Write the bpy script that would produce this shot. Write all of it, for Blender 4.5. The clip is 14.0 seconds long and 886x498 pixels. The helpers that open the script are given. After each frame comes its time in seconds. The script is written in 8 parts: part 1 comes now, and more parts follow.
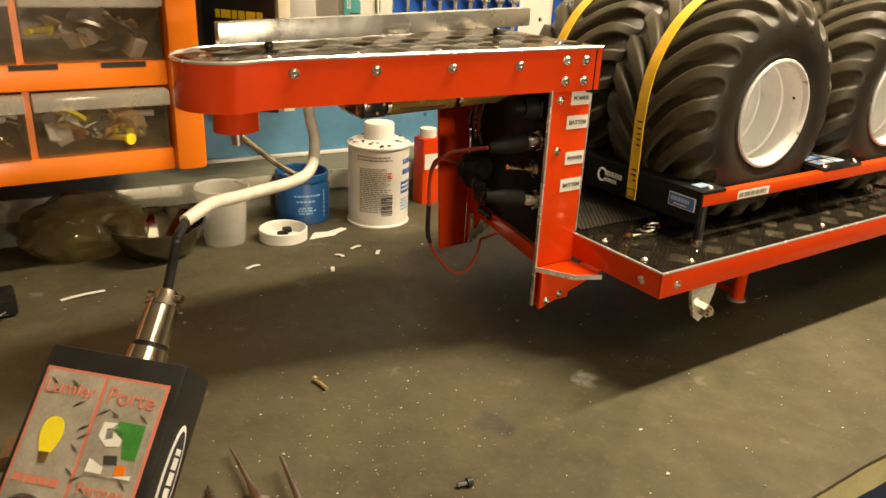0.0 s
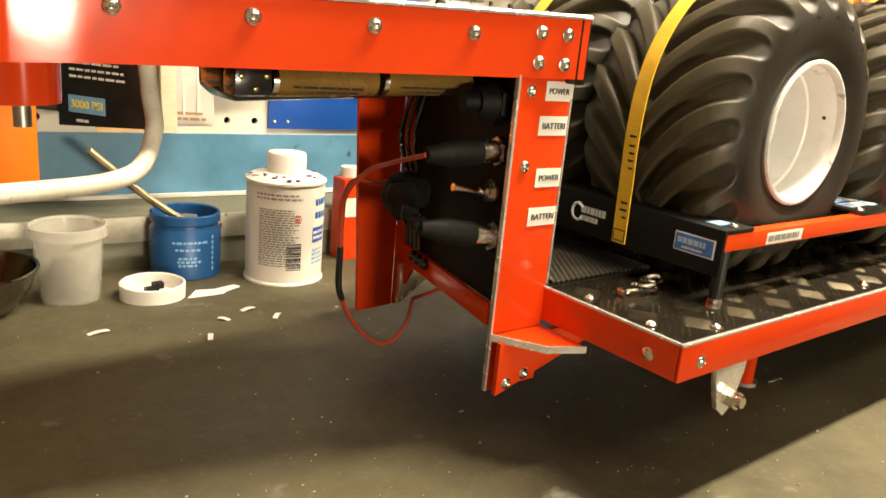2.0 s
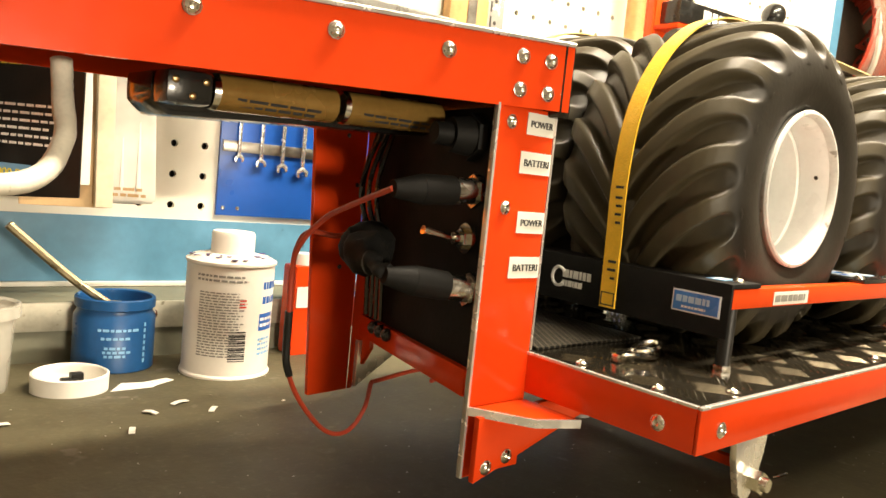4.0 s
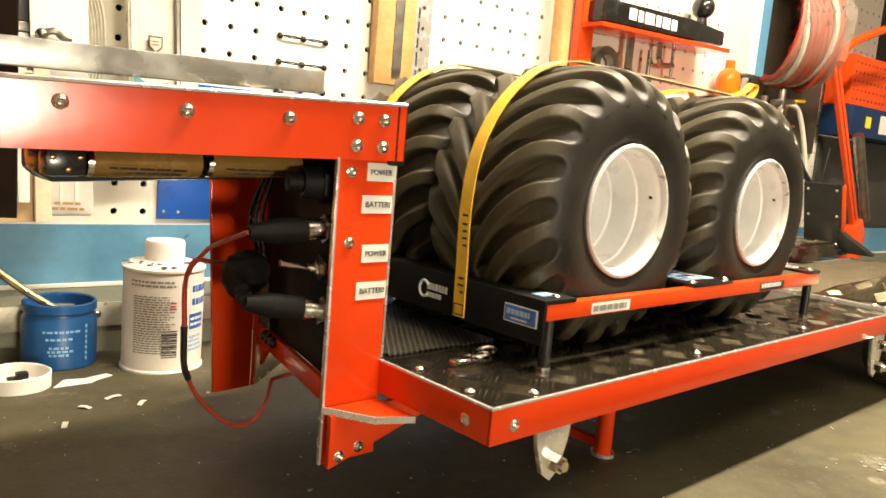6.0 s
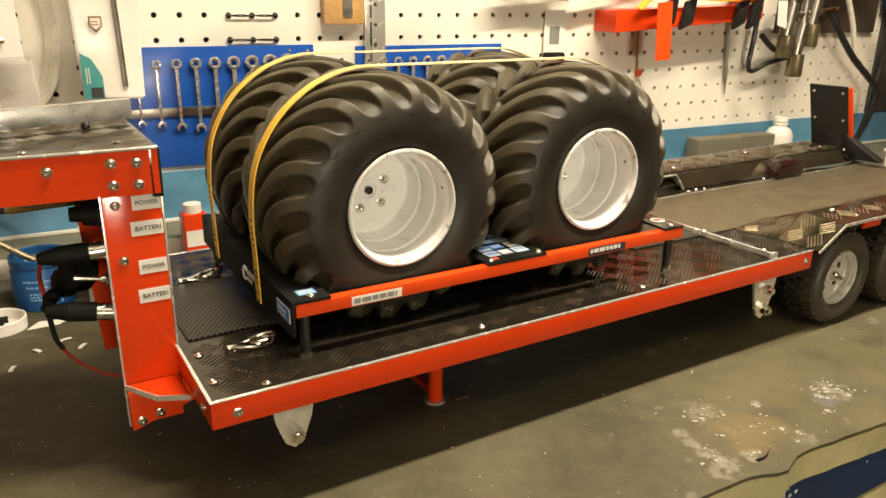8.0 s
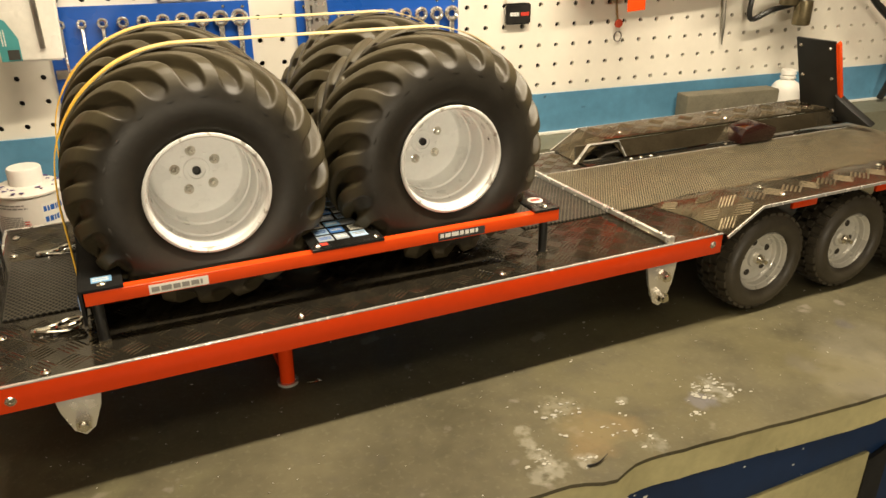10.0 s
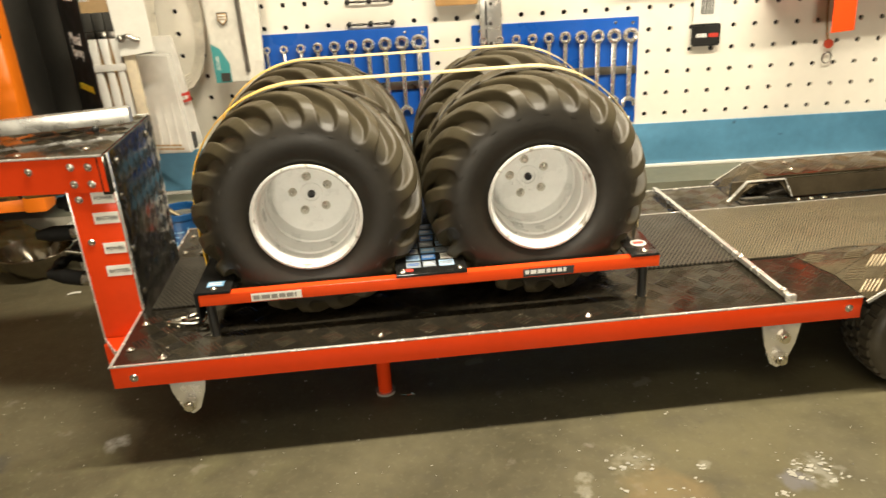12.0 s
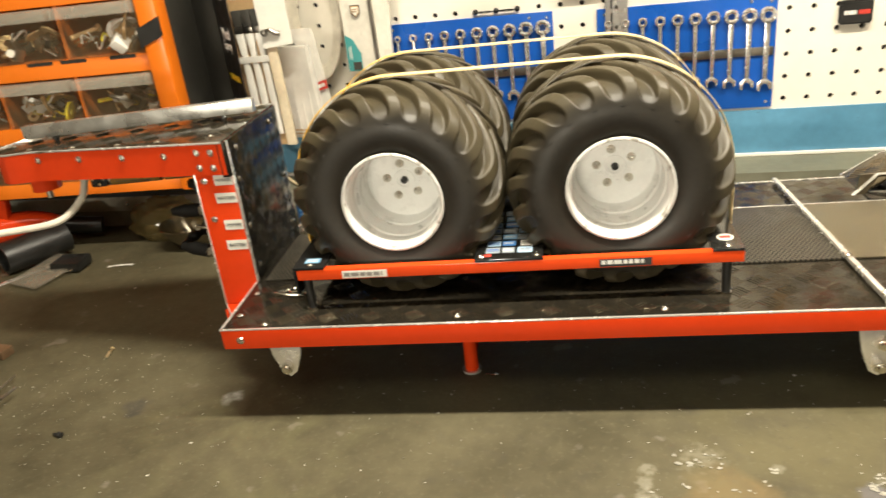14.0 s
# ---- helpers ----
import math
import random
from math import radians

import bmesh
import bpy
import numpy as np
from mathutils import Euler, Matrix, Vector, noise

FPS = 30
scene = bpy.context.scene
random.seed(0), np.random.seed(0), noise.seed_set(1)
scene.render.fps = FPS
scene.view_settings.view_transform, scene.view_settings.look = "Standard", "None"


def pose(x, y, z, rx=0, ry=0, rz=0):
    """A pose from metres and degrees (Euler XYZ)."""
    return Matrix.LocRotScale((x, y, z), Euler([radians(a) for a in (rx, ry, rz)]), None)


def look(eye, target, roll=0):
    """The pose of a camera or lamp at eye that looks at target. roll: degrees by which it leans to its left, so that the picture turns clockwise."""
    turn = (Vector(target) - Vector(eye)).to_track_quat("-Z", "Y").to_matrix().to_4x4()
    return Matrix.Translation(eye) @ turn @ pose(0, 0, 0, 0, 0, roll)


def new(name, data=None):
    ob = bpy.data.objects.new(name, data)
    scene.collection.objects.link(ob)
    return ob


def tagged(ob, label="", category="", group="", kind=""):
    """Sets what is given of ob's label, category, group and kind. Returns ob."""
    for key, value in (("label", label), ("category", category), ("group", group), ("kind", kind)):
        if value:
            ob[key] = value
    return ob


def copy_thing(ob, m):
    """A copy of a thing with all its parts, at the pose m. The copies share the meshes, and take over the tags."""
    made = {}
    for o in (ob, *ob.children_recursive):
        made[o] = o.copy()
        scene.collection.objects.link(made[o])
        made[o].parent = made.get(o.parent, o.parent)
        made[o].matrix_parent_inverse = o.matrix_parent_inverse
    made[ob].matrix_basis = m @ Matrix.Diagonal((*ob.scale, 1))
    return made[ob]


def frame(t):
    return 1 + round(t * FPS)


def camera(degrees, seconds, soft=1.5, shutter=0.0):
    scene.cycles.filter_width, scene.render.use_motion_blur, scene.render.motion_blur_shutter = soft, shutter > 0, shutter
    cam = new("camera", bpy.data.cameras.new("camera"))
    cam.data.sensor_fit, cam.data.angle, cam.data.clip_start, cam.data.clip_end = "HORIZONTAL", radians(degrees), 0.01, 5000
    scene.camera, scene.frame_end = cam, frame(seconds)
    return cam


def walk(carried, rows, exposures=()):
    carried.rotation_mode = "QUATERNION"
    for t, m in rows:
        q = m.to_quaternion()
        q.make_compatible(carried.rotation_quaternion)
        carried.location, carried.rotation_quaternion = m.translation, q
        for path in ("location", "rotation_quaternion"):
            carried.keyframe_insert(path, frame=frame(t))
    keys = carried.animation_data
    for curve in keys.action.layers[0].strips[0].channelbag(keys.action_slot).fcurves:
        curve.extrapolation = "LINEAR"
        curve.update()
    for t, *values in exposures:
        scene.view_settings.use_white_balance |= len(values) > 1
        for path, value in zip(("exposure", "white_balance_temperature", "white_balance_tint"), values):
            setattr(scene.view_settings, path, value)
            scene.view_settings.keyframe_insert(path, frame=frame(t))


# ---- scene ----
cam = camera(60.9, 14.0, 1.5, 0.25)
PATH = [
    (0, (-0.362, -0.288, 0.271), (0.67, 1.259, -0.464), 2.7),
    (0.5, (-0.339, -0.245, 0.249), (0.762, 1.27, -0.45), 4.0),
    (1, (-0.303, -0.215, 0.227), (0.856, 1.287, -0.408), 4.9),
    (1.5, (-0.285, -0.198, 0.205), (0.905, 1.294, -0.394), 6.0),
    (2, (-0.271, -0.168, 0.202), (0.933, 1.338, -0.328), 5.3),
    (2.5, (-0.261, -0.156, 0.194), (1.003, 1.344, -0.195), 5.7),
    (2.7, (-0.259, -0.156, 0.194), (1.025, 1.337, -0.153), 6.0),
    (4.8, (-0.242, -0.12, 0.142), (1.112, 1.349, 0.062), 6.3),
    (5, (-0.244, -0.125, 0.143), (1.127, 1.331, 0.089), 6.6),
    (5.5, (-0.249, -0.161, 0.171), (1.136, 1.275, 0.036), 5.4),
    (6, (-0.237, -0.218, 0.2), (1.093, 1.251, -0.071), 4.9),
    (6.5, (-0.21, -0.274, 0.229), (1.046, 1.236, -0.15), 3.7),
    (7, (-0.168, -0.331, 0.268), (0.981, 1.228, -0.231), 3.6),
    (7.2, (-0.153, -0.344, 0.279), (0.969, 1.222, -0.26), 3.4),
    (9.3, (0.034, -0.408, 0.326), (0.817, 1.279, -0.408), -1.2),
    (9.5, (0.05, -0.41, 0.326), (0.827, 1.277, -0.417), -0.7),
    (10, (0.088, -0.431, 0.333), (0.853, 1.228, -0.481), -0.1),
    (10.5, (0.095, -0.441, 0.339), (0.836, 1.226, -0.48), -0.2),
    (11, (0.111, -0.452, 0.351), (0.88, 1.195, -0.484), 0.9),
    (11.5, (0.166, -0.449, 0.355), (0.748, 1.284, -0.457), 0.0),
    (12, (0.201, -0.469, 0.359), (0.334, 1.361, -0.437), -3.3),
    (12.5, (0.236, -0.487, 0.364), (0.127, 1.329, -0.466), -5.5),
    (13, (0.231, -0.505, 0.372), (-0.142, 1.292, -0.423), -7.4),
    (13.5, (0.239, -0.5, 0.371), (-0.225, 1.28, -0.415), -8.4),
    (14, (0.27, -0.488, 0.368), (-0.048, 1.313, -0.443), -6.9),
]
UNIT = 0.937
EXPOSURES = [(0.0, 0.4, 7200, 12), (1.5, 0.8, 6900, 11), (2.7, 1.1, 6600, 11), (5.0, 1.2, 6600, 11), (6.5, 0.65, 6500, 11), (9.5, 0.1, 6700, 11),
             (10.5, 0.15, 6600, 11), (12.0, 0.3, 6250, 9), (14.0, 0.45, 6100, 9)]
walk(cam, [(t, look(Vector(eye) * UNIT, Vector(target) * UNIT, roll)) for t, eye, target, roll in PATH], EXPOSURES)


# ---- world, lamps, exposure ----
world = bpy.data.worlds.new("world")
scene.world = world
world.use_nodes = True
world.node_tree.nodes["Background"].inputs[0].default_value = (0.9, 0.8, 0.62, 1)
world.node_tree.nodes["Background"].inputs[1].default_value = 0.08
scene.view_settings.exposure = 0.0


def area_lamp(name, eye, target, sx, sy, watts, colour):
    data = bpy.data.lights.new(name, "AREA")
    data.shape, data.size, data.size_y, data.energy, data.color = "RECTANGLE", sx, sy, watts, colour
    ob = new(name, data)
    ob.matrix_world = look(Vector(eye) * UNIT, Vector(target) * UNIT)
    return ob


# a fluorescent tube over the bench edge, an added fill high behind, and an unseen low lamp across the room, inferred
# from the highlight in the red paint
area_lamp("bench_tube_lamp", (0.51, -0.065, 0.92), (0.51, -0.05, 0.0), 0.95, 0.04, 16.6, (1.0, 0.87, 0.66))
# unseen fill from high behind, added to brighten the upright faces
area_lamp("front_fill_lamp", (0.1, -1.1, 1.6), (0.25, 0.1, 0.15), 1.2, 0.35, 4.5, (1.0, 0.87, 0.66))
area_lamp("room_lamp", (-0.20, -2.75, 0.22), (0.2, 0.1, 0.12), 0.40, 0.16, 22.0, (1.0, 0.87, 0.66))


# ---- materials ----
def mat(name, colour, rough=0.5, metal=0.0, var=0.15, scale=40.0, bump=0.0, bscale=300.0, rvar=0.1, coat=0.0, spot=None):
    """A surface with two scales of variation and fine relief. spot: (colour, scale, threshold) for worn or dirty flecks."""
    m = bpy.data.materials.new(name)
    m.use_nodes = True
    t = m.node_tree
    b = t.nodes["Principled BSDF"]
    b.inputs["Metallic"].default_value = metal
    b.inputs["Coat Weight"].default_value = coat
    b.inputs["Coat Roughness"].default_value = 0.12
    geo = t.nodes.new("ShaderNodeNewGeometry")

    def nz(s, detail=3.0):
        n = t.nodes.new("ShaderNodeTexNoise")
        n.inputs["Scale"].default_value, n.inputs["Detail"].default_value = s, detail
        t.links.new(geo.outputs["Position"], n.inputs["Vector"])
        return n

    n1, n2 = nz(scale), nz(scale * 7.3, 2.0)
    add = t.nodes.new("ShaderNodeMath")
    add.operation = "MULTIPLY_ADD"
    add.inputs[1].default_value = 0.45
    t.links.new(n2.outputs[0], add.inputs[0])
    t.links.new(n1.outputs[0], add.inputs[2])
    ramp = t.nodes.new("ShaderNodeMapRange")
    ramp.inputs[1].default_value, ramp.inputs[2].default_value = 0.45, 1.0
    ramp.inputs[3].default_value, ramp.inputs[4].default_value = 1 - var, 1 + var
    t.links.new(add.outputs[0], ramp.inputs[0])
    mul = t.nodes.new("ShaderNodeMix")
    mul.data_type, mul.blend_type = "RGBA", "MULTIPLY"
    mul.inputs[0].default_value = 1.0
    mul.inputs[6].default_value = (*colour, 1)
    t.links.new(ramp.outputs[0], mul.inputs[7])
    out = mul.outputs[2]
    if spot:
        n3 = nz(spot[1], 4.0)
        gate = t.nodes.new("ShaderNodeMapRange")
        gate.inputs[1].default_value, gate.inputs[2].default_value = spot[2], spot[2] + 0.05
        t.links.new(n3.outputs[0], gate.inputs[0])
        mx = t.nodes.new("ShaderNodeMix")
        mx.data_type = "RGBA"
        t.links.new(gate.outputs[0], mx.inputs[0])
        t.links.new(out, mx.inputs[6])
        mx.inputs[7].default_value = (*spot[0], 1)
        out = mx.outputs[2]
    t.links.new(out, b.inputs["Base Color"])
    rr = t.nodes.new("ShaderNodeMapRange")
    rr.inputs[1].default_value, rr.inputs[2].default_value = 0.3, 0.7
    rr.inputs[3].default_value, rr.inputs[4].default_value = max(0.02, rough - rvar), min(1, rough + rvar)
    t.links.new(n1.outputs[0], rr.inputs[0])
    t.links.new(rr.outputs[0], b.inputs["Roughness"])
    if bump:
        n4 = nz(bscale, 3.0)
        bp = t.nodes.new("ShaderNodeBump")
        bp.inputs["Strength"].default_value, bp.inputs["Distance"].default_value = bump, 0.001
        t.links.new(n4.outputs[0], bp.inputs["Height"])
        t.links.new(bp.outputs[0], b.inputs["Normal"])
    return m


def mesh_metal(name, colour, pitch, axis_u="X", axis_v="Y"):
    """Fine perforated expanded metal: light strands round dark holes."""
    m = mat(name, colour, 0.45, 0.35, 0.2, 60, 0.15, 500)
    t = m.node_tree
    b = t.nodes["Principled BSDF"]
    geo = t.nodes.new("ShaderNodeNewGeometry")
    sep = t.nodes.new("ShaderNodeSeparateXYZ")
    t.links.new(geo.outputs["Position"], sep.inputs[0])
    waves = []
    for ax, k in ((axis_u, math.pi / pitch), (axis_v, math.pi / pitch * 0.7)):
        mu = t.nodes.new("ShaderNodeMath")
        mu.operation = "MULTIPLY"
        mu.inputs[1].default_value = k
        t.links.new(sep.outputs[ax], mu.inputs[0])
        waves.append(mu)
    prod = []
    for sign in (1, -1):
        mad = t.nodes.new("ShaderNodeMath")
        mad.operation = "MULTIPLY_ADD"
        mad.inputs[1].default_value = sign
        t.links.new(waves[1].outputs[0], mad.inputs[0])
        t.links.new(waves[0].outputs[0], mad.inputs[2])
        s = t.nodes.new("ShaderNodeMath")
        s.operation = "SINE"
        t.links.new(mad.outputs[0], s.inputs[0])
        a = t.nodes.new("ShaderNodeMath")
        a.operation = "ABSOLUTE"
        t.links.new(s.outputs[0], a.inputs[0])
        prod.append(a)
    mn = t.nodes.new("ShaderNodeMath")
    mn.operation = "MINIMUM"
    t.links.new(prod[0].outputs[0], mn.inputs[0])
    t.links.new(prod[1].outputs[0], mn.inputs[1])
    gate = t.nodes.new("ShaderNodeMapRange")
    gate.inputs[1].default_value, gate.inputs[2].default_value = 0.35, 0.55
    t.links.new(mn.outputs[0], gate.inputs[0])
    mx = t.nodes.new("ShaderNodeMix")
    mx.data_type = "RGBA"
    old = b.inputs["Base Color"].links[0].from_socket
    t.links.new(gate.outputs[0], mx.inputs[0])
    t.links.new(old, mx.inputs[6])
    mx.inputs[7].default_value = (0.006, 0.006, 0.005, 1)
    t.links.new(mx.outputs[2], b.inputs["Base Color"])
    bp = t.nodes.new("ShaderNodeBump")
    bp.invert = True
    bp.inputs["Strength"].default_value, bp.inputs["Distance"].default_value = 0.9, 0.0006
    t.links.new(gate.outputs[0], bp.inputs["Height"])
    t.links.new(bp.outputs[0], b.inputs["Normal"])
    return m


def bench_material():
    m = mat("worn_bench_lino", (0.090, 0.079, 0.046), 0.6, 0.0, 0.35, 9.0, 0.25, 260, 0.12, spot=((0.16, 0.14, 0.105), 34, 0.66))
    t = m.node_tree
    b = t.nodes["Principled BSDF"]
    b.inputs["Specular IOR Level"].default_value = 0.25
    geo = t.nodes.new("ShaderNodeNewGeometry")
    out = b.inputs["Base Color"].links[0].from_socket

    def stain(out, centre, radius, colour, scale, lo, amount):
        sub = t.nodes.new("ShaderNodeVectorMath")
        sub.operation = "DISTANCE"
        t.links.new(geo.outputs["Position"], sub.inputs[0])
        sub.inputs[1].default_value = Vector(centre) * UNIT
        fall = t.nodes.new("ShaderNodeMapRange")
        fall.inputs[1].default_value, fall.inputs[2].default_value = radius * UNIT, radius * UNIT * 0.2
        t.links.new(sub.outputs["Value"], fall.inputs[0])
        n = t.nodes.new("ShaderNodeTexNoise")
        n.inputs["Scale"].default_value, n.inputs["Detail"].default_value = scale, 5.0
        t.links.new(geo.outputs["Position"], n.inputs["Vector"])
        mu = t.nodes.new("ShaderNodeMath")
        mu.operation = "MULTIPLY"
        t.links.new(fall.outputs[0], mu.inputs[0])
        t.links.new(n.outputs[0], mu.inputs[1])
        g = t.nodes.new("ShaderNodeMapRange")
        g.inputs[1].default_value, g.inputs[2].default_value, g.inputs[4].default_value = lo, lo + 0.2, amount
        t.links.new(mu.outputs[0], g.inputs[0])
        mx = t.nodes.new("ShaderNodeMix")
        mx.data_type = "RGBA"
        t.links.new(g.outputs[0], mx.inputs[0])
        t.links.new(out, mx.inputs[6])
        mx.inputs[7].default_value = (*colour, 1)
        return mx.outputs[2]

    # old spills: orange resin, whitish filler drips, a bluish smear, a pale worn patch
    out = stain(out, (0.367, -0.087, 0), 0.055, (0.26, 0.175, 0.075), 30, 0.26, 0.42)
    out = stain(out, (0.3565, -0.050, 0), 0.042, (0.30, 0.28, 0.21), 150, 0.38, 0.42)
    for q, r in (((0.3191, -0.062), 0.014), ((0.3165, -0.074), 0.015), ((0.3159, -0.086), 0.016), ((0.318, -0.097), 0.018), ((0.319, -0.106), 0.022), ((0.306, -0.1075), 0.018)):
        out = stain(out, (*q, 0), r, (0.33, 0.315, 0.25), 160, 0.30, 0.42)
    out = stain(out, (0.3415, -0.1067, 0), 0.018, (0.34, 0.32, 0.26), 120, 0.32, 0.5)
    out = stain(out, (0.4055, -0.0608, 0), 0.012, (0.34, 0.33, 0.27), 120, 0.30, 0.5)
    out = stain(out, (0.396, -0.112, 0), 0.024, (0.32, 0.31, 0.26), 140, 0.36, 0.45)
    out = stain(out, (0.478, -0.080, 0), 0.040, (0.33, 0.32, 0.27), 130, 0.38, 0.45)
    out = stain(out, (0.458, -0.0864, 0), 0.024, (0.16, 0.16, 0.22), 90, 0.28, 0.5)
    out = stain(out, (0.569, -0.080, 0), 0.035, (0.085, 0.078, 0.085), 40, 0.30, 0.5)
    out = stain(out, (0.655, -0.049, 0), 0.022, (0.075, 0.068, 0.075), 60, 0.30, 0.5)
    out = stain(out, (0.60, -0.118, 0), 0.085, (0.26, 0.235, 0.18), 40, 0.26, 0.28)
    out = stain(out, (0.64, -0.090, 0), 0.10, (0.22, 0.20, 0.15), 22, 0.30, 0.28)
    out = stain(out, (-0.026, 0.033, 0), 0.022, (0.38, 0.38, 0.35), 90, 0.33, 0.75)
    out = stain(out, (-0.11, 0.02, 0), 0.03, (0.035, 0.035, 0.04), 60, 0.3, 0.5)
    out = stain(out, (0.0, -0.05, 0), 0.35, (0.15, 0.14, 0.070), 30, 0.46, 0.35)
    out = stain(out, (0.5, -0.05, 0), 0.40, (0.155, 0.135, 0.068), 16, 0.36, 0.45)
    out = stain(out, (0.3, 0.0, 0), 4.0, (0.16, 0.145, 0.090), 240, 0.56, 0.45)
    out = stain(out, (0.3, 0.0, 0), 4.0, (0.045, 0.041, 0.034), 170, 0.62, 0.35)
    out = stain(out, (0.3, -0.05, 0), 0.60, (0.060, 0.054, 0.046), 55, 0.54, 0.25)
    t.links.new(out, b.inputs["Base Color"])
    return m


def clear_plastic(name, colour, clear, rough=0.12):
    """Thin clear plastic: mostly transparent with a gloss."""
    m = bpy.data.materials.new(name)
    m.use_nodes = True
    t = m.node_tree
    b = t.nodes["Principled BSDF"]
    b.inputs["Base Color"].default_value = (*colour, 1)
    b.inputs["Roughness"].default_value = rough
    geo = t.nodes.new("ShaderNodeNewGeometry")
    n = t.nodes.new("ShaderNodeTexNoise")
    n.inputs["Scale"].default_value = 70
    t.links.new(geo.outputs["Position"], n.inputs["Vector"])
    r = t.nodes.new("ShaderNodeMapRange")
    r.inputs[3].default_value, r.inputs[4].default_value = clear - 0.12, clear + 0.12
    t.links.new(n.outputs[0], r.inputs[0])
    tr = t.nodes.new("ShaderNodeBsdfTransparent")
    mx = t.nodes.new("ShaderNodeMixShader")
    t.links.new(r.outputs[0], mx.inputs[0])
    t.links.new(b.outputs[0], mx.inputs[1])
    t.links.new(tr.outputs[0], mx.inputs[2])
    t.links.new(mx.outputs[0], t.nodes["Material Output"].inputs[0])
    return m


RED = mat("red_enamel", (0.68, 0.052, 0.007), 0.13, 0, 0.06, 25, 0.03, 140, 0.02)
RED.node_tree.nodes["Principled BSDF"].inputs["Specular IOR Level"].default_value = 0.36
REDRAIL = mat("orange_red_enamel", (0.76, 0.072, 0.010), 0.16, 0, 0.06, 25, 0.03, 140, 0.03)
REDRAIL.node_tree.nodes["Principled BSDF"].inputs["Specular IOR Level"].default_value = 0.36
ALU = mat("brushed_aluminium", (0.84, 0.82, 0.77), 0.22, 0.7, 0.04, 120, 0.03, 700)
WRENCHSTEEL = mat("polished_wrench_steel", (0.80, 0.79, 0.76), 0.20, 0.8, 0.3, 260, 0.25, 420)
BARALU = mat("smeared_bare_aluminium", (0.60, 0.60, 0.57), 0.30, 0.85, 0.14, 50, 0.06, 300, 0.12)
KRAFT = mat("kraft_card", (0.55, 0.37, 0.18), 0.6, 0, 0.12, 40, 0.1, 300)
DULLBLACK = mat("dull_black_rubber", (0.009, 0.0088, 0.0082), 0.62, 0, 0.3, 60, 0.1, 400)
DULLBLACK.node_tree.nodes["Principled BSDF"].inputs["Specular IOR Level"].default_value = 0.14
LAMPRED = mat("dark_red_lens", (0.020, 0.005, 0.004), 0.12, 0, 0.2, 60, coat=0.6)
DARKCHROME = mat("dull_chrome_screw", (0.52, 0.50, 0.46), 0.24, 1.0, 0.2, 200)
CHROME = mat("bright_screw", (0.75, 0.72, 0.65), 0.16, 1.0, 0.1, 200)
BLACKGLOSS = mat("gloss_black_plate", (0.012, 0.012, 0.011), 0.22, 0, 0.3, 60, 0.08, 300, coat=0.5)
# the guards' copy of the black plate, lightened for the wall it reflects
GUARDPLATE = mat("lightened_black_tread_plate", (0.115, 0.094, 0.060), 0.20, 0.8, 0.3, 30, 0.08, 400, 0.06)
# lighter bars put the guards' glints into the colour
GUARDBAR = mat("glint_guard_tread_bar", (0.20, 0.16, 0.10), 0.42, 0.8, 0.3, 40, 0.08, 400, 0.08)
BLACKPLATE = mat("black_tread_plate", (0.052, 0.045, 0.033), 0.13, 0.7, 0.3, 30, 0.08, 400, 0.06)
# glints on the deck's raised bars are imitated by a lighter colour
TREADBAR = mat("glint_tread_plate_bar", (0.10, 0.083, 0.054), 0.16, 0.8, 0.35, 30, 0.08, 400, 0.06)
BLACK = mat("black_plastic", (0.014, 0.014, 0.013), 0.4, 0, 0.3, 60, 0.06, 500)
WHEELRUBBER = mat("dusty_wheel_rubber", (0.044, 0.037, 0.025), 0.5, 0, 0.3, 60, 0.15, 420, 0.1)
RIMWHITE = mat("white_wheel_paint", (0.90, 0.91, 0.89), 0.32, 0, 0.05, 60, 0.03, 300, spot=((0.45, 0.40, 0.33), 160, 0.78))
RIMLIP = mat("scuffed_wheel_lip", (0.66, 0.66, 0.63), 0.42, 0, 0.15, 90, 0.12, 500, spot=((0.34, 0.32, 0.28), 170, 0.60))
GREYRIM = mat("grey_wheel_plastic", (0.58, 0.57, 0.52), 0.3, 0.3, 0.1, 60)
YELLOW = mat("yellow_webbing", (0.82, 0.50, 0.06), 0.42, 0, 0.12, 120, 0.4, 1200, coat=0.2)


def sheen_webbing():
    """Yellow webbing, with the pale cream sheen over the tyres painted into its colour."""
    m = mat("yellow_sheen_webbing", (0.95, 0.555, 0.035), 0.45, 0, 0.12, 120, 0.4, 1200)
    t = m.node_tree
    b = t.nodes["Principled BSDF"]
    old = b.inputs["Base Color"].links[0].from_socket
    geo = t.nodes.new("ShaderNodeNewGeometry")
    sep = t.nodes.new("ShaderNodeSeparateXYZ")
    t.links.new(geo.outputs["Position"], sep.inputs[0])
    # cream mixed in along x imitates the tube's light on the strap
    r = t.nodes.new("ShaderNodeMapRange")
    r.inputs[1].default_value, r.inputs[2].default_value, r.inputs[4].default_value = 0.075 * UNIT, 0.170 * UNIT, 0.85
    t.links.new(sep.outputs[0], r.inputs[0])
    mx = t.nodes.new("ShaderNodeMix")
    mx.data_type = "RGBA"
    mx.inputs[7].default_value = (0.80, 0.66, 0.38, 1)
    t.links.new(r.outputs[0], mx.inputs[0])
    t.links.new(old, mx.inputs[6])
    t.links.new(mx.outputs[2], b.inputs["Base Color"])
    return m


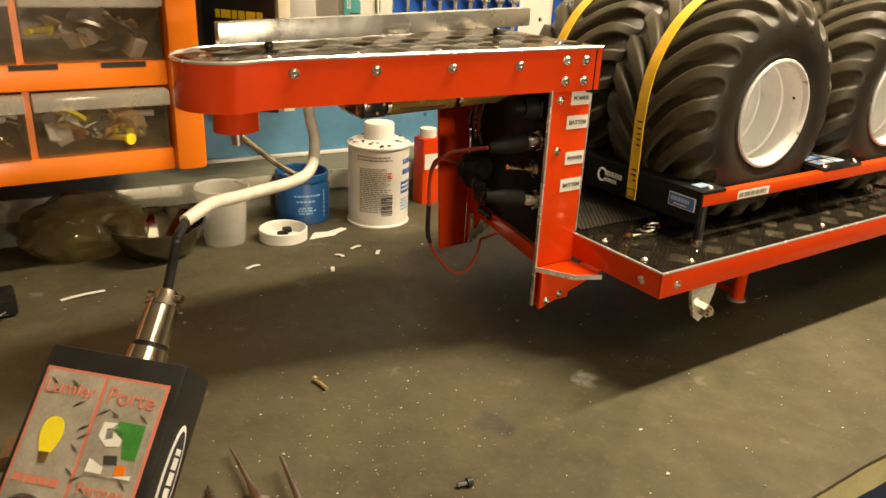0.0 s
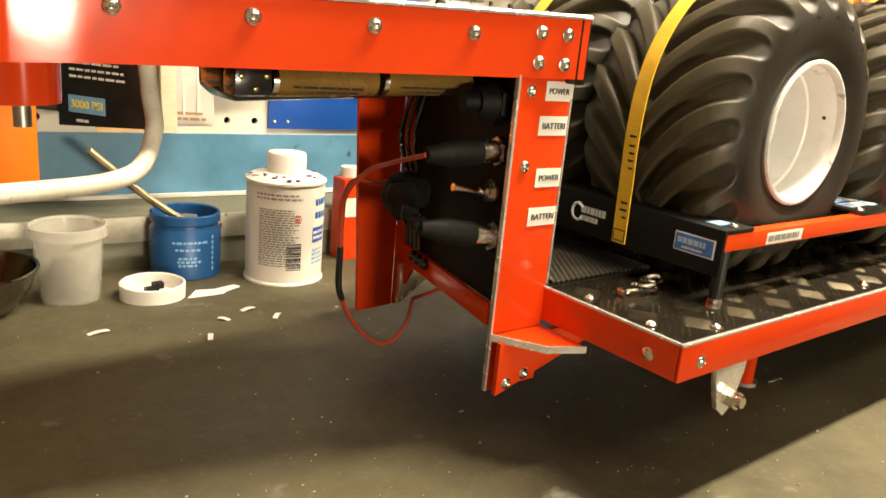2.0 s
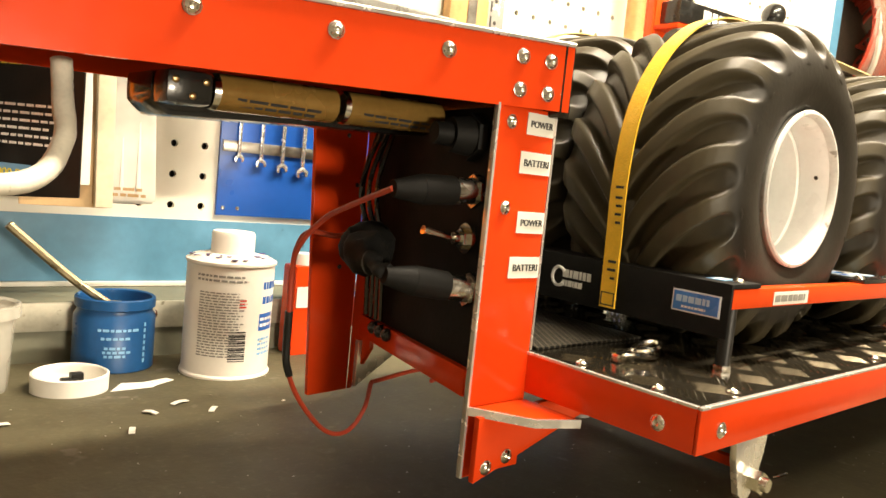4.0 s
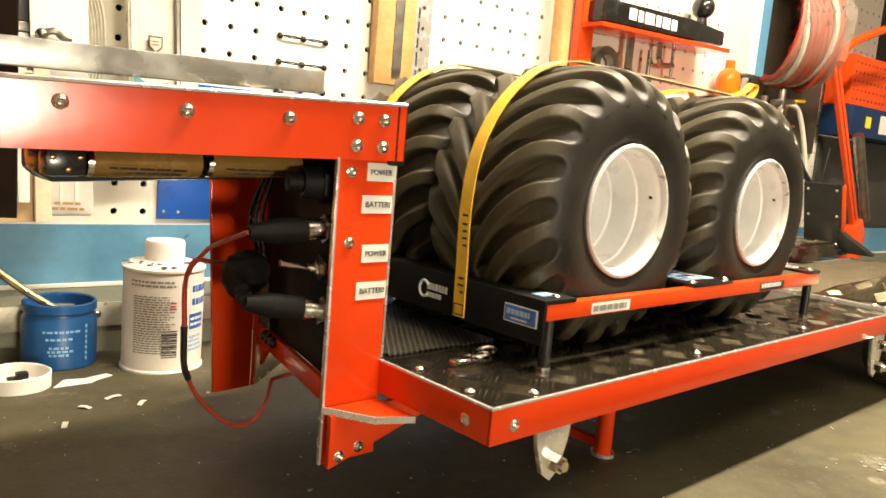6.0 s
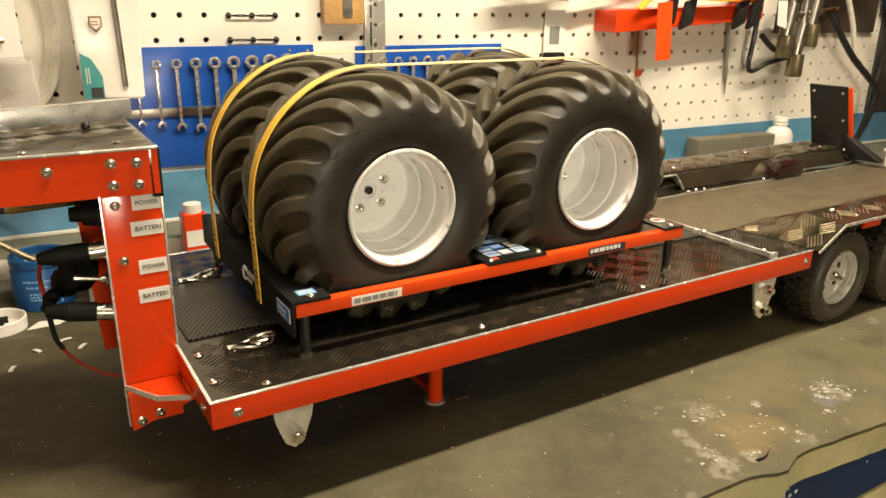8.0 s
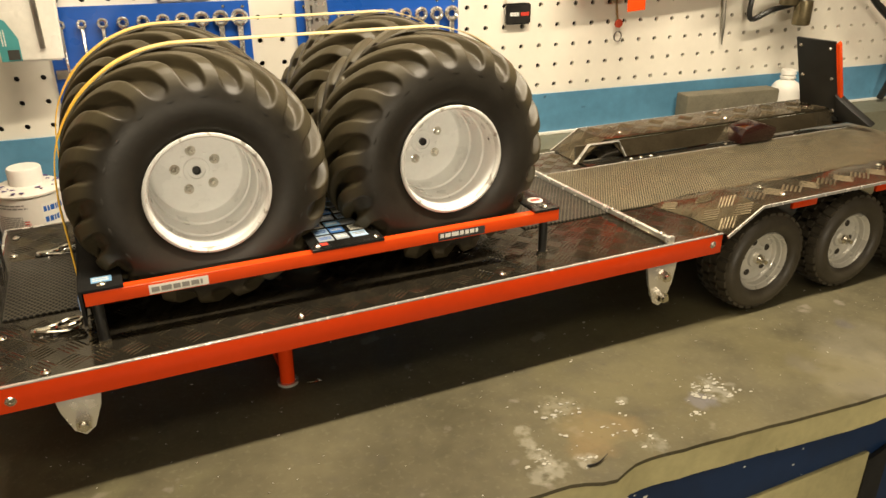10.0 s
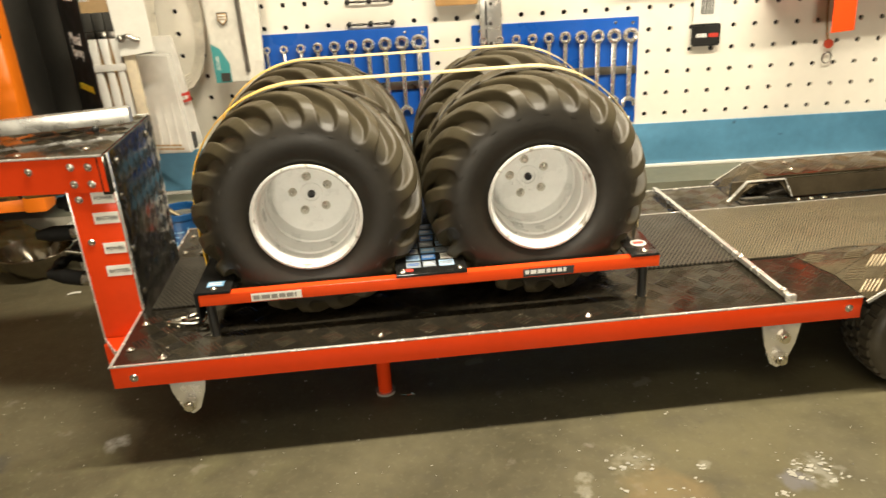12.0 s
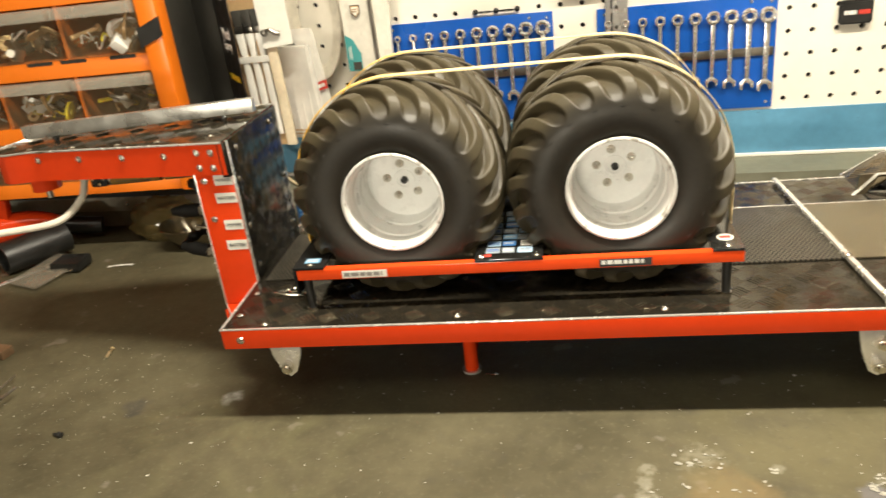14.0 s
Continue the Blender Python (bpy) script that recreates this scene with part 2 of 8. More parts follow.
WEBBING = sheen_webbing()
PEG = mat("white_pegboard", (0.80, 0.76, 0.66), 0.5, 0, 0.05, 12, 0.05, 200, spot=((0.55, 0.48, 0.36), 55, 0.76))
# flat dark colour that stands for the shade inside holes
HOLESHADE = mat("hole_shade_dark", (0.03, 0.026, 0.02), 0.8)
BLUEWALL = mat("blue_painted_board", (0.095, 0.26, 0.41), 0.5, 0, 0.18, 14, 0.12, 180, spot=((0.04, 0.10, 0.15), 60, 0.7))
SPLASH = mat("grey_green_backboard", (0.17, 0.17, 0.12), 0.6, 0, 0.2, 15, 0.15, 150)
BLUEPANEL = mat("blue_rack_sheet", (0.008, 0.085, 0.42), 0.35, 0, 0.08, 20, 0.04, 200)
BENCH = bench_material()
KHAKI = mat("khaki_painted_edge", (0.52, 0.475, 0.245), 0.6, 0, 0.2, 20, 0.2, 150, spot=((0.12, 0.10, 0.05), 45, 0.68))
NAVY = mat("navy_bench_front", (0.006, 0.026, 0.082), 0.45, 0, 0.25, 9, 0.1, 120, spot=((0.35, 0.36, 0.33), 90, 0.77))
MESH = mesh_metal("expanded_mesh", (0.29, 0.245, 0.15), 0.0026)
MESHDARK = mesh_metal("fine_black_mesh", (0.12, 0.105, 0.078), 0.0036)
CHIPS = mat("mixed_chips", (0.7, 0.66, 0.56), 0.4, 0.2, 0.05, 80)
_geo, _mix = CHIPS.node_tree.nodes.new("ShaderNodeNewGeometry"), CHIPS.node_tree.nodes.new("ShaderNodeMix")
_mix.data_type = "RGBA"
_mix.inputs[6].default_value, _mix.inputs[7].default_value = (0.10, 0.085, 0.055, 1), (0.80, 0.77, 0.68, 1)
CHIPS.node_tree.links.new(_geo.outputs["Random Per Island"], _mix.inputs[0])
CHIPS.node_tree.links.new(_mix.outputs[2], CHIPS.node_tree.nodes["Principled BSDF"].inputs["Base Color"])
LABELWHITE = mat("white_label_paper", (0.78, 0.77, 0.70), 0.55, 0, 0.05, 80)
INK = mat("dark_print", (0.03, 0.03, 0.03), 0.6)
WHITEINK = mat("white_print", (0.8, 0.8, 0.77), 0.5)
BLUEINK = mat("blue_print", (0.02, 0.11, 0.42), 0.45, 0, 0.05)
GREYSTICKER = mat("greyish_sticker", (0.30, 0.34, 0.38), 0.35, 0, 0.2, 120)
SKYINK = mat("light_blue_sticker", (0.20, 0.42, 0.68), 0.4, 0, 0.08)
STICKERBLUE = mat("bright_blue_sticker", (0.045, 0.21, 0.60), 0.35, 0, 0.06)
PALEBLUE = mat("pale_blue_print", (0.42, 0.60, 0.80), 0.4, 0, 0.06)
GREYINK = mat("faint_grey_print", (0.24, 0.23, 0.21), 0.6)
REDINK = mat("red_print", (0.6, 0.05, 0.03), 0.5)
FADEDRED = mat("faded_red_print", (0.62, 0.20, 0.13), 0.5, 0, 0.1, 80)
TARNISH = mat("tarnished_rod_metal", (0.24, 0.20, 0.12), 0.35, 0.8, 0.25, 80, 0.1, 300)
ORANGE = mat("orange_cabinet_plastic", (0.85, 0.20, 0.008), 0.38, 0, 0.06, 25, 0.08, 260)
SMOKE = clear_plastic("smoky_drawer_plastic", (0.20, 0.155, 0.09), 0.84)
LIPCLEAR = clear_plastic("milky_drawer_lip", (0.55, 0.51, 0.42), 0.62, 0.15)
PACKCLEAR = clear_plastic("clear_pack_plastic", (0.85, 0.83, 0.77), 0.30, 0.1)
MILKY = clear_plastic("milky_cup_plastic", (0.66, 0.64, 0.56), 0.56, 0.2)
POLYBAG = clear_plastic("polythene_bag", (0.12, 0.088, 0.032), 0.42, 0.08)
DARKWOOD = mat("dim_brown_board", (0.060, 0.042, 0.025), 0.85, 0, 0.3, 20, 0.2, 120)
FILM = clear_plastic("crinkled_wrap", (0.40, 0.35, 0.28), 0.68, 0.1)
BRASS = mat("tarnished_brass", (0.55, 0.40, 0.20), 0.3, 1.0, 0.2, 150)
LEDGEMETAL = mat("scuffed_grey_strip", (0.44, 0.42, 0.34), 0.42, 0.5, 0.2, 40, 0.12, 260, spot=((0.20, 0.18, 0.13), 70, 0.66))
STEEL = mat("dull_steel", (0.36, 0.34, 0.30), 0.35, 1.0, 0.2, 60, 0.1, 300)
WOOD = mat("pale_wood", (0.50, 0.29, 0.105), 0.5, 0, 0.25, 26, 0.15, 220)
TAN = mat("tan_battery_sleeve", (0.34, 0.21, 0.085), 0.35, 0, 0.15, 50)
AMBER = mat("amber_battery_sleeve", (0.30, 0.175, 0.045), 0.25, 0.35, 0.2, 50)
WHITECAN = mat("white_tin_paint", (0.74, 0.71, 0.64), 0.4, 0, 0.06, 30, 0.04, 200, spot=((0.28, 0.25, 0.2), 110, 0.72))
WHITEPLASTIC = mat("white_plastic", (0.80, 0.78, 0.72), 0.4, 0, 0.04, 40)
BLUEJAR = mat("blue_jar_plastic", (0.010, 0.075, 0.225), 0.35, 0, 0.15, 40, 0.05, 200)
WHITECABLE = mat("white_cable_sheath", (0.66, 0.62, 0.52), 0.5, 0, 0.15, 90, 0.15, 500, spot=((0.25, 0.2, 0.12), 140, 0.68))
REDCABLE = mat("red_wire", (0.42, 0.05, 0.02), 0.45, 0, 0.1, 90)
TEAL = mat("teal_card", (0.06, 0.30, 0.30), 0.5, 0, 0.1)
CARD = mat("blister_card", (0.66, 0.63, 0.55), 0.3, 0, 0.12, 25, 0.05, 200)
GREYBRICK = mat("grey_abrasive_block", (0.17, 0.155, 0.11), 0.85, 0, 0.25, 50, 0.6, 500)
DARKBOARD = mat("dark_grey_board", (0.045, 0.043, 0.036), 0.6, 0, 0.25, 25, 0.1, 200)
LABELART = mat("chequer_plate_print", (0.34, 0.31, 0.25), 0.45, 0, 0.25, 90)
GREENINK = mat("green_print", (0.04, 0.22, 0.035), 0.5, 0, 0.25, 120)
YELLOWINK = mat("yellow_print", (0.85, 0.7, 0.03), 0.5)
WALLPAINT = mat("plain_garage_wall", (0.72, 0.66, 0.56), 0.8, 0, 0.1, 4)
CONCRETE = mat("concrete_floor", (0.22, 0.21, 0.19), 0.8, 0, 0.2, 6, 0.2, 80)


# ---- building tools ----
# places are written in the plan's units; one peg pitch of 0.0271 is one inch
ORG = {}


def bm_new():
    return bmesh.new()


def box(bm, a, b, bevel=0.0):
    (x0, y0, z0), (x1, y1, z1) = a, b
    g = bmesh.ops.create_cube(bm, size=1.0, matrix=Matrix.Translation(((x0 + x1) / 2, (y0 + y1) / 2, (z0 + z1) / 2)) @ Matrix.Diagonal((x1 - x0, y1 - y0, z1 - z0, 1)))
    if bevel:
        edges = list({e for v in g["verts"] for e in v.link_edges})
        bmesh.ops.bevel(bm, geom=edges, offset=bevel, segments=2, affect="EDGES", profile=0.6)
    return bm


def prism(bm, pts, base, u, v, w, depth, bevel=0.0):
    """Extrude the polygon pts (in u, v from base) by depth along w."""
    base, u, v, w = Vector(base), Vector(u), Vector(v), Vector(w)
    lo = [bm.verts.new(base + u * p[0] + v * p[1]) for p in pts]
    hi = [bm.verts.new(base + u * p[0] + v * p[1] + w * depth) for p in pts]
    faces = [bm.faces.new(lo), bm.faces.new(hi[::-1])]
    n = len(pts)
    for i in range(n):
        faces.append(bm.faces.new((lo[(i + 1) % n], lo[i], hi[i], hi[(i + 1) % n])))
    bmesh.ops.recalc_face_normals(bm, faces=faces)
    if bevel:
        bmesh.ops.bevel(bm, geom=list({e for f in faces for e in f.edges}), offset=bevel, segments=2, affect="EDGES", profile=0.6)
    return bm


def cyl(bm, p0, p1, r0, r1=None, seg=16):
    p0, p1 = Vector(p0), Vector(p1)
    r1 = r0 if r1 is None else r1
    d = p1 - p0
    q = d.to_track_quat("Z", "Y").to_matrix().to_4x4()
    bmesh.ops.create_cone(bm, cap_ends=True, segments=seg, radius1=r0, radius2=r1, depth=d.length, matrix=Matrix.Translation((p0 + p1) / 2) @ q)
    return bm


def ball(bm, p, r, scale=(1, 1, 1), seg=14):
    bmesh.ops.create_uvsphere(bm, u_segments=seg, v_segments=max(6, seg // 2), radius=r, matrix=Matrix.Translation(p) @ Matrix.Diagonal((*scale, 1)))
    return bm


def lathe(bm, prof, centre, axis="z", seg=32, caps=True):
    """Turn the profile (radius, height) round an axis through centre."""
    centre = Vector(centre)
    rings = []
    for r, h in prof:
        ring = []
        for i in range(seg):
            a = 2 * math.pi * i / seg
            c, s = r * math.cos(a), r * math.sin(a)
            p = {"z": (c, s, h), "y": (c, h, s), "x": (h, c, s)}[axis]
            ring.append(bm.verts.new(centre + Vector(p)))
        rings.append(ring)
    faces = []
    for a, b in zip(rings, rings[1:]):
        for i in range(seg):
            j = (i + 1) % seg
            faces.append(bm.faces.new((a[i], a[j], b[j], b[i])))
    for ring in (rings[0], rings[-1]) if caps else ():
        if (ring[0].co - ring[seg // 2].co).length > 1e-5:
            faces.append(bm.faces.new(ring))
    bmesh.ops.remove_doubles(bm, verts=[v for r in rings for v in r], dist=1e-6)
    bmesh.ops.recalc_face_normals(bm, faces=[f for f in faces if f.is_valid])
    return bm


def spline(pts, n=8):
    """Points on a smooth curve through pts."""
    p = [Vector(q) for q in pts]
    p = [2 * p[0] - p[1]] + p + [2 * p[-1] - p[-2]]
    out = []
    for i in range(1, len(p) - 2):
        for k in range(n):
            t = k / n
            a, b, c, d = p[i - 1], p[i], p[i + 1], p[i + 2]
            out.append(0.5 * (2 * b + (c - a) * t + (2 * a - 5 * b + 4 * c - d) * t * t + (3 * b - a - 3 * c + d) * t ** 3))
    return out + [p[-2]]


def tube(bm, pts, r, seg=8, smooth=True, n=8):
    q = spline(pts, n) if smooth else [Vector(a) for a in pts]
    rings = []
    up = Vector((0.13, 0.21, 0.97))
    for i, a in enumerate(q):
        d = (q[min(i + 1, len(q) - 1)] - q[max(i - 1, 0)]).normalized()
        x = d.cross(up)
        x = x.normalized() if x.length > 1e-4 else d.orthogonal().normalized()
        y = d.cross(x)
        rad = r(i / (len(q) - 1)) if callable(r) else r
        rings.append([bm.verts.new(a + (x * math.cos(2 * math.pi * k / seg) + y * math.sin(2 * math.pi * k / seg)) * rad) for k in range(seg)])
    faces = []
    for a, b in zip(rings, rings[1:]):
        for k in range(seg):
            faces.append(bm.faces.new((a[k], a[(k + 1) % seg], b[(k + 1) % seg], b[k])))
    faces += [bm.faces.new(rings[0]), bm.faces.new(rings[-1])]
    bmesh.ops.recalc_face_normals(bm, faces=faces)
    return bm


def ribbon(bm, pts, side, width, thick, n=8, smooth=True):
    """A flat band through pts, width along side, with thickness."""
    q = spline(pts, n) if smooth else [Vector(a) for a in pts]
    s = Vector(side).normalized()
    rings = []
    for i, a in enumerate(q):
        d = (q[min(i + 1, len(q) - 1)] - q[max(i - 1, 0)]).normalized()
        nn = d.cross(s).normalized()
        ss = nn.cross(d).normalized()
        rings.append([bm.verts.new(a + ss * e * width / 2 + nn * f * thick / 2) for e, f in ((-1, -1), (1, -1), (1, 1), (-1, 1))])
    faces = []
    for a, b in zip(rings, rings[1:]):
        for k in range(4):
            faces.append(bm.faces.new((a[k], a[(k + 1) % 4], b[(k + 1) % 4], b[k])))
    faces += [bm.faces.new(rings[0]), bm.faces.new(rings[-1])]
    bmesh.ops.recalc_face_normals(bm, faces=faces)
    return bm


def thing(name, at, label, category, group="", kind=""):
    ob = new(name)
    ob.location = Vector(at) * UNIT
    ob.empty_display_size = 0.01
    ORG[ob] = Vector(at)
    return tagged(ob, label, category, group, kind)


def part(name, bm, material, parent=None, label="", smooth=True):
    """One mesh object in world places, under a thing or a part."""
    org = ORG.get(parent, Vector((0, 0, 0)))
    bmesh.ops.translate(bm, verts=bm.verts, vec=-org)
    bmesh.ops.scale(bm, verts=bm.verts, vec=(UNIT, UNIT, UNIT))
    me = bpy.data.meshes.new(name)
    bm.to_mesh(me)
    bm.free()
    if smooth:
        me.set_sharp_from_angle(angle=radians(38))
        me.polygons.foreach_set("use_smooth", [True] * len(me.polygons))
    me.materials.append(material)
    ob = new(name, me)
    ob.parent = parent
    ORG[ob] = org
    return tagged(ob, label)


def solo(name, bm, material, at, label, category, group="", kind=""):
    """A thing that is one mesh."""
    org = Vector(at)
    bmesh.ops.translate(bm, verts=bm.verts, vec=-org)
    bmesh.ops.scale(bm, verts=bm.verts, vec=(UNIT, UNIT, UNIT))
    me = bpy.data.meshes.new(name)
    bm.to_mesh(me)
    bm.free()
    me.set_sharp_from_angle(angle=radians(38))
    me.polygons.foreach_set("use_smooth", [True] * len(me.polygons))
    me.materials.append(material)
    ob = new(name, me)
    ob.location = org * UNIT
    ORG[ob] = org
    return tagged(ob, label, category, group, kind)


def lettering(name, words, centre, right, up, width, material, parent, label="", depth=0.0002):
    """Raised lettering from the built-in font, centred, as wide as given."""
    cu = bpy.data.curves.new(name, "FONT")
    cu.body, cu.align_x, cu.align_y, cu.size, cu.extrude = words, "CENTER", "CENTER", 1.0, 0.02
    tmp = bpy.data.objects.new(name, cu)
    scene.collection.objects.link(tmp)
    me = bpy.data.meshes.new_from_object(tmp.evaluated_get(bpy.context.evaluated_depsgraph_get()))
    bpy.data.objects.remove(tmp)
    xs = [v.co.x for v in me.vertices]
    ys = [v.co.y for v in me.vertices]
    k = width / (max(xs) - min(xs))
    right, up = Vector(right).normalized(), Vector(up).normalized()
    out = right.cross(up)
    c = Vector(centre) - ORG.get(parent, Vector((0, 0, 0)))
    mx, my = (max(xs) + min(xs)) / 2, (max(ys) + min(ys)) / 2
    for v in me.vertices:
        v.co = UNIT * (c + right * (v.co.x - mx) * k + up * (v.co.y - my) * k + out * (v.co.z / 0.02 * depth))
    me.materials.append(material)
    ob = new(name, me)
    ob.parent = parent
    ORG[ob] = ORG.get(parent, Vector((0, 0, 0)))
    return tagged(ob, label)


def plate(name, centre, right, up, w, h, t, material, parent, label="", bevel=0.0):
    """A flat sheet centred at a place, facing right x up, t thick outward."""
    right, up = Vector(right).normalized(), Vector(up).normalized()
    out = right.cross(up)
    bm = bm_new()
    prism(bm, [(-w / 2, -h / 2), (w / 2, -h / 2), (w / 2, h / 2), (-w / 2, h / 2)], centre, right, up, out, t, bevel)
    return part(name, bm, material, parent, label)


def bars(name, centre, right, up, w, h, rows, material, parent, thick=0.55, label="", seed=1):
    """Plain bars that stand for writing that cannot be told."""
    rnd = random.Random(seed)
    right, up = Vector(right).normalized(), Vector(up).normalized()
    out = right.cross(up)
    bm = bm_new()
    for i in range(rows):
        y = h / 2 - h * (i + 0.5) / rows
        x = -w / 2
        end = w / 2 * rnd.uniform(0.75, 1.0)
        while x < end - w * 0.03:
            l = min(w * rnd.uniform(0.07, 0.2), end - x)
            hh = h / rows * thick / 2
            prism(bm, [(x, y - hh), (x + l, y - hh), (x + l, y + hh), (x, y + hh)], centre, right, up, out, 0.00015)
            x += l + w * 0.03
    return part(name, bm, material, parent, label)


def screw(bm, p, out, r=0.0028):
    """A dome-headed screw with a washer rim."""
    p, out = Vector(p), Vector(out).normalized()
    q = out.to_track_quat("Z", "Y").to_matrix().to_4x4()
    m = Matrix.Translation(p) @ q
    prof = [(r * 1.15, 0), (r * 1.15, r * 0.2), (r, r * 0.25), (r * 0.85, r * 0.48), (r * 0.45, r * 0.66), (r * 0.3, r * 0.54), (0.00001, r * 0.5)]
    tmp = bmesh.new()
    lathe(tmp, prof, (0, 0, 0), "z", 10)
    tmp.transform(m)
    me = bpy.data.meshes.new("tmp")
    tmp.to_mesh(me)
    tmp.free()
    bm.from_mesh(me)
    bpy.data.meshes.remove(me)
    return bm


def screws(parent, places, out, r=0.0028, material=None):
    for p in places:
        part("screw", screw(bm_new(), p, out, r), material or CHROME, parent)


X, Y_, Z_ = Vector((1, 0, 0)), Vector((0, 1, 0)), Vector((0, 0, 1))


def wallp(u, z, off=0.0):
    """A place on the pegboard wall, u along it, off from its face."""
    return Vector((u - 0.075 * off, 0.532 - 0.075 * u - off, z))


WR = Vector((1, -0.075, 0)).normalized()
WN = Vector((-0.075, -1, 0)).normalized()

# ---- the large structure ----
def bench_and_walls():
    bm = bm_new()
    n = 340
    rnd = random.Random(4)
    edge = []
    for i in range(n + 1):
        x = -1.2 + 3.4 * i / n
        y = -0.1215 - 0.0165 * min(1, max(0, (x - 0.385) / 0.20)) ** 0.8 - 0.0085 * math.exp(-((x - 0.347) / 0.016) ** 2) + 0.0007 * math.sin(x * 31) + 0.0003 * rnd.uniform(-1, 1)
        edge.append((x, y))
    rows = [[(x, y, 0.0) for x, y in edge], [(x, 0.27, 0.0) for x, y in edge], [(x, 0.60, -0.012) for x, y in edge]]
    vs = [[[bm.verts.new((x, y, z - d)) for x, y, z in r] for r in rows] for d in (0, 0.003)]
    for k in range(2):
        for i in range(n):
            bm.faces.new((vs[0][k][i], vs[0][k][i + 1], vs[0][k + 1][i + 1], vs[0][k + 1][i]))
            bm.faces.new((vs[1][k][i + 1], vs[1][k][i], vs[1][k + 1][i], vs[1][k + 1][i + 1]))
    for i in range(n):
        bm.faces.new((vs[0][0][i + 1], vs[0][0][i], vs[1][0][i], vs[1][0][i + 1]))
    bmesh.ops.recalc_face_normals(bm, faces=bm.faces)
    part("benchtop", bm, BENCH, None)
    b = bpy.data.objects["benchtop"]
    tagged(b, "dark brown worn lino sheet on the workbench, stained and littered", "bench top", kind="structure")
    bm = bm_new()
    prof = [[bm.verts.new((x, yy, z)) for yy, z in ((y + 0.0016, -0.0033), (y + 0.0016, -0.0275), (0.25, -0.0275), (0.25, -0.0033))] for x, y in edge]
    for p, q in zip(prof, prof[1:]):
        for k in range(4):
            bm.faces.new((p[k], p[(k + 1) % 4], q[(k + 1) % 4], q[k]))
    bm.faces.new(prof[0])
    bm.faces.new(prof[-1])
    bmesh.ops.recalc_face_normals(bm, faces=bm.faces)
    tagged(part("bench_edge", bm, KHAKI), "khaki painted wooden bench edge under the lino", "bench", kind="structure")
    bm = bm_new()
    box(bm, (-1.2, -0.1170, -0.92), (2.2, -0.095, -0.0275))
    tagged(part("bench_front", bm, NAVY), "navy painted bench front with paint chips", "bench", kind="structure")
    bm = bm_new()
    box(bm, (0.33, -0.1200, -0.40), (0.625, -0.1165, -0.080), 0.001)
    tagged(part("trim_panel", bm, KHAKI), "khaki panel let into the navy bench front", "trim", kind="structure")
    bm = bm_new()
    prism(bm, [(0.626, -0.40), (0.653, -0.40), (0.650, -0.080), (0.625, -0.088)], (0, -0.1212, 0), X, Z_, Y_, 0.004, 0.0006)
    tagged(part("trim_tape", bm, BLACK), "black tape strip on the bench front", "trim", kind="structure")
    bm = bm_new()
    for k in range(60):
        cx, cz, r = (rnd.gauss(0.365, 0.012), rnd.gauss(-0.036, 0.004), rnd.uniform(0.0006, 0.0024)) if k < 34 else (rnd.uniform(0.3, 1.0), rnd.uniform(-0.09, -0.031), rnd.uniform(0.0005, 0.0016))
        prism(bm, [(r * math.cos(a) * rnd.uniform(0.5, 1.3), r * math.sin(a) * rnd.uniform(0.4, 1.1)) for a in [math.pi * i / 4 for i in range(8)]], (cx, -0.1170, cz), X, Z_, -Y_, 0.0002)
    tagged(part("trim_chips", bm, LABELWHITE), "white paint chips on the navy bench front", "paint chips", kind="stuff")
    for nm, u0, u1, z0, z1, off0, off1, m, lab in (
            # the backing is a sheet coloured dark as the shade behind the holes
            ("wall_backing", -1.2, 1.9, 0.0, 1.3, -0.03, -0.012, HOLESHADE, "dark sheet behind the pegboard that puts shade into its holes"),
            ("wall_blue_board", -1.2, 1.9, 0.0395, 0.098, -0.012, 0.003, BLUEWALL, "blue painted board under the pegboard"),
            ("wall_backboard", -1.2, 1.9, -0.014, 0.0385, 0.0, 0.070, SPLASH, "grey-green painted ledge at the back of the bench")):
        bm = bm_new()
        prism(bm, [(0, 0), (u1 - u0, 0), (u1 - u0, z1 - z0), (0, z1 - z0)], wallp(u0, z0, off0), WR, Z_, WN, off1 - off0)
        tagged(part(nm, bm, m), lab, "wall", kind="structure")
    bm = bm_new()
    prism(bm, [(0, 0), (1.45, 0), (1.45, 0.0215), (0, 0.0215)], wallp(-1.2, 0.0168, 0.070), WR, Z_, WN, 0.003, 0.0006)
    ts = tagged(part("trim_strip", bm, LEDGEMETAL), "dull metal strip along the ledge at the bench's back", "trim", kind="structure")
    for u in (-0.62, -0.36, -0.02, 0.2):
        part("screw", screw(bm_new(), wallp(u, 0.028, 0.073), WN, 0.0034), DARKCHROME, ts)
    bm = bm_new()
    prism(bm, [(0, 0), (3.0, 0), (3.0, 0.004), (0, 0.004)], wallp(-1.1, 0.0388, 0.003), WR, Z_, WN, 0.005, 0.001)
    tagged(part("trim_ledge", bm, LABELWHITE), "pale strip below the blue board", "trim", kind="structure")
    # pegboard with a real hole in every square inch
    verts, faces = [], []
    pu, pv = 0.0269, 0.0272

    def vert(u, z, off):
        verts.append(wallp(u, z, off) * UNIT)
        return len(verts) - 1

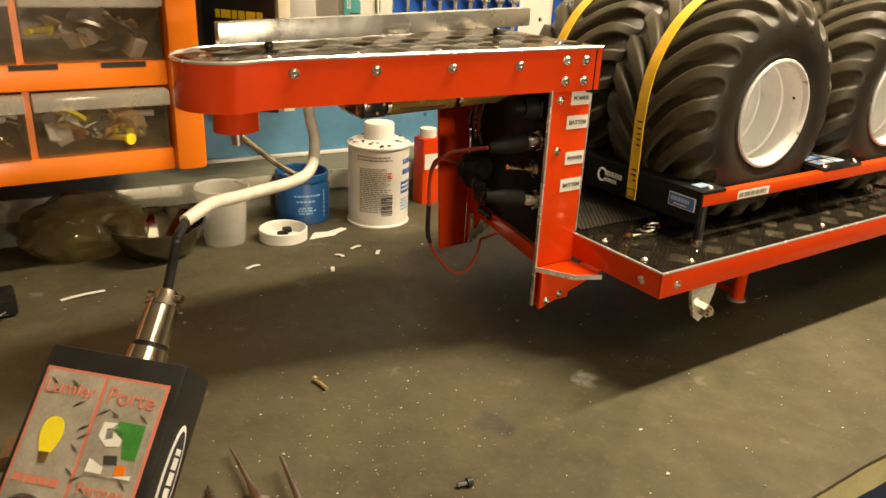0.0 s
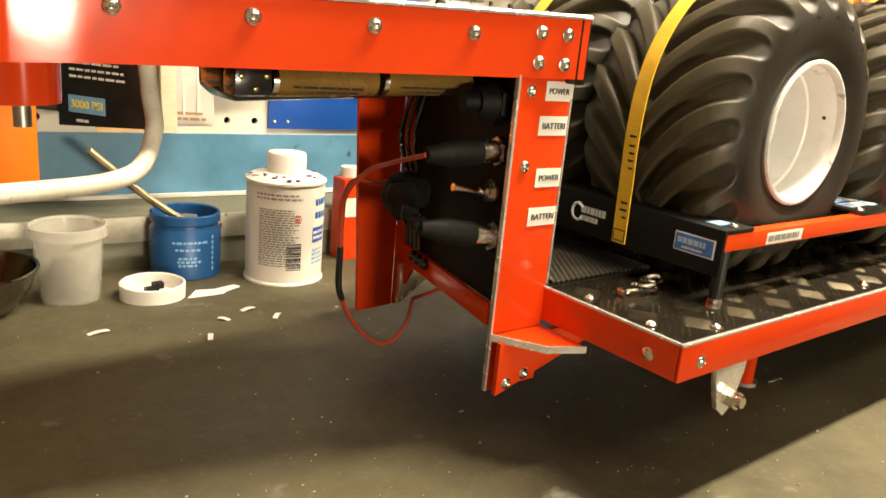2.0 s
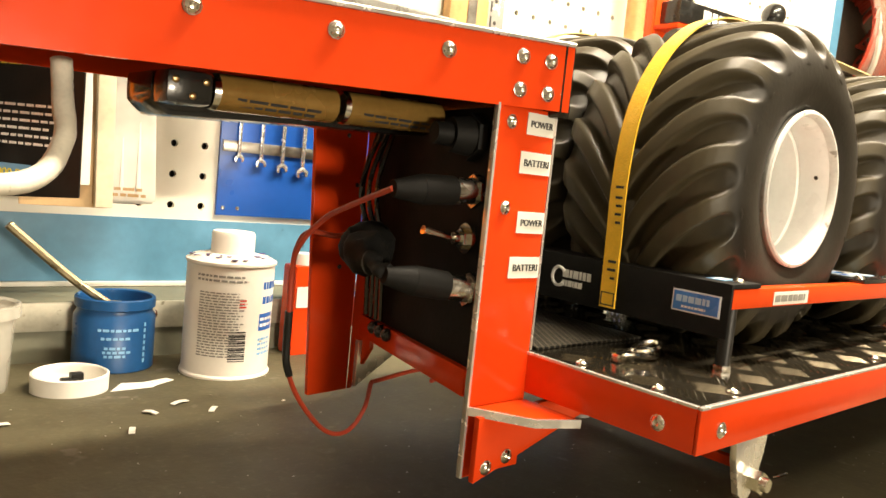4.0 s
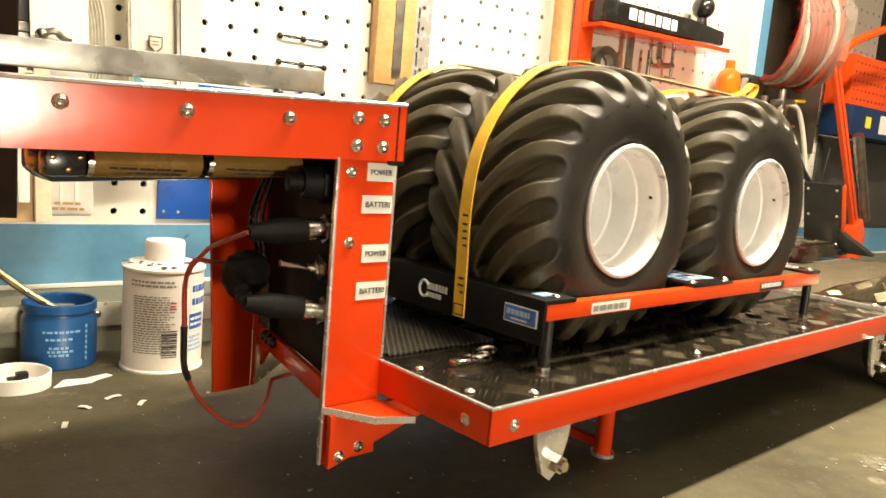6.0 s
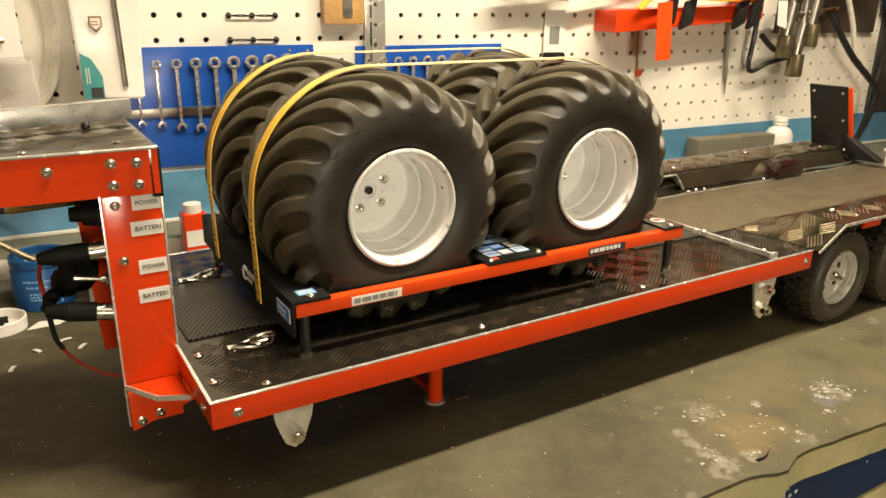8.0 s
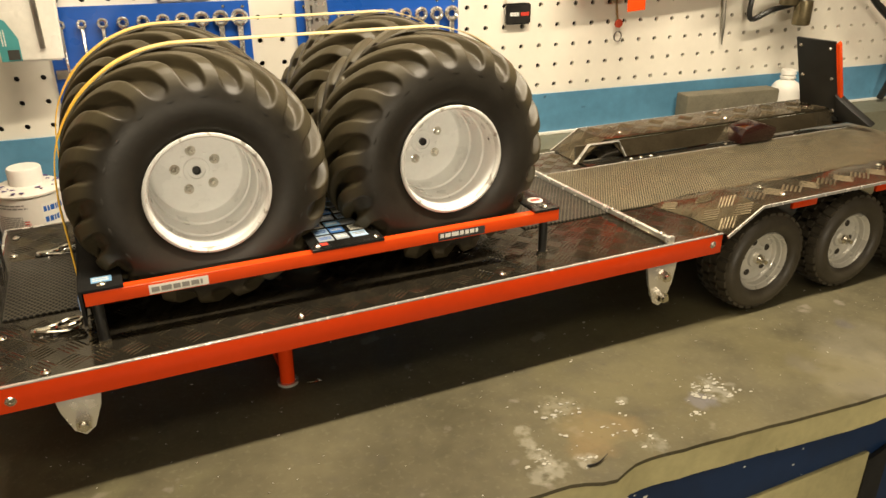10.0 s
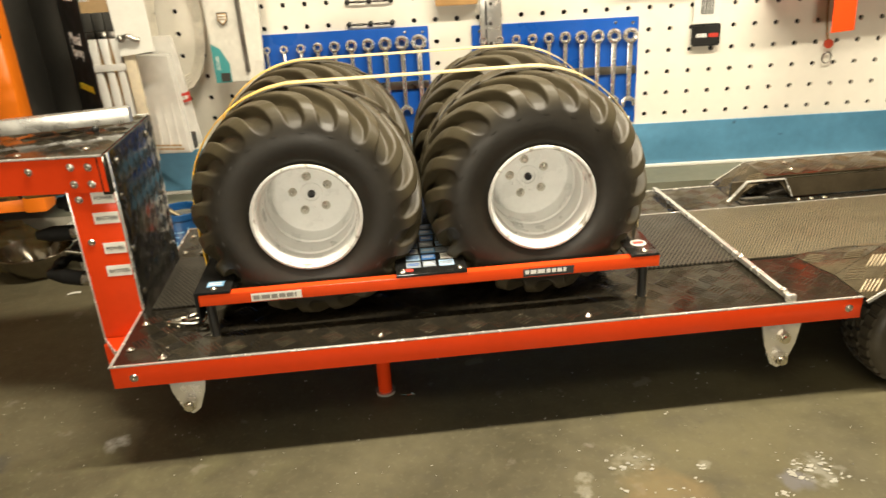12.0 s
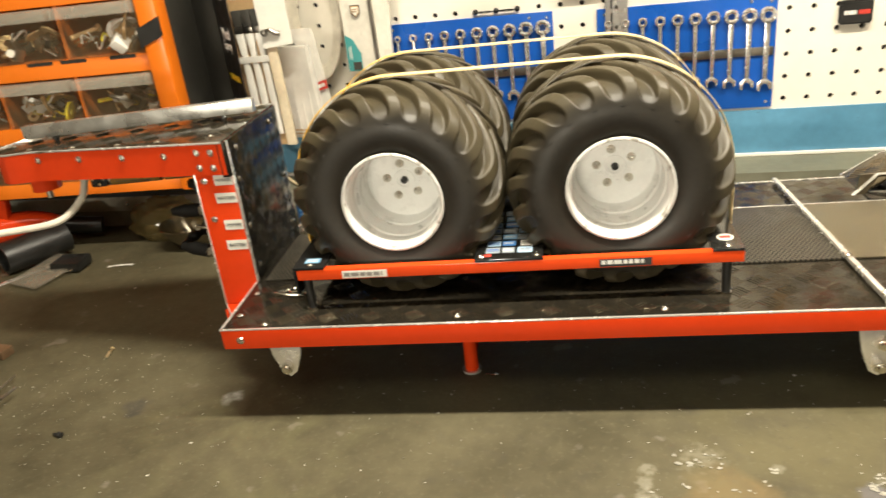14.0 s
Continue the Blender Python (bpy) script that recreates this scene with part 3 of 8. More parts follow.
    for i in range(-42, 58):
        for k in range(0, 30):
            u, z = -0.0165 + pu * i, 0.1108 + pv * k
            z0 = z - pv / 2 if k else 0.098
            sq = [vert(u + a * pu / 2, z0 if b < 0 else z + pv / 2, 0) for a, b in ((1, 1), (-1, 1), (-1, -1), (1, -1))]
            ring = [[vert(u + 0.0032 * math.cos(a), z + 0.0032 * math.sin(a), o) for a in [math.pi / 4 + math.pi / 6 * n for n in range(12)]] for o in (0, -0.005)]
            for q in range(4):
                faces.append((sq[q], sq[(q + 1) % 4], *[ring[0][(3 * q + e) % 12] for e in (3, 2, 1, 0)]))
            for n in range(12):
                faces.append((ring[0][n], ring[0][(n + 1) % 12], ring[1][(n + 1) % 12], ring[1][n]))
    me = bpy.data.meshes.new("wall_pegboard")
    me.from_pydata(verts, [], faces)
    me.materials.append(PEG)
    tagged(new("wall_pegboard", me), "white painted pegboard wall with rows of round holes", "wall", kind="structure")
    # the rest of the garage
    bm = bm_new()
    box(bm, (-2.6, -3.2, -0.95), (3.6, 2.0, -0.92))
    tagged(part("floor", bm, CONCRETE), "plain grey concrete garage floor", "floor", kind="structure")
    bm = bm_new()
    box(bm, (-2.6, -3.2, 1.75), (3.6, 2.0, 1.8))
    tagged(part("ceiling", bm, WALLPAINT), "plain garage ceiling", "ceiling", kind="structure")
    for nm, a, c in (("wall_west", (-2.6, -3.2, -0.92), (-2.5, 2.0, 1.75)), ("wall_east", (3.5, -3.2, -0.92), (3.6, 2.0, 1.75)),
                     ("wall_south", (-2.5, -3.2, -0.92), (3.5, -3.1, 1.75)), ("wall_north", (-2.5, 1.9, -0.92), (3.5, 2.0, 1.75))):
        bm = bm_new()
        box(bm, a, c)
        tagged(part(nm, bm, WALLPAINT), "plain painted garage wall", "wall", kind="structure")


bench_and_walls()

# ---- the model trailer ----
def tread_bars(bm, x0, x1, y0, y1, z, inside=None, pitch=0.0172, h=0.00036):
    """Five-bar tread pattern: groups of raised bars, turned by turns."""
    nx, ny = int((x1 - x0) / pitch), int((y1 - y0) / pitch)
    for i in range(nx):
        for j in range(ny):
            cx, cy = x0 + (i + 0.5) * (x1 - x0) / nx, y0 + (j + 0.5) * (y1 - y0) / ny
            if inside and not inside(cx, cy):
                continue
            along = (Vector((0.8, 0.6, 0)), Vector((0.6, -0.8, 0)))[(i + j) % 2]
            across = Vector((-along.y, along.x, 0))
            lay = lambda p, up: Vector((p.x, p.y, (z(p.x, p.y) if callable(z) else z) + up))
            for k in range(-2, 3):
                c = Vector((cx, cy, 0)) + across * k * pitch * 0.17
                l, w = pitch * 0.41, pitch * 0.042
                a = [bm.verts.new(lay(c + along * s * l + across * t * w, 0)) for s, t in ((-1, -1), (1, -1), (1, 1), (-1, 1))]
                e = [bm.verts.new(lay(c + along * s * l * 0.7, h)) for s in (-1, 1)]
                for f in ((a[0], a[1], e[1], e[0]), (a[2], a[3], e[0], e[1]), (a[1], a[2], e[1]), (a[3], a[0], e[0])):
                    bm.faces.new(f)
    return bm


# the red leads that hang from the panel
WIRE_A = [(-0.0716, 0.0993, 0.1528), (-0.0694, 0.1302, 0.1435), (-0.0672, 0.1547, 0.1345), (-0.0704, 0.1697, 0.1174), (-0.0683, 0.175, 0.0896), (-0.0662, 0.1782, 0.0672),
          (-0.0555, 0.1825, 0.0448), (-0.032, 0.1921, 0.0213), (-0.0139, 0.1974, 0.016), (-0.0021, 0.1996, 0.0256), (0.0032, 0.2017, 0.0406)]
WIRE_B = [(-0.0470, 0.160, 0.1290), (-0.0576, 0.158, 0.1275), (-0.0662, 0.1665, 0.1281), (-0.0694, 0.1705, 0.1206), (-0.0694, 0.1730, 0.1099), (-0.0675, 0.176, 0.0896)]
WIRE_C = [(0.0032, 0.2017, 0.0406), (0.0427, 0.2102, 0.0416), (0.064, 0.2124, 0.0395), (0.064, 0.2081, 0.0363), (0.0459, 0.1996, 0.0374)]
YF = 0.262   # far side of the deck
YC = 0.136


def make_trailer():
    tr = thing("model_trailer", (0.3, YC, 0), "red and black model lowboy trailer with gooseneck on the workbench", "model trailer")
    # main frame
    bm = bm_new()
    box(bm, (-0.002, 0, 0.0695), (0.546, 0.0014, 0.0862), 0.0004)
    part("side_rail", bm, RED, tr)
    bm = bm_new()
    box(bm, (-0.002, YF - 0.0014, 0.0695), (0.546, YF, 0.0862), 0.0004)
    part("side_rail", bm, RED, tr)
    bm = bm_new()
    box(bm, (-0.002, 0.0016, 0.0695), (-0.0006, YF - 0.0016, 0.0862), 0.0004)
    part("front_rail", bm, RED, tr)
    for a, b in (((-0.0028, -0.0008, 0.0864), (0.546, 0.0014, 0.0876)), ((-0.0028, YF - 0.0014, 0.0864), (0.546, YF + 0.0008, 0.0876)), ((-0.0028, 0.0016, 0.0864), (-0.0006, YF - 0.0016, 0.0876))):
        bm = bm_new()
        box(bm, a, b, 0.0004)
        part("edge_trim", bm, ALU, tr, "bright aluminium edge strip")
    bm = bm_new()
    box(bm, (-0.0004, 0.0017, 0.083), (0.546, YF - 0.0017, 0.0868))
    deck = part("deck", bm, BLACKPLATE, tr, "black tread plate deck")
    bm = bm_new()
    tread_bars(bm, 0.004, 0.545, 0.006, YF - 0.006, 0.0868, lambda x, y: not (0.0 < x < 0.085 and 0.085 < y < 0.185 or x > 0.39 and 0.085 < y < 0.188))
    tagged(part("tread_pattern", bm, TREADBAR, deck, smooth=False), kind="stuff")
    bm = bm_new()
    box(bm, (0.006, 0.085, 0.0870), (0.085, 0.185, 0.0882), 0.0003)
    part("mesh_panel", bm, MESHDARK, tr, "fine black wire mesh panel")
    # rear deck, wheel guards
    # the deck's mesh in front of the hinge bar, given a darker colour
    bm = bm_new()
    box(bm, (0.400, 0.0790, 0.0869), (0.4870, 0.1930, 0.0882), 0.0003)
    part("mesh_panel", bm, MESHDARK, tr, "front end of the mesh deck in a darker mesh colour")
    bm = bm_new()
    box(bm, (0.4875, 0.0790, 0.0869), (0.955, 0.1930, 0.0882), 0.0003)
    part("rear_mesh_deck", bm, MESH, tr, "brownish expanded metal deck")
    bm = bm_new()
    box(bm, (0.400, 0.1932, 0.0869), (0.955, 0.1945, 0.0886), 0.0003)
    part("edge_trim", bm, ALU, tr, "bright edge strip of the mesh deck")
    bm = bm_new()
    prism(bm, [(0, 0), (0.0040, 0), (0.0040, 0.0042), (0, 0.0042)], (0.4885, 0.004, 0.0883), X, Z_, Vector((-0.045, 1, 0)).normalized(), 0.254, 0.0004)
    part("hinge_bar", bm, ALU, tr, "aluminium bar across the deck")
    bm = bm_new()
    box(bm, (0.4868, 0.0005, 0.0878), (0.4942, 0.0040, 0.0935), 0.0006)
    part("hinge_block", bm, ALU, tr)
    for side in (0, 1):
        f = (lambda y: y) if side == 0 else (lambda y: YF - y)
        s = 1 if side == 0 else -1
        outl = [(0.5462, 0.0872), (0.580, 0.1085), (0.955, 0.1085), (0.955, 0.106), (0.581, 0.106), (0.5475, 0.0852)]
        wd = 0.044 if side == 0 else 0.050
        bm = bm_new()
        prism(bm, outl, (0, f(-0.006), 0), X, Z_, Vector((0, s, 0)), wd, 0.0003)
        g = part("wheel_guard", bm, GUARDPLATE, tr, "black tread plate wheel guard")
        bm = bm_new()
        lo, hi = sorted((f(-0.004), f(wd - 0.008)))
        tread_bars(bm, 0.547, 0.579, lo, hi, lambda x, y: 0.0874 + (x - 0.5462) / 0.0338 * 0.0213, pitch=0.0155, h=0.0005)
        tread_bars(bm, 0.582, 0.953, lo, hi, 0.1086, pitch=0.021, h=0.00035)
        tagged(part("tread_pattern", bm, GUARDBAR, g, smooth=False), kind="stuff")
        bm = bm_new()
        ribbon(bm, [(0.545, f(-0.0066), 0.086), (0.5802, f(-0.0066), 0.1075), (0.955, f(-0.0066), 0.1075)], (0, 0, 1), 0.0025, 0.0012, 1, False)
        part("edge_trim", bm, ALU, g, "bright cut edge")
        # low plate between the guard and the mesh deck
        bm = bm_new()
        lo, hi = sorted((f(wd - 0.0058), f(0.0788 if side == 0 else 0.0672)))
        box(bm, (0.5470, lo, 0.0872), (0.955, hi, 0.0881), 0.0003)
        part("inner_plate", bm, BLACKPLATE, tr, "gloss black plate beside the mesh deck")
        for x in (0.605, 0.618, 0.632, 0.74, 0.755, 0.77, 0.785):
            part("screw", screw(bm_new(), (x, (lo + hi) / 2 + 0.006 * s, 0.0881), Z_, 0.0022), CHROME, tr)
        if side == 0:
            # a slanting cover leads from the guard's top down to the mesh deck
            bm = bm_new()
            prism(bm, [(0.0382, 0.1083), (0.0797, 0.0912), (0.0797, 0.0902), (0.0382, 0.0902)], (0.580, 0, 0), Y_, Z_, X, 0.375)
            cover = part("guard_cover", bm, GUARDPLATE, tr, "black tread plate cover")
            bm = bm_new()
            tread_bars(bm, 0.584, 0.953, 0.040, 0.078, lambda x, y: 0.1085 - (y - 0.0382) / 0.0415 * 0.0171, pitch=0.019, h=0.0004)
            tagged(part("tread_pattern", bm, GUARDBAR, cover, smooth=False), kind="stuff")
            bm = bm_new()
            nose = lambda x, u: 0.0869 + (x - 0.5462 + 0.0135 * u) / (0.0336 + 0.0135 * u) * (0.0214 - 0.0171 * u)
            top, low = [], []
            for k in range(9):
                u = k / 8
                xs = [0.5462 - 0.0135 * u + (0.0336 + 0.0135 * u) * q / 6 for q in range(7)]
                top.append([bm.verts.new((x, 0.0382 + 0.0415 * u, nose(x, u) + 0.0003)) for x in xs])
                low.append([bm.verts.new((x, 0.0382 + 0.0415 * u, 0.0867)) for x in xs])
            for g0, flip in ((top, 1), (low, -1)):
                for r0, r1 in zip(g0, g0[1:]):
                    for q in range(6):
                        bm.faces.new((r0[q], r0[q + 1], r1[q + 1], r1[q])[::flip])
            rim = [v for v in top[0]] + [r[-1] for r in top[1:]] + top[-1][-2::-1] + [r[0] for r in top[-2:0:-1]]
            rlow = [v for v in low[0]] + [r[-1] for r in low[1:]] + low[-1][-2::-1] + [r[0] for r in low[-2:0:-1]]
            for q in range(len(rim)):
                bm.faces.new((rim[q], rlow[q], rlow[(q + 1) % len(rim)], rim[(q + 1) % len(rim)]))
            bmesh.ops.recalc_face_normals(bm, faces=bm.faces)
            part("guard_nose", bm, GUARDPLATE, cover, smooth=False)
            bm = bm_new()
            tread_bars(bm, 0.534, 0.579, 0.040, 0.076, lambda x, y: nose(x, (y - 0.0382) / 0.0415) + 0.0005, lambda x, y: x > 0.552 - 0.0135 * (y - 0.0382) / 0.0415, 0.0155, 0.0005)
            tagged(part("tread_pattern", bm, GUARDBAR, cover, smooth=False), kind="stuff")
        else:
            # the far guard's inner wall has an open arch over the first wheel
            y = f(wd - 0.006)
            bm = bm_new()
            prism(bm, [(0.545, 0.0902), (0.558, 0.1035), (0.590, 0.1035), (0.600, 0.0902), (0.955, 0.0902), (0.955, 0.1058), (0.542, 0.1058), (0.537, 0.0902)], (0, y - 0.0032 - 0.6 * 0.1058, 0), X, Vector((0, 0.6, 1)), Vector((0, 1, 0)), 0.003)
            part("guard_wall", bm, GUARDPLATE, tr)
            bm = bm_new()
            ribbon(bm, [(0.534, y - 0.0139, 0.0902), (0.557, y - 0.0044, 0.1062), (0.596, y - 0.0044, 0.1062), (0.600, y - 0.0139, 0.0902)], (0, 1, 0), 0.004, 0.001, 1, False)
            part("arch_trim", bm, ALU, tr)
            bm = bm_new()
            prism(bm, [(0.748, 0.0902), (0.753, 0.108), (0.778, 0.112), (0.802, 0.104), (0.797, 0.0902)], (0, 0.186, 0), X, Z_, Vector((0, 1, 0)), 0.026, 0.002)
            part("tail_lamp", bm, LAMPRED, tr, "dark red tail lamp lens")
        for k, (bx, by) in enumerate([(0.612, 0.029), (0.617, 0.007), (0.766, 0.029), (0.771, 0.007), (0.90, 0.029)]):
            part("screw", screw(bm_new(), (bx, f(by), 0.1086), Z_, 0.0026), CHROME, tr)
        # red mudguard tabs between the wheels
        for x in (0.628, 0.735, 0.842):
            bm = bm_new()
            box(bm, (x - 0.02 + 0.02, f(0.004) if s > 0 else f(0.007), 0.094), (x + 0.03, f(0.007) if s > 0 else f(0.004), 0.106), 0.0008)
            part("axle_plate", bm, RED, tr)
        # leg brackets
        for pts, bolts in (([(0.034, 0.0695), (0.060, 0.0695), (0.0585, 0.060), (0.053, 0.045), (0.047, 0.0405), (0.041, 0.045), (0.0355, 0.060)], [(0.047, 0.051)]),
                           ([(0.472, 0.0695), (0.503, 0.0695), (0.5, 0.05), (0.494, 0.034), (0.488, 0.030), (0.482, 0.034), (0.476, 0.05)], [(0.488, 0.059), (0.488, 0.040)])):
            bm = bm_new()
            prism(bm, pts, (0, f(0.0032), 0), X, Z_, Vector((0, s, 0)), 0.003, 0.0004)
            br = part("bracket", bm, ALU, tr, "aluminium bracket plate")
            for q in bolts:
                bm = bm_new()
                cyl(bm, (q[0], f(0.0032), q[1]), (q[0], f(-0.003), q[1]), 0.0048, seg=6)
                cyl(bm, (q[0], f(-0.003), q[1]), (q[0], f(-0.0055), q[1]), 0.0032, 0.0028, 12)
                part("bolt", bm, CHROME, br)
        # landing leg
        bm = bm_new()
        cyl(bm, (0.185, f(0.068), 0.002), (0.185, f(0.068), 0.083), 0.0058)
        leg = part("landing_leg", bm, RED, tr)
        bm = bm_new()
        cyl(bm, (0.185, f(0.068), 0.0), (0.185, f(0.068), 0.0022), 0.0085)
        part("foot", bm, ALU, leg)
    bm = bm_new()
    box(bm, (0.182, 0.073, 0.004), (0.188, YF - 0.073, 0.010), 0.0008)
    part("leg_crossbar", bm, RED, tr)
    bm = bm_new()
    tube(bm, [(0.198, 0.058, 0.0015), (0.203, 0.056, 0.002), (0.206, 0.0535, 0.004), (0.209, 0.056, 0.002), (0.206, 0.059, 0.0015)], 0.0007, 6)
    solo("split_pin", bm, CHROME, (0.202, 0.057, 0), "bent bright wire pin lying by the landing leg", "pin")
    # screws of the main frame
    screws(tr, [(0.0130, 0, 0.0772), (0.536, 0, 0.0785)], (0, -1, 0))
    screws(tr, [(-0.002, 0.0165, 0.0770), (-0.002, 0.245, 0.077)], (-1, 0, 0))
    screws(tr, [(0.007, 0.061, 0.0868), (0.006, 0.023, 0.0868), (0.033, 0.007, 0.0868), (0.187, 0.010, 0.0868), (0.340, 0.010, 0.0868), (0.187, 0.074, 0.0868),
                (0.007, 0.20, 0.0868), (0.007, 0.24, 0.0868), (0.18, YF - 0.009, 0.0868), (0.4870, 0.075, 0.0925), (0.4900, 0.012, 0.0925)], Z_, 0.0026)
    # lashing rings
    for y in (0.057, 0.19):
        bm = bm_new()
        ring = [(0.040 + 0.014 * math.cos(a), y + 0.0055 * math.sin(a), 0.0895 + 0.001 * math.sin(2 * a)) for a in [2 * math.pi * k / 18 for k in range(19)]]
        tube(bm, ring, 0.0011, 6, False)
        ring = [(0.047 + 0.008 * math.cos(a), y + 0.0045 * math.sin(a), 0.092 + 0.0015 * math.cos(a)) for a in [2 * math.pi * k / 16 for k in range(17)]]
        tube(bm, ring, 0.0013, 6, False)
        box(bm, (0.024, y - 0.0025, 0.0869), (0.036, y + 0.0025, 0.091), 0.0008)
        solo("lashing_clip", bm, CHROME, (0.04, y, 0.087), "bright steel lashing clip lying on the black deck", "clip", "deck lashing clips")

    # gooseneck, drooping a little towards its nose
    GT, GB = 0.2175, 0.1905
    drop = lambda x: 0.033 * min(0.0, x + 0.002)

    def gpart(name, bm, material, parent, label="", smooth=True):
        for v in bm.verts:
            v.co.z += drop(v.co.x)
        return part(name, bm, material, parent, label, smooth)

    near = [(-0.002, 0.0765), (-0.205, 0.1180)]
    arc = [(-0.222 - 0.034 * math.sin(a), 0.1485 - 0.034 * math.cos(a)) for a in [math.pi * k / 14 for k in range(15)]]
    far = [(-0.205, 0.1815), (-0.002, 0.2065)]
    outline = near + arc[1:-1] + far
    gn = tr
    bm = bm_new()
    inner = []
    cen = Vector((-0.1, 0.147))
    top = [Vector((p[0], p[1], GT)) for p in outline]
    n = len(outline)
    vo = [[bm.verts.new((p[0], p[1], z)) for p in outline] for z in (GB, GT)]
    vi = []
    for z in (GB, GT):
        row = []
        for i, p in enumerate(outline):
            d = (cen - Vector(p)).normalized() * 0.0035
            row.append(bm.verts.new((p[0] + d.x, p[1] + d.y, z)))
        vi.append(row)
    for i in range(n):
        j = (i + 1) % n
        bm.faces.new((vo[0][i], vo[0][j], vo[1][j], vo[1][i]))
        bm.faces.new((vi[0][j], vi[0][i], vi[1][i], vi[1][j]))
        bm.faces.new((vo[0][j], vo[0][i], vi[0][i], vi[0][j]))
        bm.faces.new((vo[1][i], vo[1][j], vi[1][j], vi[1][i]))
    bmesh.ops.recalc_face_normals(bm, faces=bm.faces)
    gpart("gooseneck_band", bm, RED, gn)
    bm = bm_new()
    prism(bm, [(p[0], p[1]) for p in outline], (0, 0, GT - 0.001), X, Y_, Z_, 0.0018, 0.0003)
    gp = gpart("gooseneck_top", bm, BLACKPLATE, gn, "black tread plate top")
    bm = bm_new()
    tread_bars(bm, -0.25, -0.003, 0.085, 0.205, GT + 0.0008, lambda x, y: abs(y - 0.147) < 0.026 + 0.03 * (x + 0.25) / 0.25 and x > -0.243)
    tagged(gpart("tread_pattern", bm, TREADBAR, gp, smooth=False), kind="stuff")
    bm = bm_new()
    edge = [(p[0] * 1.0, p[1], GT + 0.0004) for p in outline]
    tube(bm, edge, 0.0011, 6, False)
    gpart("edge_trim", bm, ALU, gp, "bright edge bead")
    nn = Vector((-0.0415, -0.203, 0)).normalized()
    on = lambda x, z: (x, 0.0765 + (-0.002 - x) * 0.2044 - 0.0002, z)
    screws(gn, [on(-0.198, 0.2035), on(-0.151, 0.2045), on(-0.104, 0.2055), on(-0.060, 0.2065), on(-0.027, 0.2095), on(-0.0135, 0.2095), on(-0.027, 0.1965), on(-0.0135, 0.1965)], nn)
    screws(gn, [(x, y, GT + 0.0008 + drop(x)) for x, y in ((-0.02, 0.1), (-0.07, 0.1), (-0.11, 0.105), (-0.16, 0.115), (-0.21, 0.125), (-0.24, 0.145), (-0.03, 0.195), (-0.1, 0.185))], Z_, 0.0022)
    # kingpin under the nose
    bm = bm_new()
    cyl(bm, (-0.222, 0.1485, 0.174), (-0.222, 0.1485, 0.192), 0.0135, seg=24)
    kp = gpart("kingpin_housing", bm, RED, gn)
    bm = bm_new()
    cyl(bm, (-0.222, 0.1485, 0.165), (-0.222, 0.1485, 0.176), 0.0032)
    gpart("kingpin", bm, STEEL, kp)
    # near upright with its flange
    bm = bm_new()
    box(bm, (-0.0345, 0.0835, 0.0365), (-0.0015, 0.0865, 0.1905), 0.0005)
    post = part("upright", bm, RED, gn)
    bm = bm_new()
    box(bm, (-0.0358, 0.0831, 0.0365), (-0.0345, 0.0857, 0.1905), 0.0003)
    part("edge_trim", bm, ALU, post, "bare aluminium edge")
    bm = bm_new()
    box(bm, (-0.0013, 0.0833, 0.0880), (0.0, 0.0870, 0.2175), 0.0003)
    part("edge_trim", bm, ALU, post, "bare aluminium edge")
    screws(post, [(-0.0275, 0.0835, 0.1838), (-0.0262, 0.0835, 0.1492)], (0, -1, 0), 0.0026)
    for z, w in ((0.1842, "POWER"), (0.1682, "BATTERI"), (0.1435, "POWER"), (0.1245, "BATTERI")):
        wid = 0.0165 if w == "POWER" else 0.0185
        cx = -0.0018 - wid / 2
        plate("label", (cx, 0.0834, z), X, Z_, wid, 0.009, 0.0003, LABELWHITE, post, "white printed label")
        lettering("lettering", w, (cx + 0.0004, 0.0829, z), X, Z_, wid * 0.8, INK, post)
    # gusset and lower plate
    bm = bm_new()
    prism(bm, [(-0.0345, 0.0825), (-0.020, 0.0600), (-0.0022, 0.0520), (-0.0022, 0.0825)], (0, 0, 0.0640), X, Y_, Z_, 0.0028, 0.0004)
    gus = part("gusset", bm, RED, gn)
    bm = bm_new()
    ribbon(bm, [(-0.0350, 0.0830, 0.0653), (-0.0204, 0.0594, 0.0653), (-0.0022, 0.0512, 0.0653)], (0, 0, 1), 0.0034, 0.0012, 1, False)
    part("edge_trim", bm, ALU, gus, "bare aluminium edge")
    bm = bm_new()
    prism(bm, [(-0.0345, 0.0365), (-0.0345, 0.0640), (0.05, 0.0690), (0.04, 0.0600)], (0, 0.0765, 0), X, Z_, Y_, 0.003, 0.0004)
    lp = part("lower_plate", bm, RED, gn)
    screws(lp, [(-0.0285, 0.0765, 0.0425), (-0.017, 0.0765, 0.0455)], (0, -1, 0))
    # far upright: an angle with a web and a flange cut off below
    bm = bm_new()
    prism(bm, [(-0.041, 0.1895), (-0.0075, 0.1905), (-0.0075, 0.0355), (-0.0325, 0.0345)], (0, 0.2105, 0), X, Z_, Y_, 0.003, 0.0004)
    up = part("upright", bm, RED, gn)
    bm = bm_new()
    prism(bm, [(0.2005, 0.1905), (0.2102, 0.1905), (0.2102, 0.0358), (0.1920, 0.0630)], (-0.0075, 0, 0), Y_, Z_, X, 0.0028, 0.0003)
    part("upright_flange", bm, RED, up)
    screws(up, [(-0.020, 0.2105, 0.176), (-0.012, 0.2105, 0.150), (-0.019, 0.2105, 0.105)], (0, -1, 0), 0.0011, BLACK)
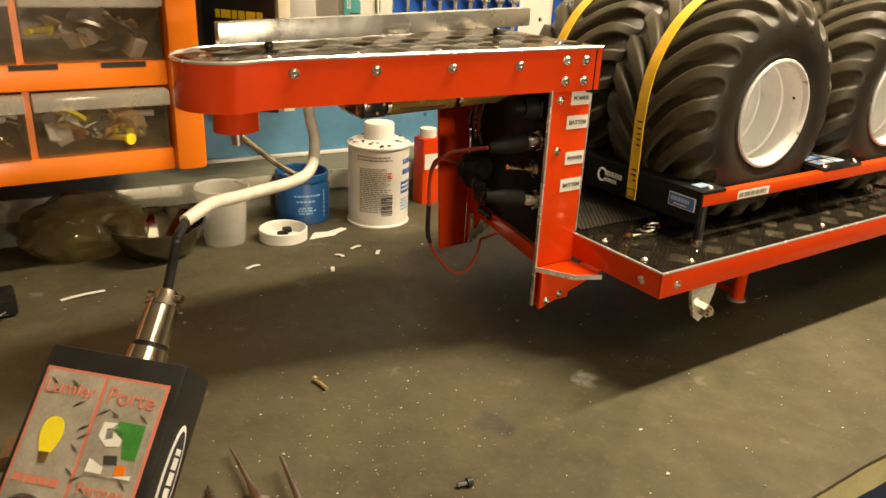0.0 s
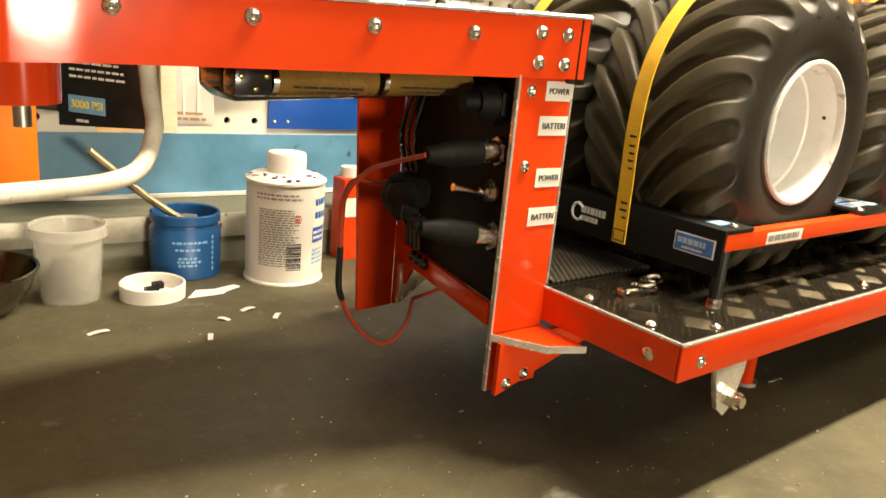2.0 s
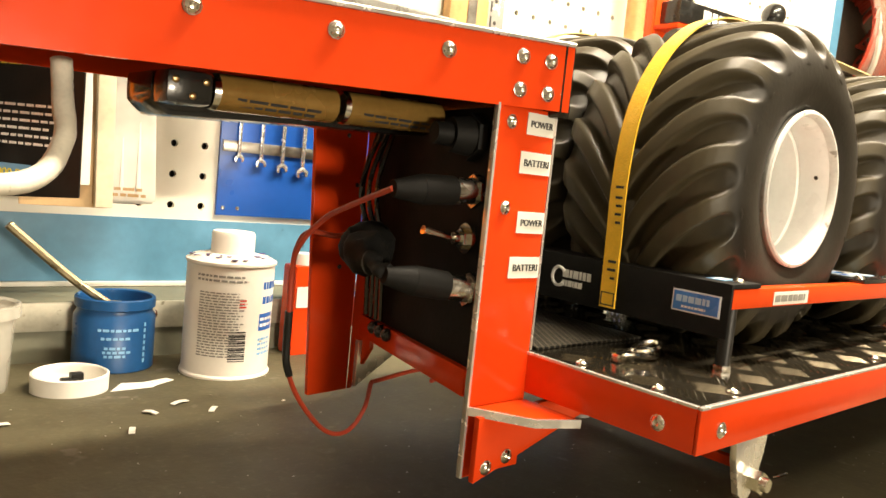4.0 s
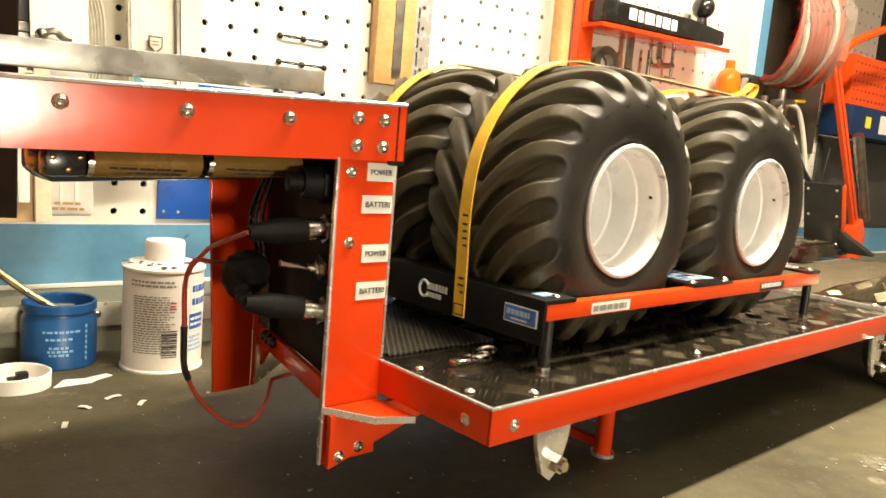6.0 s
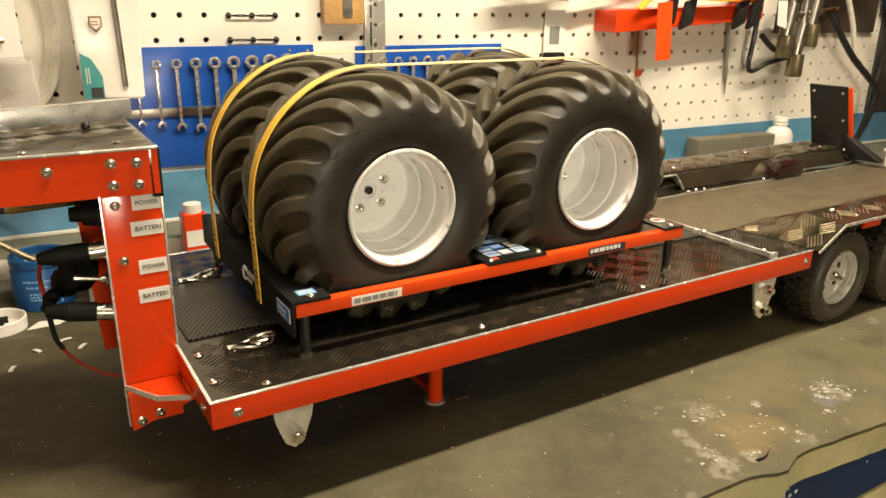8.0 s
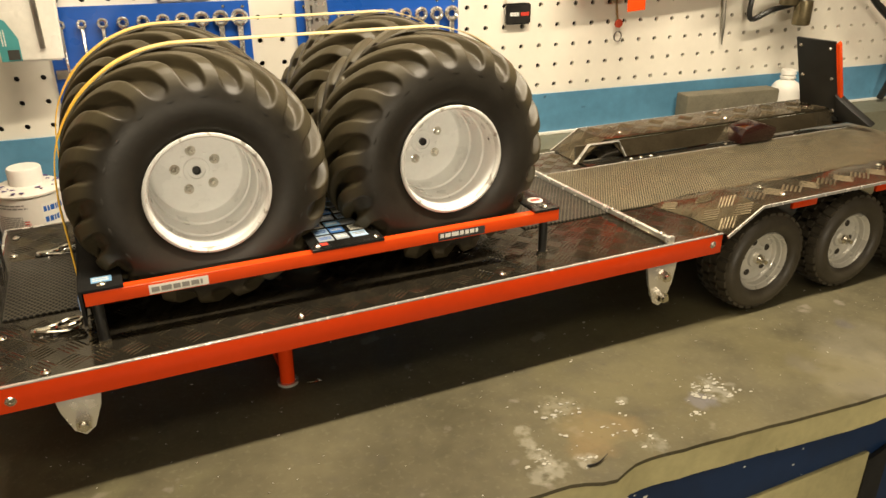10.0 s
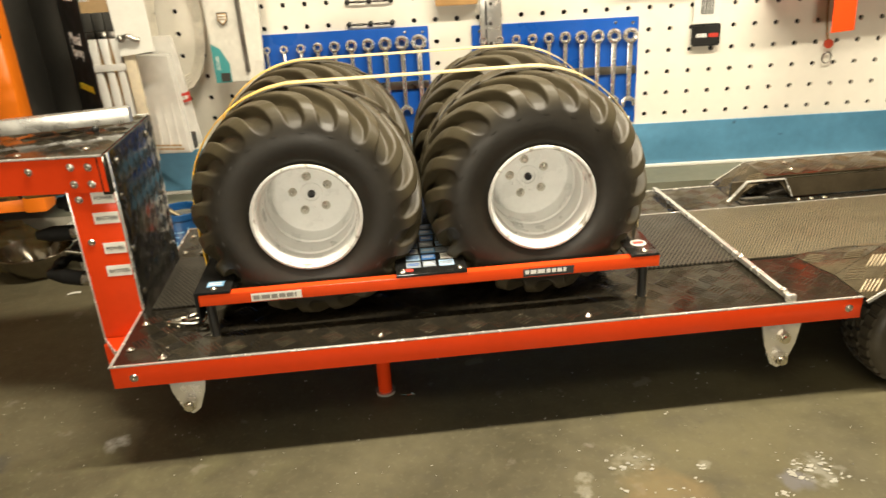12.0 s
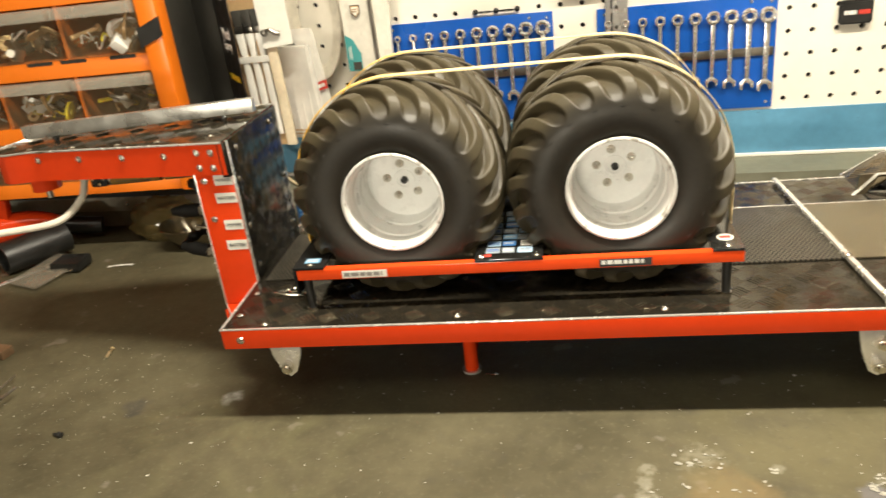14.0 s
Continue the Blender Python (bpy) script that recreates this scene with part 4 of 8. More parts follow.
    bm = bm_new()
    prism(bm, [(-0.01, 0.066), (0.03, 0.066), (-0.01, 0.040)], (0, 0.199, 0), X, Z_, Y_, 0.003, 0.0003)
    part("lower_plate", bm, ALU, gn)
    # slanting front panel and its rail between the uprights
    pa, pb = Vector((-0.0325, 0.0868, 0)), Vector((-0.0085, 0.1985, 0))
    pd = (pb - pa).normalized()
    pn = Vector((-pd.y, pd.x, 0))
    bm = bm_new()
    prism(bm, [(0, 0.0700), (0.113, 0.0700), (0.113, 0.0812), (0, 0.0812)], pa + pn * 0.003, pd, Z_, -pn, 0.003, 0.0004)
    part("cross_rail", bm, RED, gn)
    bm = bm_new()
    prism(bm, [(0.001, 0.0812), (0.113, 0.0812), (0.113, 0.1890), (0.001, 0.1890)], pa - pn * 0.0002, pd, Z_, -pn, 0.002, 0.0003)
    part("front_panel", bm, DULLBLACK, gn, "dull black panel with switch and sockets")
    # rear panel of the gooseneck box
    bm = bm_new()
    box(bm, (-0.0065, 0.0772, 0.1880), (-0.0004, 0.2070, 0.2172), 0.0003)
    box(bm, (-0.0065, 0.0872, 0.0830), (-0.0004, 0.2060, 0.1878), 0.0003)
    bp = part("rear_panel", bm, BLACKPLATE, gn, "black tread plate rear panel")
    bm = bm_new()
    tread_bars(bm, 0.0, 0.117, 0.0, 0.13, 0.0, pitch=0.0145, h=0.0002)
    bm.transform(Matrix.Translation((-0.0003, 0.0885, 0.0845)) @ Matrix(((0, 0, 1, 0), (1, 0, 0, 0), (0, 1, 0, 0), (0, 0, 0, 1))))
    tagged(part("tread_pattern", bm, BLACKGLOSS, bp, smooth=False), kind="stuff")
    screws(bp, [(-0.0003, y, z) for y, z in ((0.1, 0.207), (0.182, 0.207), (0.093, 0.181), (0.093, 0.138), (0.195, 0.15), (0.195, 0.1), (0.095, 0.1))], X, 0.0025)
    # plugs, switch and sockets on the slanting panel
    for (y, z), tip in (((0.0955, 0.1545), (-0.0716, 0.0995, 0.1528)), ((0.0925, 0.1135), (-0.0716, 0.1000, 0.1190))):
        q = Vector((pa.x + (y - pa.y) * pd.x / pd.y, y, z))
        tip = Vector(tip)
        d = (tip - q).normalized()
        bm = bm_new()
        cyl(bm, q, q + d * 0.003, 0.0072, seg=6)
        cyl(bm, q + d * 0.003, q + d * 0.015, 0.0054, seg=18)
        part("socket", bm, DARKCHROME, gn, "dull metal socket")
        bm = bm_new()
        cyl(bm, q + d * 0.013, q + d * 0.029, 0.0060, 0.0062, 18)
        cyl(bm, q + d * 0.029, tip, 0.0060, 0.0034, 18)
        part("plug", bm, DULLBLACK, gn)
    q = Vector((-0.0312, 0.099, 0.1765))
    bm = bm_new()
    cyl(bm, q, q + pn * 0.004, 0.0100, seg=6)
    cyl(bm, q + pn * 0.004, q + pn * 0.013, 0.0082, 0.0070, 20)
    cyl(bm, q + pn * 0.012, q + pn * 0.020, 0.0052, 0.0044, 16)
    part("socket_cap", bm, DULLBLACK, gn)
    q = Vector((-0.0318, 0.0975, 0.1345))
    bm = bm_new()
    cyl(bm, q, q + pn * 0.0015, 0.0064, seg=24)
    cyl(bm, q + pn * 0.0015, q + pn * 0.004, 0.0044, seg=6)
    cyl(bm, q + pn * 0.004, q + pn * 0.007, 0.0026, seg=14)
    cyl(bm, q + pn * 0.007, q + Vector((-0.022, 0.003, 0.0028)), 0.0012, 0.0019, 12)
    part("toggle_switch", bm, CHROME, gn, "bright toggle switch")
    bm = bm_new()
    tube(bm, [(-0.0700, 0.1000, 0.1190), (-0.0680, 0.112, 0.1215), (-0.0600, 0.128, 0.1225), (-0.0500, 0.143, 0.1235), (-0.0440, 0.153, 0.1250), (-0.0470, 0.160, 0.1300)], lambda t: 0.0034 + 0.0085 * max(0, math.sin(3.1 * (t - 0.32) / 0.68)) + 0.0009 * math.sin(31 * t), 16, n=10)
    for v in bm.verts:
        v.co += Vector((noise.noise(v.co * 160), noise.noise(v.co * 160 + Vector((7, 1, 3))), noise.noise(v.co * 160 + Vector((2, 9, 5))))) * 0.0022
    part("wire_joint", bm, DULLBLACK, gn, "black taped wire joint")
    for pts in (WIRE_A, WIRE_B, WIRE_C):
        bm = bm_new()
        tube(bm, pts, 0.00125, 8)
        part("wire", bm, REDCABLE, gn, "red wire lead")
    bm = bm_new()
    tube(bm, WIRE_A[4:6] + [(-0.0625, 0.180, 0.0570)], 0.0019, 8)
    part("wire_sleeve", bm, BLACK, gn)
    for k in range(4):
        bm = bm_new()
        y = 0.172 + 0.006 * k
        x = pa.x + (y - pa.y) * pd.x / pd.y - 0.003
        tube(bm, [(x, y, 0.186), (x - 0.007 - 0.002 * (k % 3), y + 0.003, 0.15), (x - 0.005, y - 0.003, 0.12), (x, y, 0.083)], 0.0013, 6)
        part("wire", bm, BLACKGLOSS, gn, "black wire lead")
    for y in (0.160, 0.168, 0.176):
        bm = bm_new()
        ball(bm, Vector((pa.x + (y - pa.y) * pd.x / pd.y, y, 0.0785)) + pn * 0.004, 0.0034)
        part("rubber_grommet", bm, BLACKGLOSS, gn)
    # battery pack slung below the gooseneck
    bm = bm_new()
    prism(bm, [(-0.154, 0.1905), (-0.154, 0.1805), (-0.148, 0.1752), (-0.030, 0.1772), (-0.028, 0.1905)], (0, 0.1305, 0), X, Z_, Y_, 0.026, 0.0025)
    box(bm, (-0.154, 0.1160, 0.1788), (-0.1375, 0.1300, 0.1905), 0.003)
    hold = gpart("battery_holder", bm, BLACKGLOSS, gn)
    for x, z in ((-0.151, 0.187), (-0.145, 0.182), (-0.1405, 0.187)):
        bm = bm_new()
        ball(bm, (x, 0.1160, z), 0.0013, (1, 0.6, 1), 8)
        gpart("rivet", bm, BRASS, hold)
    for y in (0.1235, 0.1385):
        for x0 in (-0.1345, -0.0815):
            bm = bm_new()
            cyl(bm, (x0, y, 0.1848), (x0 + 0.0475, y, 0.1848), 0.0066, seg=20)
            b1 = gpart("battery", bm, AMBER, gn, "amber sleeved battery cell")
            bm = bm_new()
            cyl(bm, (x0 - 0.0022, y, 0.1848), (x0, y, 0.1848), 0.0062, 0.0066, 20)
            gpart("battery_cap", bm, CHROME, b1)
            bm = bm_new()
            cyl(bm, (x0 + 0.0475, y, 0.1848), (x0 + 0.0490, y, 0.1848), 0.003, seg=12)
            gpart("terminal", bm, CHROME, b1)
            if y < 0.13:
                bars("print", (x0 + 0.024, y - 0.0055, 0.1812 + drop(x0 + 0.024)), (1, 0, 0), Vector((0, -0.55, 0.83)), 0.036, 0.0045, 2, INK, b1, 0.5, seed=int(x0 * 1000))
    # square bar and its knobs on top
    for x, y in ((-0.199, 0.152), (-0.030, 0.154)):
        bm = bm_new()
        cyl(bm, (x, y, GT), (x, y, GT + 0.002), 0.0022)
        ball(bm, (x, y, GT + 0.0035), 0.003)
        gpart("knob", bm, BLACK, gn)
    bm = bm_new()
    prism(bm, [(0, 0), (0.2285, 0.006), (0.2285, 0.014), (0, 0.008)], (-0.2295, 0.148, 0.2233), X, Y_, Z_, 0.0125, 0.0008)
    for v in bm.verts:
        v.co.z += drop(v.co.x)
    solo("square_bar", bm, BARALU, (-0.115, 0.153, 0.2222), "square aluminium bar resting on the gooseneck knobs", "metal bar")
    return tr


trailer = make_trailer()


def at(x, y, z, spin=0, turn=0):
    return pose(x * UNIT, y * UNIT, z * UNIT, 0, spin, turn)



def trailer_wheel():
    w = thing("trailer_wheel", (0, 0, 0), "small black trailer wheel with a grey five-hole rim", "wheel", "trailer wheels")
    t = 0.040
    bm = bm_new()
    half = [(0.0272, 0.0060), (0.0290, 0.0015), (0.0320, -0.0010), (0.0360, -0.0018), (0.0400, -0.0010), (0.0432, 0.0016), (0.0452, 0.0055), (0.0460, 0.0110), (0.0462, 0.0200)]
    lathe(bm, half + [(r, t - y) for r, y in half[-2::-1]], (0, 0, 0), "y", 48, False)
    ty = part("tyre", bm, WHEELRUBBER, w)
    bm = bm_new()
    for k in range(30):
        a = 2 * math.pi * k / 30
        for j, (y0, y1, da) in enumerate(((0.0030, 0.0110, 0), (0.0125, 0.0195, 0.07), (0.0205, 0.0275, 0), (0.0290, 0.0370, 0.07))):
            turn = Matrix.Rotation(a + da, 4, "Y")
            vs = []
            for low, ww in ((True, 0.0038), (False, 0.0029)):
                for yy in (y0, y1):
                    outer = j == 0 and yy == y0 or j == 3 and yy == y1
                    rr = (0.0430 if outer else 0.0455) if low else (0.0462 if outer else 0.0480)
                    vs += [bm.verts.new(turn @ Vector((q * ww, yy, rr))) for q in (-1, 1)]
            for f in ((4, 5, 7, 6), (0, 1, 5, 4), (2, 6, 7, 3), (0, 4, 6, 2), (1, 3, 7, 5)):
                bm.faces.new([vs[i] for i in f])
    bmesh.ops.recalc_face_normals(bm, faces=bm.faces)
    tagged(part("tread", bm, WHEELRUBBER, ty, smooth=False), kind="stuff")
    bm = bm_new()
    lathe(bm, [(0.0274, 0.006), (0.0280, 0.0042), (0.0272, 0.0030), (0.0260, 0.0042), (0.0252, 0.0070), (0.0244, 0.0074), (0.0238, 0.0120), (0.0228, 0.0126), (0.0218, 0.0148), (0.0205, 0.0154), (0.0090, 0.0138), (0.0082, 0.0115), (0.00001, 0.0112)], (0, 0, 0), "y", 40, False)
    rim = part("rim", bm, GREYRIM, w)
    for k in range(5):
        a = 2 * math.pi * k / 5 + 0.5
        # dark plugs in place of open holes, their colour standing for shade
        bm = bm_new()
        cyl(bm, (0.0152 * math.cos(a), 0.0142, 0.0152 * math.sin(a)), (0.0152 * math.cos(a), 0.0178, 0.0152 * math.sin(a)), 0.0031, seg=14)
        part("rim_hole", bm, HOLESHADE, rim)
    bm = bm_new()
    cyl(bm, (0, 0.0125, 0), (0, 0.0070, 0), 0.0052, seg=6)
    cyl(bm, (0, 0.0070, 0), (0, 0.0052, 0), 0.0046, 0.0034, 12)
    cyl(bm, (0, 0.0052, 0), (0, 0.0005, 0), 0.0024, 0.0020, 10)
    part("axle_nut", bm, CHROME, rim, "bright axle nut")
    return w


tw = trailer_wheel()
tw.matrix_basis = at(0.604, 0.0, 0.048)
for x, spin in ((0.7125, 40), (0.8165, 75)):
    copy_thing(tw, at(x, 0.0, 0.048, spin, 0))
for x in (0.604, 0.7125, 0.8165):
    copy_thing(tw, at(x, YF, 0.048, 25, 180))


# ---- the big tyres ----
def tyre_rubber():
    """Black rubber, dusty brown on the tread and shoulders, with a black sidewall."""
    m = mat("tyre_rubber", (0.020, 0.017, 0.012), 0.46, 0, 0.3, 35, 0.10, 420, 0.1)
    t = m.node_tree
    b = t.nodes["Principled BSDF"]
    b.inputs["Specular IOR Level"].default_value = 0.38
    old = b.inputs["Base Color"].links[0].from_socket
    co = t.nodes.new("ShaderNodeTexCoord")
    flat = t.nodes.new("ShaderNodeVectorMath")
    flat.operation = "MULTIPLY"
    flat.inputs[1].default_value = (1, 0, 1)
    t.links.new(co.outputs["Object"], flat.inputs[0])
    ln = t.nodes.new("ShaderNodeVectorMath")
    ln.operation = "LENGTH"
    t.links.new(flat.outputs[0], ln.inputs[0])
    n = t.nodes.new("ShaderNodeTexNoise")
    n.inputs["Scale"].default_value, n.inputs["Detail"].default_value = 55, 4.0
    t.links.new(co.outputs["Object"], n.inputs["Vector"])
    ad = t.nodes.new("ShaderNodeMath")
    ad.operation = "MULTIPLY_ADD"
    ad.inputs[1].default_value = 0.010
    t.links.new(n.outputs[0], ad.inputs[0])
    t.links.new(ln.outputs["Value"], ad.inputs[2])
    g = t.nodes.new("ShaderNodeMapRange")
    g.interpolation_type = "SMOOTHSTEP"
    g.inputs[1].default_value, g.inputs[2].default_value = 0.0655, 0.0770
    t.links.new(ad.outputs[0], g.inputs[0])
    mx = t.nodes.new("ShaderNodeMix")
    mx.data_type = "RGBA"
    t.links.new(g.outputs[0], mx.inputs[0])
    t.links.new(old, mx.inputs[6])
    mx.inputs[7].default_value = (0.060, 0.049, 0.027, 1)
    t.links.new(mx.outputs[2], b.inputs["Base Color"])
    return m


TYRE = tyre_rubber()


def big_tyre(turn):
    w = thing("monster_wheel", (0, 0, 0), "large black chevron-tread tyre on a deep white wheel, on the deck", "wheel", "big tyres on the trailer")
    W = 0.098
    h = W / 2
    N, NT, M = 20, 20 * 24, 58
    pitch = 2 * math.pi / N
    # half sections from the bead to the middle: over the lugs, and along the floor of the scoops
    over = np.array([(0.0388, 0.0032), (0.0408, 0.0014), (0.0445, -0.0002), (0.049, -0.0014), (0.054, -0.0020), (0.059, -0.0019), (0.0638, -0.0010), (0.0674, 0.0004), (0.0706, 0.0017),
                     (0.0738, 0.0034), (0.0773, 0.0060), (0.0803, 0.0092), (0.0827, 0.0138), (0.0841, 0.0200), (0.0847, 0.0280), (0.0850, 0.0370), (0.0852, h)])
    floor = np.array([(0.0388, 0.0032), (0.0408, 0.0014), (0.0445, -0.0002), (0.049, -0.0014), (0.054, -0.0020), (0.059, -0.0019), (0.0638, -0.0008), (0.0670, 0.0014), (0.0694, 0.0040),
                      (0.0714, 0.0073), (0.0731, 0.0105), (0.0744, 0.0136), (0.0755, 0.0172), (0.0764, 0.0222), (0.0770, 0.0290), (0.0774, 0.0374), (0.0775, h)])
    run = np.concatenate(([0], np.cumsum(np.hypot(*np.diff(over, axis=0).T))))
    ye, yc = run[6] + 0.0012, run[-1]
    ys = np.concatenate((np.linspace(0, ye, 12)[:-1], np.linspace(ye, yc, M - 11)))
    pick = lambda table, k: np.interp(ys, run, table[:, k])
    ro, ao, ri, ai = pick(over, 0), pick(over, 1), pick(floor, 0), pick(floor, 1)
    th = np.arange(NT) * 2 * math.pi / NT

    def soft(x):
        x = np.clip(x, 0, 1)
        return x * x * (3 - 2 * x)

    def lug(th, y, th0):
        """Height of the swept lugs: round-ended scoops between them, cut from the shoulder inwards."""
        q = np.clip((y - ye) / (yc - ye), 0, 1.2)
        line = th0 + turn * (0.05 * q + 0.53 * q ** 2.0)
        dx = (0.5 - np.abs(((th - line) / pitch + 0.5) % 1 - 0.5)) * pitch * 0.080
        half = 0.0082 - 0.0012 * q
        yy = y - ye
        d = np.where(yy > half, half - dx, half - np.hypot(dx, yy - half))
        deep = soft(d / (0.0019 + 0.0030 * q))
        return (1 - deep) * (1 - soft((y - yc - 0.001) / 0.004))

    T, Y = np.meshgrid(th, ys)
    sides = []
    for side in (0, 1):
        th0 = 0.14 + (0.5 * pitch if side else 0)
        other = 0.14 + (0 if side else 0.5 * pitch)
        H = np.maximum(lug(T, Y, th0), np.where(Y > yc - 0.006, lug(T, 2 * yc - Y, other), 0))
        R = ri[:, None] + (ro - ri)[:, None] * H
        A = ai[:, None] + (ao - ai)[:, None] * H
        sides.append(np.stack((R * np.cos(T), A if side == 0 else W - A, R * np.sin(T)), axis=-1))
    grid = np.concatenate((sides[0], sides[1][-2::-1]))
    rows = grid.shape[0]
    verts = [Vector(p) * UNIT for p in grid.reshape(-1, 3).tolist()]
    faces = [(i * NT + j, i * NT + (j + 1) % NT, (i + 1) * NT + (j + 1) % NT, (i + 1) * NT + j) for i in range(rows - 1) for j in range(NT)]
    # one raised diamond below each lug
    for side, y0, y1 in ((0, -0.0012, -0.0018), (1, W + 0.0012, W + 0.0018)):
        for k in range(N):
            a = 0.14 + 0.10 + pitch * (k + 0.5 * side)
            c, u, v = Vector((math.cos(a), 0, math.sin(a))), Vector((-math.sin(a), 0, math.cos(a))), len(verts)
            for du, dr, y in ((-0.0036, 0, y0), (0, -0.0015, y0), (0.0036, 0, y0), (0, 0.0015, y0), (0, 0, y1)):
                p = c * (0.0622 + dr) + u * du
                verts.append(Vector((p.x, y, p.z)) * UNIT)
            faces += [(v, v + 1, v + 4), (v + 1, v + 2, v + 4), (v + 2, v + 3, v + 4), (v + 3, v, v + 4)]
    me = bpy.data.meshes.new("tyre")
    me.from_pydata(verts, [], faces)
    me.polygons.foreach_set("use_smooth", [True] * len(me.polygons))
    me.materials.append(TYRE)
    ob = new("tyre", me)
    ob.parent = w
    ORG[ob] = Vector((0, 0, 0))
    bm = bm_new()
    lathe(bm, [(0.0371, 0.001), (0.0362, 0.004), (0.0356, 0.006), (0.0352, 0.017), (0.0356, 0.018), (0.0343, 0.019), (0.0337, 0.036), (0.0341, 0.037), (0.0328, 0.038), (0.0323, 0.052), (0.0311, 0.0535), (0.009, 0.0545), (0.0085, 0.0532), (0.0060, 0.0532), (0.0058, 0.0545), (0.00001, 0.0545)], (0, 0, 0), "y", 64, False)
    rim = part("rim", bm, RIMWHITE, w, "deep white dished wheel")
    bm = bm_new()
    lathe(bm, [(0.0389, 0.005), (0.0394, 0.0015), (0.0400, 0.0), (0.0394, -0.0012), (0.0381, -0.0014), (0.0372, -0.0006), (0.0368, 0.0008), (0.0366, 0.0025)], (0, 0, 0), "y", 64, False)
    part("rim_lip", bm, RIMLIP, rim, "scuffed greyish wheel lip")
    bm = bm_new()
    lathe(bm, [(0.0388, W - 0.006), (0.0397, W - 0.001), (0.0385, W + 0.001), (0.037, W - 0.003), (0.036, W - 0.012), (0.02, W - 0.014), (0.00001, W - 0.014)], (0, 0, 0), "y", 48, False)
    part("rim_back", bm, RIMWHITE, rim)
    for k in range(5):
        a = 2 * math.pi * k / 5 + 0.47
        bm = bm_new()
        screw(bm, (0.0145 * math.cos(a), 0.0543, 0.0145 * math.sin(a)), (0, -1, 0), 0.0031)
        part("wheel_screw", bm, CHROME, rim)
        bm = bm_new()
        a += 0.55
        cyl(bm, (0.0125 * math.cos(a), 0.0548, 0.0125 * math.sin(a)), (0.0125 * math.cos(a), 0.0536, 0.0125 * math.sin(a)), 0.0016, 0.0013, 10)
        part("rim_boss", bm, RIMWHITE, rim)
    bm = bm_new()
    lathe(bm, [(0.0029, 0.0546), (0.0029, 0.0520), (0.0024, 0.0516), (0.0019, 0.0528), (0.00001, 0.0528)], (0, 0, 0), "y", 16)
    part("centre_nut", bm, BLACK, rim, "dark centre nut")
    bm = bm_new()
    cyl(bm, (0.0344, 0.009, 0.0081), (0.0371, 0.009, 0.0088), 0.0012, seg=8)
    part("vent_hole", bm, HOLESHADE, rim)
    return w


ZT = 0.0868 + 0.0838
bt = big_tyre(1)
bt.matrix_basis = at(0.142, 0.040, ZT)
copy_thing(bt, at(0.3125, 0.040, ZT, -2, 0))
bf = big_tyre(-1)
bf.matrix_basis = at(0.142, YF - 0.024, ZT, 9, 180)
copy_thing(bf, at(0.3125, YF - 0.024, ZT, 31, 180))


